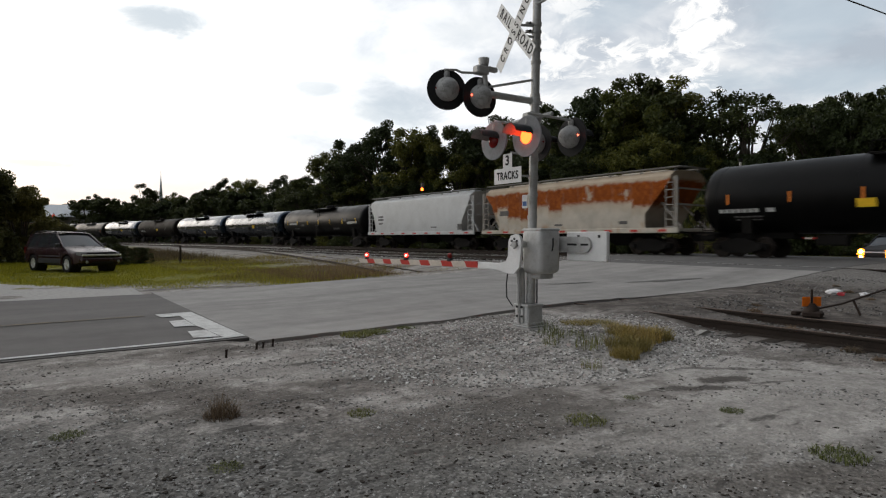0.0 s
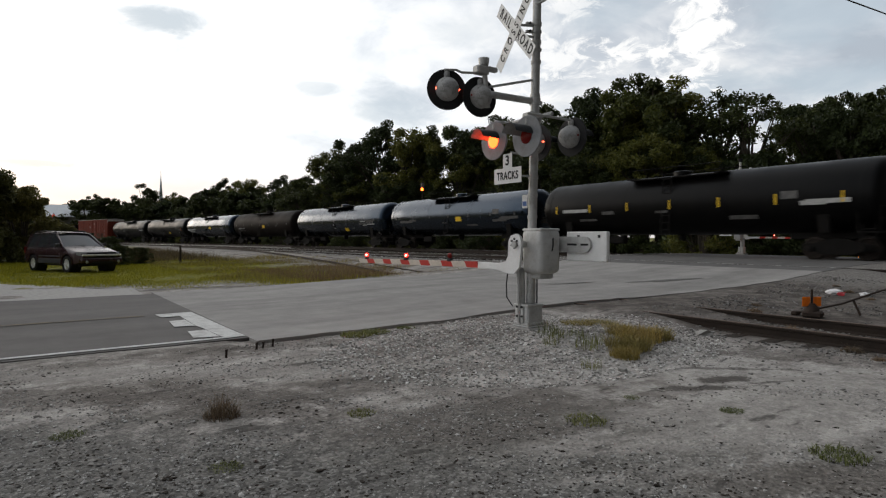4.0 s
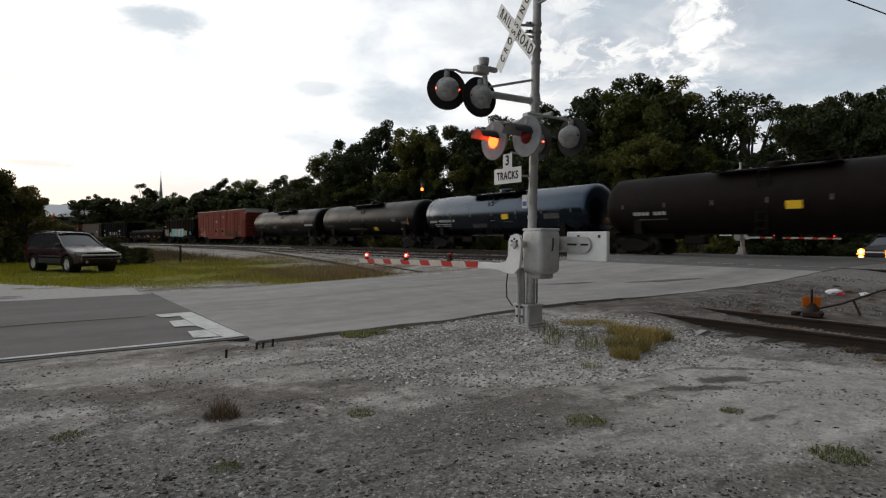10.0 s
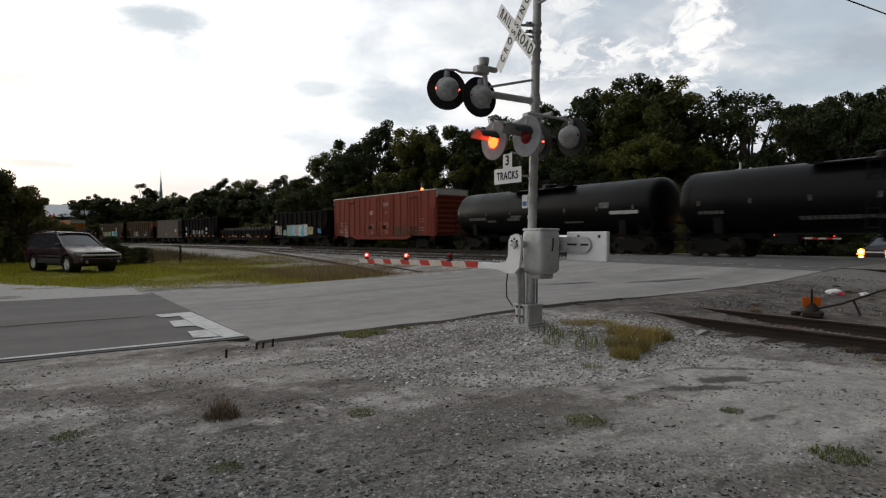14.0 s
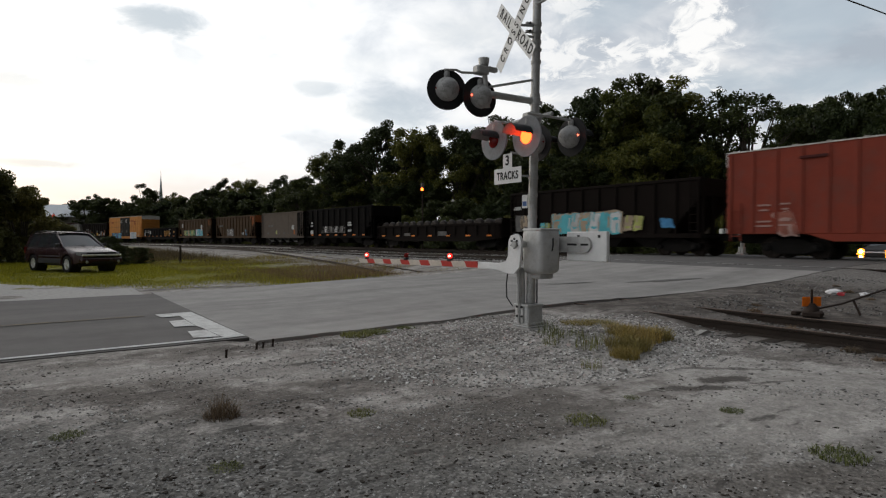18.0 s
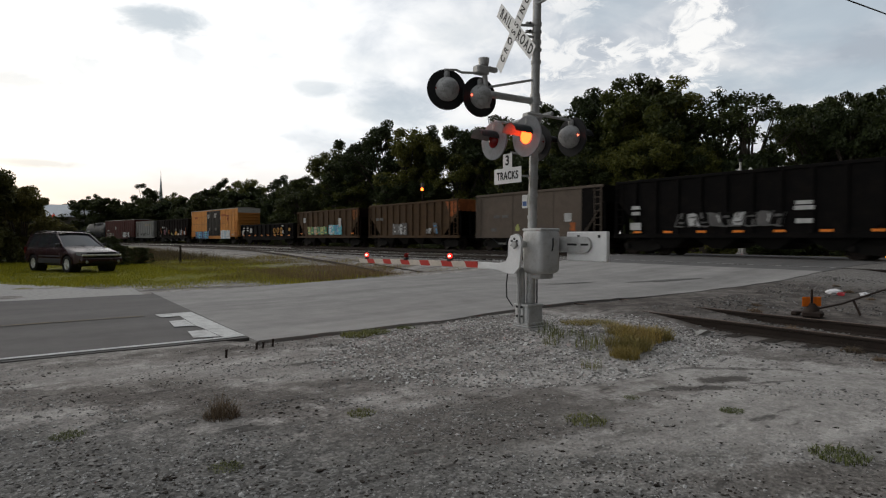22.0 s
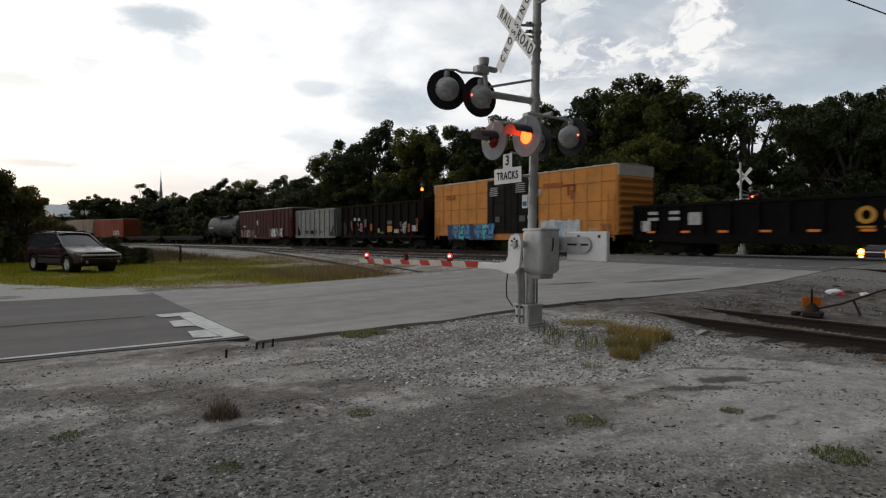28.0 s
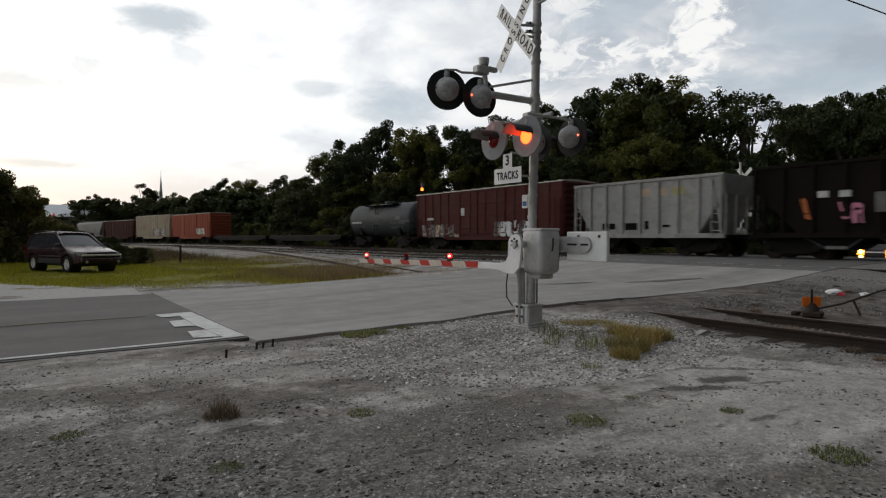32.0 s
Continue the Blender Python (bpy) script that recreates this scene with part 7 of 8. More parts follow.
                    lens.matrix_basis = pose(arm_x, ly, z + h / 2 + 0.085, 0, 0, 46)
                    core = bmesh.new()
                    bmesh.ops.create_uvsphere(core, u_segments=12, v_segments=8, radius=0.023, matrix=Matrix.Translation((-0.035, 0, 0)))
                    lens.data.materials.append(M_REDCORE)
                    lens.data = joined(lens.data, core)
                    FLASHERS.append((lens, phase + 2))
                else:
                    part("lens_back", bm, mat, lens, "dull lens side")
    # counterweight on the other side of the housing
    for x in (0.36,):
        bm = bmesh.new()
        pts = [(-0.10, 1.18), (-0.10, 1.42)] + [(-0.76 + 0.115 * math.cos(a), 1.30 + 0.115 * math.sin(a)) for a in [radians(90 + 20 * i) for i in range(10)]]
        prism(bm, pts, "x", x - 0.02, x + 0.02)
        arm_c = part("counterweight_arm", bm, M_SIGALV, root)
        for y0, y1 in ((-0.84, -0.70), (-0.62, -0.44)):
            bm = bmesh.new()
            bx(bm, x - 0.026, x + 0.026, y0, y1, 1.285, 1.315)
            part("adjusting_slot", bm, M_SIGDARK, arm_c)
    bm = bmesh.new()
    bx(bm, 0.385, 0.46, -1.13, -0.38, 1.06, 1.49, 0.012)
    cw = part("counterweight", bm, M_SIGWHITE, root, "white steel counterweight plate")
    for y in (-1.0, -0.62):
        bm = bmesh.new()
        bx(bm, 0.375, 0.386, y - 0.02, y + 0.02, 1.40, 1.44)
        part("bolt_hole", bm, M_SIGDARK, cw)
    # flashers
    z = 2.93
    bm = bmesh.new()
    tube(bm, [(*mx(z + 0.29)[:1], -0.42, z + 0.29), (*mx(z + 0.29)[:1], 0.42, z + 0.29)], 0.028, 10)
    bx(bm, -0.11, 0.14, -0.12, 0.08, z + 0.20, z + 0.36, 0.02)
    part("crossarm", bm, M_SIGALV, root)
    lamp_head(root, (-0.42, 0.36, z - 0.05), 0, 0, "grey background of a flashing lamp", M_DISC)
    lamp_head(root, (-0.42, -0.36, z - 0.08), 0, 1, "grey background of a flashing lamp", M_DISC)
    lamp_head(root, (0.52, 0.36, z), 180, 0, "black background of a flashing lamp")
    lamp_head(root, (0.52, -0.36, z), 180, 1, "black background of a flashing lamp")
    for y in (-0.36, 0.36):
        bm = bmesh.new()
        tube(bm, [(-0.40, y, z + 0.25), (0.50, y, z + 0.25)], 0.02, 8)
        part("lamp_bracket", bm, M_SIGALV, root)
    # side pair on its own bracket
    z = 3.48
    bm = bmesh.new()
    tube(bm, [(*mx(z - 0.02), z - 0.02), (-0.80, 0.06, z + 0.0)], 0.050, 14)
    lathe(bm, (*mx(z - 0.07), z - 0.07), (0, 0, 1), [(0, 0.07), (0, 0.085), (0.10, 0.085), (0.10, 0.07)], 16)
    bx(bm, 0.06, 0.17, -0.09, -0.03, z - 0.05, z + 0.0, 0.01)
    tube(bm, [(*mx(z + 0.31), z + 0.31), (-0.78, 0.06, z + 0.10)], 0.019, 8)
    tube(bm, [(-0.80, 0.06, z - 0.2), (-0.86, 0.07, z + 0.42)], 0.04, 12)
    bx(bm, -1.02, -0.80, 0.0, 0.14, z + 0.26, z + 0.38, 0.02)
    bx(bm, -0.80, -0.62, 0.03, 0.11, z + 0.33, z + 0.40, 0.015)
    lathe(bm, (-0.86, 0.07, z + 0.40), (0, 0, 1), [(0, 0.07), (0.1, 0.08), (0.12, 0)], 14)
    tube(bm, [(-0.95, 0.08, z + 0.28), (-1.18, 0.17, z + 0.27), (-1.26, 0.2, z + 0.30), (-1.42, 0.26, z + 0.29)], 0.018, 8)
    tube(bm, [(-0.84, 0.07, z + 0.24), (-0.94, 0.10, z + 0.12), (-0.92, 0.12, z + 0.0)], 0.012, 6)
    part("side_bracket", bm, M_SIGALV, root)
    lamp_head(root, (-0.90, 0.12, z - 0.05), 264, 1, "black background of a side flashing lamp", None, 0.98)
    lamp_head(root, (-1.37, 0.28, z + 0.02), 250, 0, "black background of a side flashing lamp", None, 0.98)
    # crossbuck
    z = 4.43
    cx = -0.40
    buck = bmesh.new()
    tube(buck, [(0.05, -0.08, z - 0.02), (cx + 0.03, 0, z)], 0.02, 8)
    tube(buck, [(0.05, -0.08, z + 0.16), (cx + 0.03, 0, z + 0.12)], 0.02, 8)
    part("crossbuck_bracket", buck, M_SIGALV, root)
    for k, (ang, word_a, word_b) in enumerate(((45, "", ""), (-45, "RAIL", "ROAD"))):
        bm = bmesh.new()
        bx(bm, -0.645, 0.645, -0.103, 0.103, -0.0015, 0.0015)
        blade = part("crossbuck_blade", bm, M_SIGWHITE, root, "white crossbuck blade with black letters", smooth=0)
        blade.matrix_basis = Matrix.Translation((cx - 0.010 * (1 - k), -0.09, z)) @ Matrix.Rotation(radians(-10), 4, "Z") @ FACE @ Matrix.Rotation(radians(ang), 4, "Z")
        if k == 0:      # the word runs through the crossing
            share("lettering", letters("CROSSING", 0.180, "lettering", 0.72, 1.86, 0.003), blade, Matrix.Translation((0, 0, 0.004)))
            continue
        for off, w in ((-0.36, word_a), (0.355, word_b)):
            share("lettering", letters(w, 0.195, "lettering", 0.76, 1.42, 0.003), blade, Matrix.Translation((off, 0, 0.004)))
    for dz in (-0.20, 0.07, 0.19):      # clamps and bolts of the crossbuck bracket
        cxm, cym = mx(z)
        bm = lathe(bmesh.new(), (cxm, cym, z + dz - 0.02), (0, 0, 1), [(0, 0.06), (0, 0.078), (0.04, 0.078), (0.04, 0.06)], 16)
        bx(bm, cxm - 0.16, cxm - 0.06, cym + 0.03, cym + 0.075, z + dz - 0.018, z + dz + 0.018, 0.006)
        clamp = part("clamp", bm, M_SIGALV, root)
        part("clamp_bolt", tube(bmesh.new(), [(cxm - 0.12, cym - 0.01, z + dz), (cxm - 0.12, cym + 0.12, z + dz)], 0.014, 6), M_SIGDARK, clamp)
    # 3 TRACKS plate
    bm = bmesh.new()
    prism(bm, [(-0.30, 0.0), (0.30, 0.0), (0.30, 0.23), (0.10, 0.23), (0.10, 0.44), (-0.10, 0.44), (-0.10, 0.23), (-0.30, 0.23)], "x", cx - 0.003, cx + 0.003)
    plate = part("tracks_plate", bm, M_SIGWHITE, root, "white plate reading 3 tracks", smooth=0)
    plate.matrix_basis = pose(0, 0.07, 2.21)
    share("lettering", letters("TRACKS", 0.162, "lettering", 0.74, 1.1, 0.004), plate, Matrix.Translation((cx - 0.006, 0, 0.11)) @ FACE)
    share("lettering", letters("3", 0.20, "lettering", 0.9, 1.0, 0.005), plate, Matrix.Translation((cx - 0.006, 0, 0.335)) @ FACE)
    bm = bmesh.new()
    tube(bm, [(0.03, -0.03, 2.33), (cx, 0, 2.33)], 0.016, 8)
    tube(bm, [(0.03, -0.03, 2.66), (cx, 0, 2.66)], 0.016, 8)
    part("plate_bracket", bm, M_SIGALV, root)
    # small notice on the mast
    bm = bmesh.new()
    bx(bm, -0.10, -0.09, -0.04, 0.075, 1.85, 2.05)
    tag = part("notice_plate", bm, M_SIGWHITE, root, "small white notice on the mast")
    bm = bmesh.new()
    bx(bm, -0.104, -0.10, -0.025, 0.06, 1.88, 1.95)
    part("notice_panel", bm, surf("blue_notice_print", (0.08, 0.14, 0.32), 0.1, 5, 0.5, bump=0), tag)
    # bell on top
    bm = bmesh.new()
    lathe(bm, (0.07, -0.09, 5.4), (0, 0, 1), [(0, 0.05), (0.1, 0.12), (0.2, 0.13), (0.22, 0)], 18)
    part("bell", bm, M_SIGDARK, root)
    bm = bmesh.new()
    tube(bm, [(0.0, -0.08, 4.88), (0.12, -0.36, 4.99)], 0.022, 8)
    part("step_bar", bm, M_SIGALV, root)
    return root


SIGNAL_NEAR = crossing_signal(pose(6.19, 6.42, 0.10), "grey crossing signal with crossbuck, red flashers and lowered gate")
SIGNAL_FAR = copy_thing(SIGNAL_NEAR, pose(34.1, 17.6, 0.55, 0, 0, 180))
tagged(SIGNAL_FAR, "crossing signal beyond the train with lit red flashers")
for ob in SIGNAL_FAR.children:
    if ob.name.startswith("crossbuck"):      # this one carries its crossbuck higher
        ob.location.z += 0.15


def pair_up(a, b):
    """The drums of the copy, matched to the first signal's."""
    return dict(zip((a, *a.children_recursive), (b, *b.children_recursive)))


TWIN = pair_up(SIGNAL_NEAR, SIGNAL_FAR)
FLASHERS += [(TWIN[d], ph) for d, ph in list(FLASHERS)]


# ---- parked car ----
M_ALLOY = surf("silver_alloy_paint", (0.82, 0.82, 0.82), 0.1, 5, 0.35, 0.0, bump=0, spec=0.5)


def wheel_parts(root, places, r=0.37, w=0.25):
    bm = lathe(bmesh.new(), (0, 0, 0), (1, 0, 0), [(-w / 2, 0.24), (-w / 2, r - 0.04), (-w / 2 + 0.04, r), (w / 2 - 0.04, r), (w / 2, r - 0.04), (w / 2, 0.24)], 28)
    tyre = finish(bm, "tyre", M_TYRE)
    bm = lathe(bmesh.new(), (0, 0, 0), (1, 0, 0), [(-0.06, 0.25), (-0.1, 0.24), (-0.04, 0.2), (-0.03, 0.08), (-0.07, 0.06), (-0.07, 0)], 28)
    for k in range(5):
        a = 2 * math.pi * k / 5
        c, s = math.cos(a), math.sin(a)
        tube(bm, [(-0.075, 0.05 * c, 0.05 * s), (-0.085, 0.235 * c, 0.235 * s)], 0.035, 6)
    rim = finish(bm, "rim", M_ALLOY)
    for x, y in places:
        wob = new("wheel", tyre)
        wob.parent = root
        wob.matrix_basis = pose(x, y, r, 0, 0, 0 if x < 0 else 180)
        share("rim", rim, wob)


def suv(m, label, lights=False, name="parked_car", paint=None):
    """A tall estate car, 4.9 m long: local -y is its front, x its width."""
    paint = paint or M_CARPAINT
    root = thing(name, m, label, "car")
    axles = (-1.46, 1.44)

    def half_width(y):
        return 0.935 - 0.16 * smooth01(-y, 1.75, 2.46) ** 1.5 - 0.09 * smooth01(y, 1.9, 2.42)

    def crest(y):      # bonnet, then the waistline
        return 0.84 + 0.07 * smooth01(y, -2.44, -2.28) + 0.20 * smooth01(y, -2.35, -0.9) - 0.01 * smooth01(y, 1.8, 2.4)

    def hem(y):
        z = 0.36 + 0.06 * smooth01(abs(y), 1.9, 2.4)
        for c in axles:
            d = abs(y - c)
            if d < 0.45:
                z = max(z, 0.37 + math.sqrt(0.45 ** 2 - d * d))
        return z
    ys = sorted({round(v, 3) for v in [*np.linspace(-2.44, 2.42, 30)] + [c + 0.449 * math.cos(math.pi * i / 10) for c in axles for i in range(11)]})
    bm = bmesh.new()
    rows = []
    for y in ys:
        w, zt, zb = half_width(y), crest(y), hem(y)
        sec = [(w - 0.03, zb), (w, zb + 0.03), (w + 0.004, max(zb + 0.05, 0.66)), (w, max(zb + 0.06, 0.84)), (w - 0.025, zt - 0.10), (w - 0.07, zt - 0.03), (w * 0.72, zt + 0.012), (w * 0.35, zt + 0.03)]
        ring_pts = [(-x, z) for x, z in sec] + [(0, zt + 0.034)] + [(x, z) for x, z in sec[::-1]]
        rows.append([bm.verts.new((x, y, z)) for x, z in ring_pts])
    for a, b in zip(rows, rows[1:]):
        for i in range(len(a) - 1):
            bm.faces.new((a[i], a[i + 1], b[i + 1], b[i]))
    bm.faces.new(rows[0]); bm.faces.new(rows[-1][::-1])
    part("body", bm, paint, root, smooth=38)
    part("underbody", box(-0.72, 0.72, -2.1, 2.2, 0.28, 0.52, 0.03), M_SIGDARK, root)
    # glass, roof and pillars of the cabin; the flanks lean in
    lo, hi = (0.875, -1.10, 2.36, 1.09), (0.70, -0.20, 2.06, 1.67)

    def flank(y, z, out=0.0):
        k = (z - lo[3]) / (hi[3] - lo[3])
        return lo[0] + (hi[0] - lo[0]) * k + out, y, z
    bm = bmesh.new()
    rows = []
    for k in (0.0, 0.5, 1.0):
        w = lo[0] + (hi[0] - lo[0]) * k
        y0, y1, z = lo[1] + (hi[1] - lo[1]) * k, lo[2] + (hi[2] - lo[2]) * k, lo[3] + (hi[3] - lo[3]) * k
        rows.append([bm.verts.new(p) for p in ((-w, y0 + 0.10, z), (-w * 0.6, y0 + 0.02, z), (0, y0, z), (w * 0.6, y0 + 0.02, z), (w, y0 + 0.10, z), (w, y1 - 0.05, z), (0, y1, z), (-w, y1 - 0.05, z))])
    for a, b in zip(rows, rows[1:]):
        for i in range(8):
            bm.faces.new((a[i], a[(i + 1) % 8], b[(i + 1) % 8], b[i]))
    bm.faces.new(rows[-1])
    part("glasshouse", bm, M_CARGLASS, root, "dark tinted glass of the cabin", smooth=30)
    bm = bmesh.new()
    rows = []
    for y, drop, w in ((-0.24, 0.05, 0.68), (-0.10, 0.0, 0.71), (0.9, -0.03, 0.73), (1.85, -0.01, 0.72), (2.10, 0.04, 0.69), (2.22, 0.09, 0.66)):
        rows.append([bm.verts.new((x * w, y, z - drop)) for x, z in ((-1, 1.66), (-0.97, 1.71), (-0.82, 1.745), (-0.4, 1.765), (0, 1.77), (0.4, 1.765), (0.82, 1.745), (0.97, 1.71), (1, 1.66))])
    for a, b in zip(rows, rows[1:]):
        for i in range(8):
            bm.faces.new((a[i], a[i + 1], b[i + 1], b[i]))
    bmesh.ops.solidify(bm, geom=bm.faces[:], thickness=0.03)
    part("roof", bm, paint, root, smooth=40)
    for sx in (-1, 1):
        for y0, y1, t0, t1 in ((-1.06, -0.95, -0.22, -0.10), (0.20, 0.30, 0.24, 0.33), (1.22, 1.36, 1.18, 1.30), (2.12, 2.36, 1.88, 2.08)):
            bm = bmesh.new()
            quad = [flank(y0, lo[3], 0.008), flank(y1, lo[3], 0.008), flank(t1, hi[3], 0.010), flank(t0, hi[3], 0.010)]
            vs = [bm.verts.new((sx * x, y, z)) for x, y, z in quad] + [bm.verts.new((sx * (x - 0.05), y, z)) for x, y, z in quad]
            for f in ((0, 1, 2, 3), (4, 7, 6, 5), (0, 4, 5, 1), (1, 5, 6, 2), (2, 6, 7, 3), (3, 7, 4, 0)):
                bm.faces.new([vs[i] for i in f])
            part("pillar", bm, paint, root)
        bm = bmesh.new()
        tube(bm, [(sx * 0.62, 0.0, 1.74), (sx * 0.62, 0.15, 1.81), (sx * 0.62, 1.75, 1.81), (sx * 0.62, 1.95, 1.72)], 0.020, 6)
        for y in (0.15, 0.95, 1.75):
            tube(bm, [(sx * 0.62, y, 1.74), (sx * 0.62, y, 1.81)], 0.02, 6)
        part("roof_rail", bm, M_CLADDING, root)
        bm = bmesh.new()
        bx(bm, min(sx * 0.90, sx * 1.08), max(sx * 0.90, sx * 1.08), -0.86, -0.72, 1.10, 1.26, 0.04, 2)
        part("door_mirror", bm, M_CLADDING, root)
        for y in (0.0, 1.02):
            part("door_handle", box(sx * 0.94 - 0.016, sx * 0.94 + 0.016, y, y + 0.19, 0.955, 0.985, 0.006), paint, root)
        for y in (-0.92, 0.26, 1.28):
            part("door_gap", box(sx * 0.934 - 0.006, sx * 0.934 + 0.006, y - 0.006, y + 0.006, 0.45, 1.0), M_SIGDARK, root)
        part("side_cladding", box(sx * 0.935 - 0.022, sx * 0.935 + 0.022, -0.98, 0.98, 0.385, 0.60, 0.015), M_CLADDING, root)
        part("side_moulding", box(sx * 0.945 - 0.012, sx * 0.945 + 0.012, -0.95, 0.95, 0.68, 0.73, 0.006), M_CLADDING, root)
        for yc in axles:
            bm = bmesh.new()
            pr = [(yc + 0.50 * math.cos(a), 0.37 + 0.50 * math.sin(a)) for a in [math.pi * i / 14 for i in range(15)]]
            pr += [(yc + 0.44 * math.cos(a), 0.37 + 0.44 * math.sin(a)) for a in [math.pi * (14 - i) / 14 for i in range(15)]]
            prism(bm, pr, "x", *sorted((sx * 0.88, sx * 0.955)))
            part("wheel_arch", bm, paint, root)
            bm = lathe(bmesh.new(), (sx * 0.55, yc, 0.40), (sx, 0, 0), [(0, 0), (0, 0.46), (0.36, 0.46)], 24)
            part("wheel_well", bm, M_SIGDARK, root)
        # wrapped lamp, its chrome seen through the lens
        bm = bmesh.new()
        out = [(0.44, -2.475, 0.735), (0.80, -2.37, 0.735), (0.885, -2.14, 0.77), (0.885, -2.08, 0.885), (0.80, -2.33, 0.895), (0.44, -2.455, 0.885)]
        vs = [bm.verts.new((sx * x, y, z)) for x, y, z in out] + [bm.verts.new((sx * x * 0.95, y + 0.12, z)) for x, y, z in out]
        bm.faces.new(vs[:6]); bm.faces.new(vs[6:][::-1])
        for i in range(6):
            bm.faces.new((vs[i], vs[i + 6], vs[(i + 1) % 6 + 6], vs[(i + 1) % 6]))
        lamp = part("headlight", bm, M_LAMPGLASS, root, "clear wrapped headlight")
        if lights:
            bm = lathe(bmesh.new(), (sx * 0.68, -2.46, 0.80), (0, -1, 0), [(0, 0.0), (0, 0.115), (0.05, 0.09), (0.07, 0)], 16)
            part("lit_bulb", bm, M_HEADLAMP, lamp, "lit headlight")
            # glowing rings added round both lamps to imitate their orange halo
            bm = lathe(bmesh.new(), (sx * 0.68, -2.475, 0.79), (0, -1, 0), [(0, 0.10), (0, 0.19), (0.03, 0.18), (0.03, 0.10)], 20)
            part("lamp_bowl", bm, M_GLARE, lamp, "glowing amber ring added as glare round the headlight")
            bm = lathe(bmesh.new(), (sx * 0.66, -2.545, 0.48), (0, -1, 0), [(0, 0.09), (0, 0.15), (0.02, 0.14), (0.02, 0.09)], 20)
            part("fog_lamp_rim", bm, M_GLARE, root, "glowing amber ring added as glare round the fog lamp")
        bm = lathe(bmesh.new(), (sx * 0.66, -2.535, 0.48), (0, -1, 0), [(0, 0.0), (0, 0.10 if lights else 0.065), (0.03, 0.08 if lights else 0.05), (0.04, 0)], 16)
        part("fog_lamp", bm, M_HEADLAMP if lights else M_LAMPGLASS, root, "lit fog lamp" if lights else "")
        if lights:
            # glowing bar added for the glare between headlight and fog lamp
            part("marker_lamp", box(sx * 0.70 - 0.20, sx * 0.70 + 0.20, -2.53, -2.30, 0.62, 0.69, 0.02), M_GLARE, root, "glowing amber bar added as glare between the lamps")
        part("tail_lamp", box(sx * 0.80 - 0.07, sx * 0.80 + 0.07, 2.33, 2.44, 0.80, 1.10, 0.02), M_LENSOFF, root)
    for y in (0.35, 1.55):
        part("roof_bar", tube(bmesh.new(), [(-0.62, y, 1.80), (0.62, y, 1.80)], 0.016, 6), M_CLADDING, root)
    grille = part("grille", box(-0.60, 0.60, -2.475, -2.38, 0.62, 0.885, 0.02), M_SIGDARK, root)
    part("chrome_bar", box(-0.82, 0.82, -2.51, -2.42, 0.725, 0.80, 0.02, 2), M_ALLOY, grille, "chrome bar across the grille")
    part("bumper", box(-0.86, 0.86, -2.54, -2.25, 0.42, 0.64, 0.06, 3), paint, root)
    part("air_intake", box(-0.48, 0.48, -2.54, -2.50, 0.40, 0.52, 0.015), M_SIGDARK, root)
    part("rear_bumper", box(-0.86, 0.86, 2.28, 2.48, 0.46, 0.72, 0.05, 2), M_CLADDING, root)
    for sx in (-0.35, 0.35):
        part("wiper", tube(bmesh.new(), [(sx, -1.07, 1.13), (sx + 0.42, -0.98, 1.20)], 0.010, 5), M_SIGDARK, root)
    wheel_parts(root, [(sx * 0.83, y) for sx in (-1, 1) for y in axles])
    return root


suv(pose(1.46, 31.0, land(1.46, 31.0), 0, 0, 23.5), "dark maroon sport utility car with chrome grille bar, parked on grass")
suv(pose(41.6, 12.6, road_z(41.0) - 0.03, 0, 0, -90), "waiting car with glowing headlights beyond the train", True, "waiting_car", M_SIGDARK)


# ---- signals and buildings far off ----
def lamp_post(name, x, y, zs, color, label, h, size=0.16):
    root = thing(name, pose(x, y, land(x, y)), label, "railway signal")
    bm = bmesh.new()
    tube(bm, [(0, 0, -0.2), (0, 0, h)], 0.07, 10)
    part("post", bm, M_DERAIL, root)
    for z in zs:
        bm = bmesh.new()
        lathe(bm, (-0.1, -0.08, z), (-0.6, -0.8, 0), [(-0.2, 0), (-0.2, size * 1.2), (0.0, size * 1.3), (0.0, 0)], 18)
        head = part("signal_head", bm, M_SIGDARK, root)
        bm = bmesh.new()
        lathe(bm, (-0.1, -0.08, z), (-0.6, -0.8, 0), [(0.0, 0), (0.0, size), (0.03, size * 0.8), (0.05, 0)], 18)
        part("signal_lens", bm, color, head, "lit lens")
    bm = bmesh.new()
    bx(bm, -0.15, 0.15, -0.12, 0.12, h - 0.6, h - 0.1, 0.03)
    part("signal_box", bm, M_DULLGREY, root)
    return root


lamp_post("signal_post", 31.8, 48.3, (6.15,), M_AMBER, "tall railway signal post with one lit amber lamp", 6.9, 0.15)
lamp_post("far_signal", 4.6, 179.0, (6.9, 5.1), M_SIGRED, "distant signal mast with two lit red lamps", 7.6, 0.3)


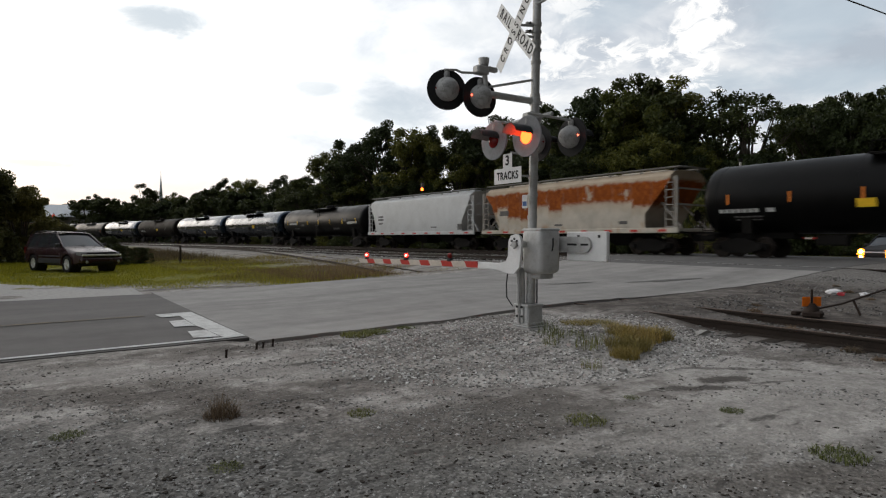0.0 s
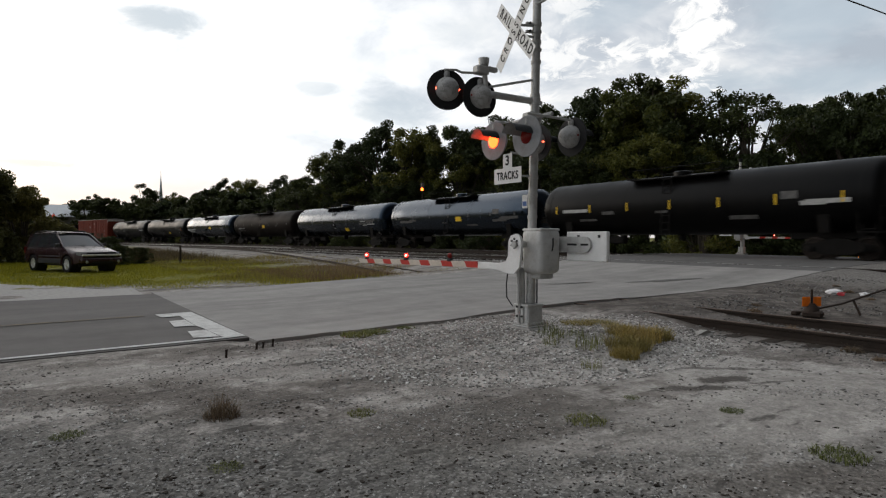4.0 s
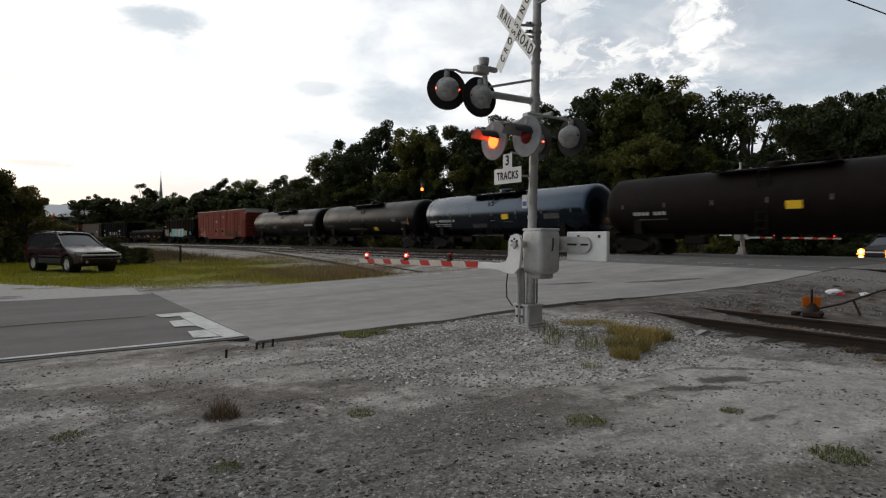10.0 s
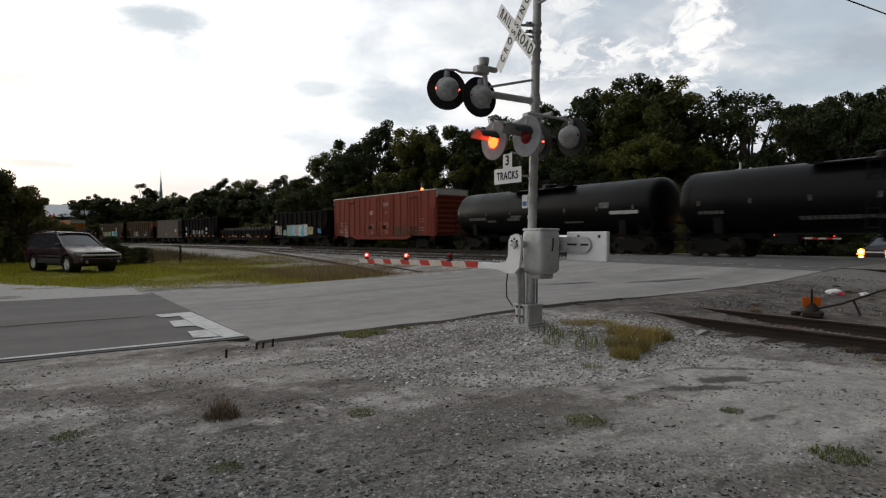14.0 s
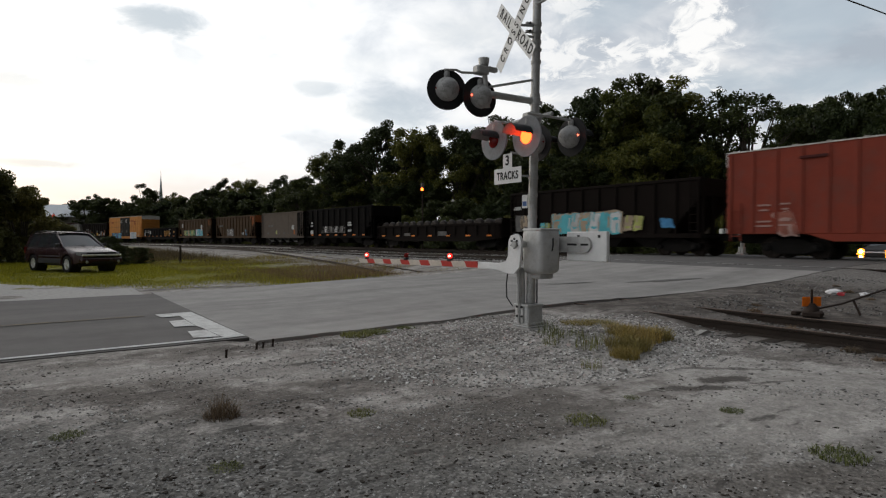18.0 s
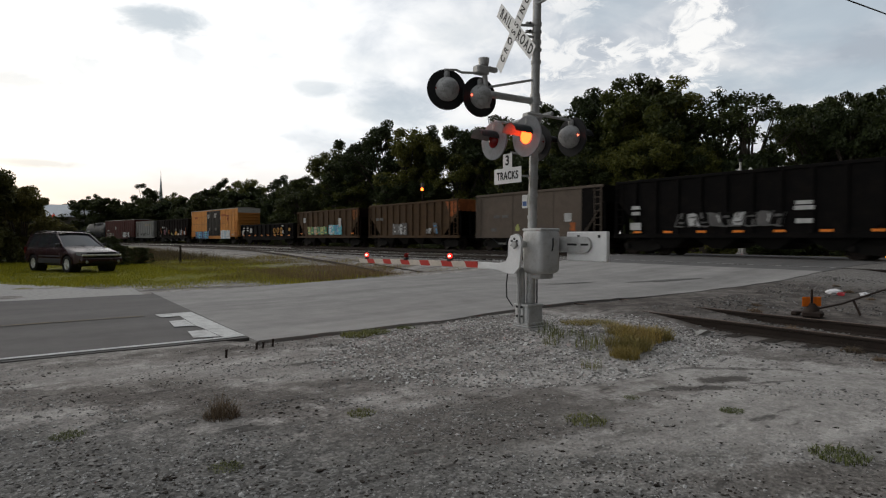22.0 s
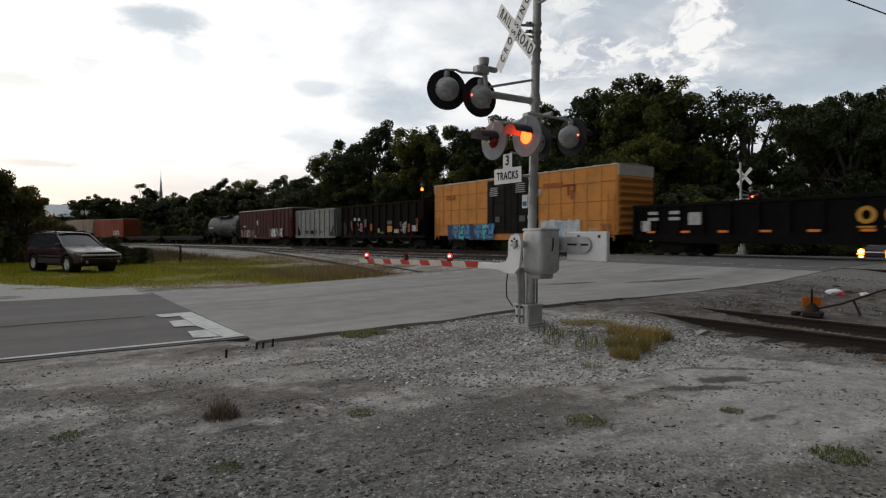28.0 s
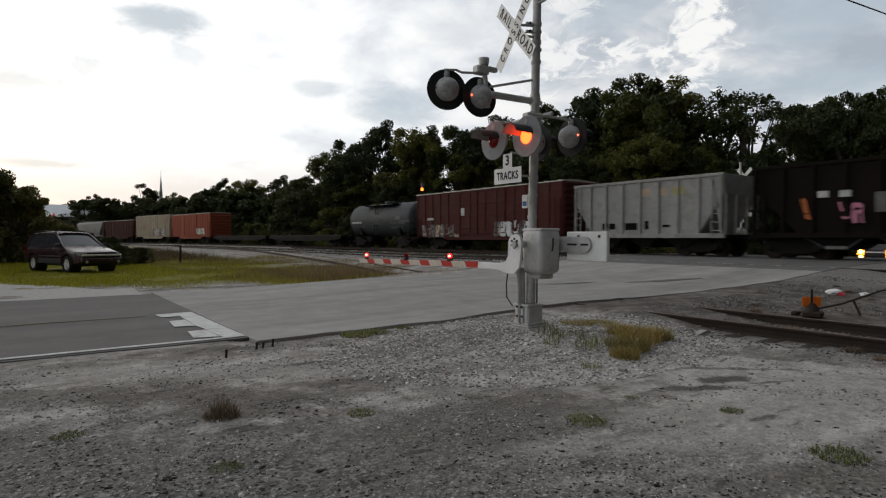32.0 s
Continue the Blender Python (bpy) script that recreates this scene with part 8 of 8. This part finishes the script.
def house(name, x, y, turn, w, d, h, rise, label, wall, roof):
    root = thing(name, pose(x, y, land(x, y) - 0.1, 0, 0, turn), label, "building")
    bm = bmesh.new()
    prism(bm, [(-w / 2, 0), (w / 2, 0), (w / 2, h), (0, h + rise), (-w / 2, h)], "y", -d / 2, d / 2)
    part("wall", bm, wall, root, smooth=0)
    for sx in (-1, 1):
        bm = bmesh.new()
        prism(bm, [(0, h + rise + 0.06), (sx * (w / 2 + 0.4), h - 0.4 * rise / (w / 2) + 0.06), (sx * (w / 2 + 0.4), h - 0.4 * rise / (w / 2) + 0.2), (0, h + rise + 0.2)], "y", -d / 2 - 0.3, d / 2 + 0.3)
        slope = part("roof", bm, roof, root, smooth=0)
        for i in range(8):
            bm = bmesh.new()
            yy = -d / 2 + d * i / 7
            prism(bm, [(0, h + rise + 0.2), (sx * (w / 2 + 0.4), h - 0.4 * rise / (w / 2) + 0.2), (sx * (w / 2 + 0.4), h - 0.4 * rise / (w / 2) + 0.25), (0, h + rise + 0.25)], "y", yy - 0.03, yy + 0.03)
            part("roof_seam", bm, roof, slope, smooth=0)
    for k in range(3):
        bm = bmesh.new()
        bx(bm, -w / 2 - 0.03, -w / 2 + 0.03, -d / 2 + d * (k + 0.5) / 3 - 0.5, -d / 2 + d * (k + 0.5) / 3 + 0.5, h * 0.35, h * 0.75)
        part("window", bm, M_CARGLASS, root)
    return root


house("far_building", 8.9, 194.7, 78, 12, 15, 7.4, 3.3, "pale distant building with a white roof", M_CONC, M_SHEDROOF)


house("metal_shed", 91.0, 34.5, -20.0, 14, 16, 6.2, 4.6, "pale blue metal shed behind the trees", M_SHEDWALL, M_SHEDROOF)


def spire(x, y):
    root = thing("church_spire", pose(x, y, 0), "slim grey church spire above distant trees", "building")
    bm = bmesh.new()
    bx(bm, -1.9, 1.9, -1.9, 1.9, 0, 20)
    part("tower", bm, M_CONC, root)
    bm = bmesh.new()
    lathe(bm, (0, 0, 20), (0, 0, 1), [(0, 1.5), (3, 0.9), (14.5, 0.08), (15, 0)], 8)
    part("spire", bm, M_SHEDWALL, root, smooth=0)
    bm = bmesh.new()
    tube(bm, [(0, 0, 34.5), (0, 0, 36.5)], 0.08, 6)
    part("finial", bm, M_DULLGREY, root)
    return root


spire(55.3, 333.0)


# ---- things beside the siding ----
def switch_target(x, y):
    z = land(x, y)
    root = thing("switch_stand", pose(x, y, z, 0, 0, 12), "low switch stand with an orange target", "switch stand")
    bm = bmesh.new()
    bx(bm, -0.14, 0.14, -0.18, 0.14, 0.0, 0.12, 0.03)
    lathe(bm, (0, 0, 0.1), (0, 0, 1), [(0, 0.14), (0.08, 0.12), (0.16, 0.05), (0.16, 0)], 12)
    part("base", bm, M_DERAIL, root)
    bm = bmesh.new()
    tube(bm, [(0, 0, 0.1), (0, 0, 0.52)], 0.02, 8)
    part("spindle", bm, M_DERAIL, root)
    for s in (-1, 1):
        bm = bmesh.new()
        bx(bm, s * 0.11 - 0.08, s * 0.11 + 0.08, -0.01, 0.01, 0.20, 0.38, 0.008)
        t = part("target_plate", bm, M_ORANGETGT, root, "orange target plate")
        t.matrix_basis = pose(0, 0, 0, 0, 0, -42)
    return root


def throw_lever(x, y):
    root = thing("switch_lever", pose(x, y, land(x, y)), "dark iron throw lever leaning over the dirt", "lever")
    bm = bmesh.new()
    tube(bm, [(-0.75, 0.55, 0.03), (-0.1, 0.0, 0.22), (0.55, -0.45, 0.48), (0.75, -0.6, 0.50)], 0.019, 8)
    part("lever", bm, M_DERAIL, root)
    bm = bmesh.new()
    tube(bm, [(0.12, -0.12, 0.28), (0.10, -0.25, 0.0)], 0.022, 8)
    bx(bm, -0.80, -0.62, 0.48, 0.60, 0.0, 0.08, 0.02)
    part("stand", bm, M_DERAIL, root)
    return root


switch_target(11.85, 4.80)
throw_lever(12.6, 4.55)


def rubble(name, x, y, s, mat, label, category, seed, flat=0.5):
    rng = random.Random(seed)
    bm = bmesh.new()
    bmesh.ops.create_icosphere(bm, subdivisions=2, radius=s)
    for v in bm.verts:
        k = 1 + 0.75 * noise.noise(v.co * (2.2 / s) + Vector((seed, 0, 0)))
        v.co = Vector((v.co.x * k * 1.3, v.co.y * k, v.co.z * k * flat))
    ob = new(name, finish(bm, name, mat, 25))
    ob.matrix_basis = pose(x, y, land(x, y) + s * flat * 0.55, 0, 0, rng.uniform(0, 360))
    return tagged(ob, label, category)


rubble("plastic_bag", 14.9, 5.55, 0.13, M_PLASTICBAG, "crumpled white plastic bag with red print", "litter", 3, 0.6)
rubble("plastic_bag", 15.15, 5.05, 0.11, M_PLASTICBAG, "crumpled white plastic scrap on dirt", "litter", 5, 0.4)
rubble("printed_bag", 14.84, 5.42, 0.065, M_REDPRINT, "torn red and white plastic packaging", "litter", 8, 0.9)
rubble("paper_scrap", 14.3, 4.1, 0.12, M_PLASTICBAG, "flat white paper scrap on dirt", "litter", 9, 0.15)
rubble("concrete_lump", 8.55, 4.98, 0.13, M_CONC, "pale concrete lump beside the siding", "stone", 12, 0.45)
rubble("concrete_lump", 5.45, 4.15, 0.05, M_CONC, "small pale stone on gravel", "stone", 14, 0.7)
for k, (x, y, h) in enumerate(((1.95, 7.42, 0.10), (2.43, 7.74, 0.09), (2.53, 7.78, 0.08), (2.68, 7.83, 0.10))):
    bm = bmesh.new()
    tube(bm, [(0, 0, -0.05), (0.01, 0, h)], [0.016, 0.014], 8)
    lathe(bm, (0.01, 0, h - 0.01), (0, 0, 1), [(0, 0.02), (0.015, 0.02), (0.015, 0)], 8)
    ob = new("iron_stub", finish(bm, "iron_stub", M_DERAIL))
    ob.matrix_basis = pose(x, y, land(x, y))
    tagged(ob, "short dark iron stub in the gravel", "stub", "iron stubs by the road")
bm = bmesh.new()
tube(bm, [(0, 0, -0.1), (0, 0, 1.05)], 0.06, 8)
ob = new("wooden_post", finish(bm, "wooden_post", M_TIE))
ob.matrix_basis = pose(7.3, 37.7, land(7.3, 37.7))
tagged(ob, "short dark wooden post in the grass", "post")


def utility_pole(x, y, h):
    root = thing("utility_pole", pose(x, y, land(x, y)), "weathered wooden utility pole carrying a cable", "utility pole")
    bm = bmesh.new()
    tube(bm, [(0, 0, -0.5), (0, 0, h)], [0.16, 0.11], 12)
    part("pole", bm, M_TIE, root)
    bm = bmesh.new()
    bx(bm, -0.9, 0.9, -0.06, 0.06, h - 0.5, h - 0.38, 0.01)
    part("crossarm", bm, M_TIE, root)
    return root


def overhead_cable():
    pts = []
    a, b = Vector((-12.0, 13.0, 10.18)), Vector((41.1, 5.33, 9.07))
    for i in range(25):
        k = i / 24
        p = a.lerp(b, k)
        p.z -= 0.03 * 4 * k * (1 - k)
        pts.append(p)
    ob = new("overhead_cable", finish(tube(bmesh.new(), pts, 0.022, 6), "overhead_cable", M_CABLE))
    utility_pole(a.x, a.y, 10.4)
    utility_pole(b.x, b.y, 9.3)
    return tagged(ob, "dark twisted overhead cable strung between poles", "cable")


overhead_cable()


# ---- weeds, grass and stones ----
def tuft_mesh(name, n, h, r, mat, seed, lean=0.5, width=0.006, cone=0.0):
    rng = np.random.default_rng(seed)
    verts, faces = [], []
    for i in range(n):
        a, q = rng.uniform(0, 2 * math.pi), r * math.sqrt(rng.random())
        x, y = q * math.cos(a), q * math.sin(a)
        hh = h * rng.uniform(0.45, 1.1) * (1 - cone * q / r)
        t = rng.uniform(0, 2 * math.pi)
        ln = hh * lean * rng.random()
        w = width * rng.uniform(0.7, 1.4)
        px, py = -math.sin(t) * w, math.cos(t) * w
        k = len(verts)
        verts += [(x - px, y - py, 0), (x + px, y + py, 0), (x + ln * 0.4 * math.cos(t) + px * 0.7, y + ln * 0.4 * math.sin(t) + py * 0.7, hh * 0.6), (x + ln * 0.4 * math.cos(t) - px * 0.7, y + ln * 0.4 * math.sin(t) - py * 0.7, hh * 0.6), (x + ln * math.cos(t), y + ln * math.sin(t), hh)]
        faces += [(k, k + 1, k + 2, k + 3), (k + 3, k + 2, k + 4)]
    me = bpy.data.meshes.new(name)
    me.from_pydata(verts, [], faces)
    me.materials.append(mat)
    return me


WEED_ME = tuft_mesh("weed_tuft", 420, 0.36, 0.19, M_STRAW, 1, 1.3, 0.003, 0.75)
SPRIG_ME = tuft_mesh("grass_sprig", 46, 0.20, 0.17, M_LAWN, 6, 0.9, 0.0035)
OCHRE_ME = tuft_mesh("ochre_tuft", 700, 0.22, 0.32, M_DRYGRASS, 2, 1.5, 0.004)
GREEN_ME = tuft_mesh("green_tuft", 420, 0.045, 0.20, M_LAWN, 3, 2.2, 0.004)


def tuft(me, x, y, s, label, name="grass_tuft", sz=1.0, turn=0):
    ob = new(name, me)
    ob.matrix_basis = pose(x, y, land(x, y) - 0.005, 0, 0, turn) @ Matrix.Diagonal((s, s, s * sz, 1))
    return tagged(ob, label, "grass", "weeds on the gravel")


tuft(WEED_ME, 1.28, 5.0, 0.78, "dead brown weed on bare gravel", "dry_weed")
for k, (x, y, s, sz) in enumerate(((6.35, 4.75, 0.9, 1.0), (6.85, 4.95, 0.95, 1.0), (7.3, 5.0, 0.8, 1.0), (5.95, 4.5, 0.55, 1.3), (6.95, 5.25, 0.8, 0.9), (7.1, 6.25, 0.9, 0.3), (7.7, 6.3, 0.9, 0.25), (7.4, 5.75, 0.7, 0.35))):
    tuft(OCHRE_ME, x, y, s, "ochre dry grass clump on gravel", sz=sz, turn=47 * k)
for k, (x, y, s) in enumerate(((3.70, 3.18, 0.85), (1.01, 3.85, 0.55), (4.48, 1.63, 0.9), (2.27, 4.40, 0.6), (0.2, 5.2, 0.6), (4.05, 8.0, 1.3), (4.4, 8.05, 1.2), (4.9, 2.6, 0.5), (4.6, 3.4, 0.4), (5.0, 8.1, 0.8))):
    tuft(GREEN_ME, x, y, s, "small green grass patch on gravel", turn=31 * k)

for k, (x, y, s) in enumerate(((5.95, 5.80, 1.1), (5.80, 5.0, 1.0), (6.05, 5.1, 0.9), (5.55, 5.35, 0.8), (6.2, 5.5, 0.8), (5.2, 4.4, 0.7), (5.9, 5.6, 0.9))):
    tuft(SPRIG_ME, x, y, s, "thin green grass sprigs on gravel", "grass_sprig", turn=61 * k)
for k in range(26):      # dry tangles in the dirt of the siding
    x, y = 8.5 + 0.62 * ((k * 7) % 13), -1.2 + 0.30 * k + 0.5 * noise.noise((k * 1.7, 0, 0))
    tuft(WEED_ME, x, min(y, 6.6), 0.5 + 0.25 * ((k * 5) % 4) / 3, "dead brown weed tangle beside the siding", "dry_weed", sz=0.45, turn=53 * k)


def scatter_grass():
    """The verge by the parked car, and taller weeds along the siding."""
    rng = np.random.default_rng(9)
    for name, mat, count, x0, x1, y0, y1, h, w, label in (
            ("verge_grass", M_GRASS, 120000, -12.0, 12.0, 17.5, 43.0, 0.060, 0.010, "olive green grass verge with yellowed patches"),
            ("verge_weeds", M_DRYGRASS, 30000, 5.2, 16.5, 17.6, 46.0, 0.15, 0.007, "ochre weeds along the old siding"),
            ("far_weeds", M_DARKWEED, 16000, 2.0, 12.5, 37.0, 74.0, 0.30, 0.014, "dark brown dead weeds beyond the verge"),
            ("siding_weeds", M_STRAW, 11000, 7.6, 15.5, 17.7, 27.0, 0.17, 0.008, "dead brown weeds where the verge meets the paving")):
        verts, faces = [], []
        n = 0
        while n < count:
            x, y = rng.uniform(x0, x1), rng.uniform(y0, y1)
            d = noise.noise((x * 0.35, y * 0.35, 5))
            if name == "verge_grass" and y < 17.7 + 1.7 * (1 - smooth01(x, 2.0, 4.5)) + min(8.5, 1.9 * max(0, 1.6 - x)) + 0.4 * rng.normal():
                continue
            if d + rng.normal() * 0.25 < (-0.25 if name == "verge_grass" else 0.0) + 0.7 * smooth01(x, x1 - 3.5, x1) + (0.3 * smooth01(-x, 4.0, 9.0) if name == "verge_grass" else 0.5 * smooth01(-x, -6, -2)) + 0.4 * (1 - smooth01(y, y0, y0 + 0.6)):
                n += 0.34
                continue
            n += 1
            z = land(x, y)
            hh = h * rng.uniform(0.5, 1.4) * (1 + d)
            t = rng.uniform(0, 6.283)
            px, py = -math.sin(t) * w, math.cos(t) * w
            lx, ly = math.cos(t) * hh * 0.4, math.sin(t) * hh * 0.4
            k = len(verts)
            verts += [(x - px, y - py, z - 0.01), (x + px, y + py, z - 0.01), (x + lx, y + ly, z + hh)]
            faces.append((k, k + 1, k + 2))
        me = bpy.data.meshes.new(name)
        me.from_pydata(verts, [], faces)
        me.materials.append(mat)
        tagged(new(name, me), label, "grass", kind="stuff")


scatter_grass()


def scatter_stones():
    rng = np.random.default_rng(4)
    base = bmesh.new()
    bmesh.ops.create_icosphere(base, subdivisions=1, radius=1.0)
    bv = np.array([v.co[:] for v in base.verts])
    bf = np.array([[v.index for v in f.verts] for f in base.faces])
    base.free()
    for name, count, kind, label in (("gravel_mound", 9000, 0, "pale crushed limestone gravel round the signal"), ("dark_chips", 3200, 3, "dark bark chips and clinker scattered over the dirt"), ("loose_stones", 13000, 1, "loose grey stones scattered over the dirt"), ("siding_stones", 6500, 4, "mixed grey stones and clinker round the siding"), ("track_ballast", 9000, 2, "grey stone ballast beside the tracks")):
        V, F = [], []
        i = 0
        while i < count:
            if kind == 0:
                a, q = rng.uniform(0, 6.283), 2.6 * math.sqrt(rng.random())
                x, y, s = 5.9 + 1.25 * q * math.cos(a), 6.0 + 0.85 * q * math.sin(a), rng.uniform(0.006, 0.019)
            elif kind in (1, 3):
                d = rng.uniform(2.6, 9.0)
                X = d * rng.uniform(-0.8, 0.82)
                x, y, s = 0.8153 * X + 0.5791 * d, -0.5791 * X + 0.8153 * d, rng.uniform(0.003, 0.0105) * (1.0 if rng.random() < 0.94 else 1.9)
                thick = noise.noise((x * 0.8 + 0.3 * y, y * 1.1, 6 + kind)) + 0.5 * noise.noise((x * 2.6, y * 2.6, 9)) + 0.5 * (1 - smooth01(d, 3.0, 5.5)) - 0.30 * smooth01(x - 1.1 * y, -0.5, 3.0)
                if y > 8.2 or thick + 0.22 * rng.normal() < 0.12:
                    continue
            elif kind == 4:
                x, y, s = rng.uniform(5.6, 17.5), rng.uniform(-2.5, 7.0), rng.uniform(0.006, 0.026)
                if x < 8.4 and (rng.random() > (x - 5.6) / 2.8 or s > 0.017):
                    continue
                if noise.noise((x * 0.7, y * 0.7, 2)) + 0.3 * rng.normal() < -0.05:
                    continue
            else:
                s0, off = rng.uniform(17.9, 60), rng.uniform(-6.4, 4.2)
                x, y, _ = along(s0, off)
                s = rng.uniform(0.025, 0.055)
            z = land(x, y)
            r = bv * (1 + 0.3 * rng.normal(size=(len(bv), 1))) * np.array([1.2, 1.0, 0.7] if kind != 3 else [1.5, 0.8, 0.4]) * s
            t = rng.uniform(0, 6.283)
            c, sn = math.cos(t), math.sin(t)
            V.append(np.stack([x + r[:, 0] * c - r[:, 1] * sn, y + r[:, 0] * sn + r[:, 1] * c, z + s * (0.25 if kind != 1 else 0.05) + r[:, 2]], axis=1))
            F.append(bf + i * len(bv))
            i += 1
        me = bpy.data.meshes.new(name)
        me.from_pydata(np.concatenate(V).tolist(), [], np.concatenate(F).tolist())
        me.materials.append(M_TIE if kind == 3 else M_LIMESTONE if kind == 0 else M_CLINKER if kind == 4 else M_STONES)
        tagged(new(name, me), label, "gravel", kind="stuff")


def stones_mat(name, k):
    m, nt, p = nodes_of(name)
    g = nt.nodes.new("ShaderNodeNewGeometry")
    col = ramp_node(nt, g.outputs["Random Per Island"], [(p0, tuple(min(0.8, v * k) for v in c)) for p0, c in ((0.0, (0.13, 0.12, 0.11)), (0.4, (0.29, 0.278, 0.262)), (0.8, (0.46, 0.445, 0.425)), (1.0, (0.64, 0.63, 0.61)))])
    nt.links.new(col, p.inputs["Base Color"])
    p.inputs["Roughness"].default_value = 0.9
    return m


M_STONES = stones_mat("mixed_grey_stones", 0.8)
M_CLINKER = stones_mat("grey_clinker_stones", 0.42)
M_LIMESTONE = stones_mat("pale_limestone_chips", 1.15)
scatter_stones()


# the tall shrub at the edge of the yard
def edge_shrub(x, y, h, wide, kind, turn):
    o = plant(kind, x, y, h, wide, turn, "shrub", "shrubs at the yard's edge")
    return tagged(o, "olive leafy shrub with thin twigs beside the parked car", "shrub")


for k, (x, y, h, w, kd) in enumerate(((-0.6, 45.0, 4.6, 0.9, 11), (-2.9, 43.0, 6.0, 0.85, 11), (-5.6, 42.0, 7.6, 0.85, 11), (1.2, 47.0, 2.6, 1.2, 11), (-1.4, 50.0, 5.0, 0.9, 11), (2.9, 46.0, 1.9, 1.2, 8), (4.6, 41.5, 1.0, 1.5, 8), (4.9, 52.0, 1.6, 1.4, 8), (3.5, 35.6, 1.15, 1.3, 8), (5.0, 36.8, 0.95, 1.4, 8), (-7.5, 46.0, 8.0, 0.8, 12))):
    edge_shrub(x, y, h, w, kd, 67 * k)


# ---- what moves ----
SPEED, SLOWING = 9.3098, -0.00732
FLASH, FLASH_AT = 1.23, 0.03


def motions():
    for root, mid in WAGONS:
        rows = []
        for k in range(33):
            t = float(k)
            s = mid - SPEED * (t - 16) - 0.5 * SLOWING * (t - 16) ** 2
            x, y, a = along(s, 1.5)
            rows.append((t, pose(x, y, RAIL_Z, 0, 0, math.degrees(a))))
        walk(root, rows)
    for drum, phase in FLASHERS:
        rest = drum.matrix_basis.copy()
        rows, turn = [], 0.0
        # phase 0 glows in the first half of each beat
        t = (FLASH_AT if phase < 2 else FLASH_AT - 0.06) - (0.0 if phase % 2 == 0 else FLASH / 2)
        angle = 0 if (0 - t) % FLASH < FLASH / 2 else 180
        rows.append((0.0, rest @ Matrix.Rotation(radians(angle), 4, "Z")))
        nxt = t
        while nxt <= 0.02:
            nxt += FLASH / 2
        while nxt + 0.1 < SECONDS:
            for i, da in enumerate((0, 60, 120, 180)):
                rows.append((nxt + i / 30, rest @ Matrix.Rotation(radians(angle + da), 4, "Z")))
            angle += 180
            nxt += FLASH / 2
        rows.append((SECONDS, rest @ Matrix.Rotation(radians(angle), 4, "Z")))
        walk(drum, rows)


motions()
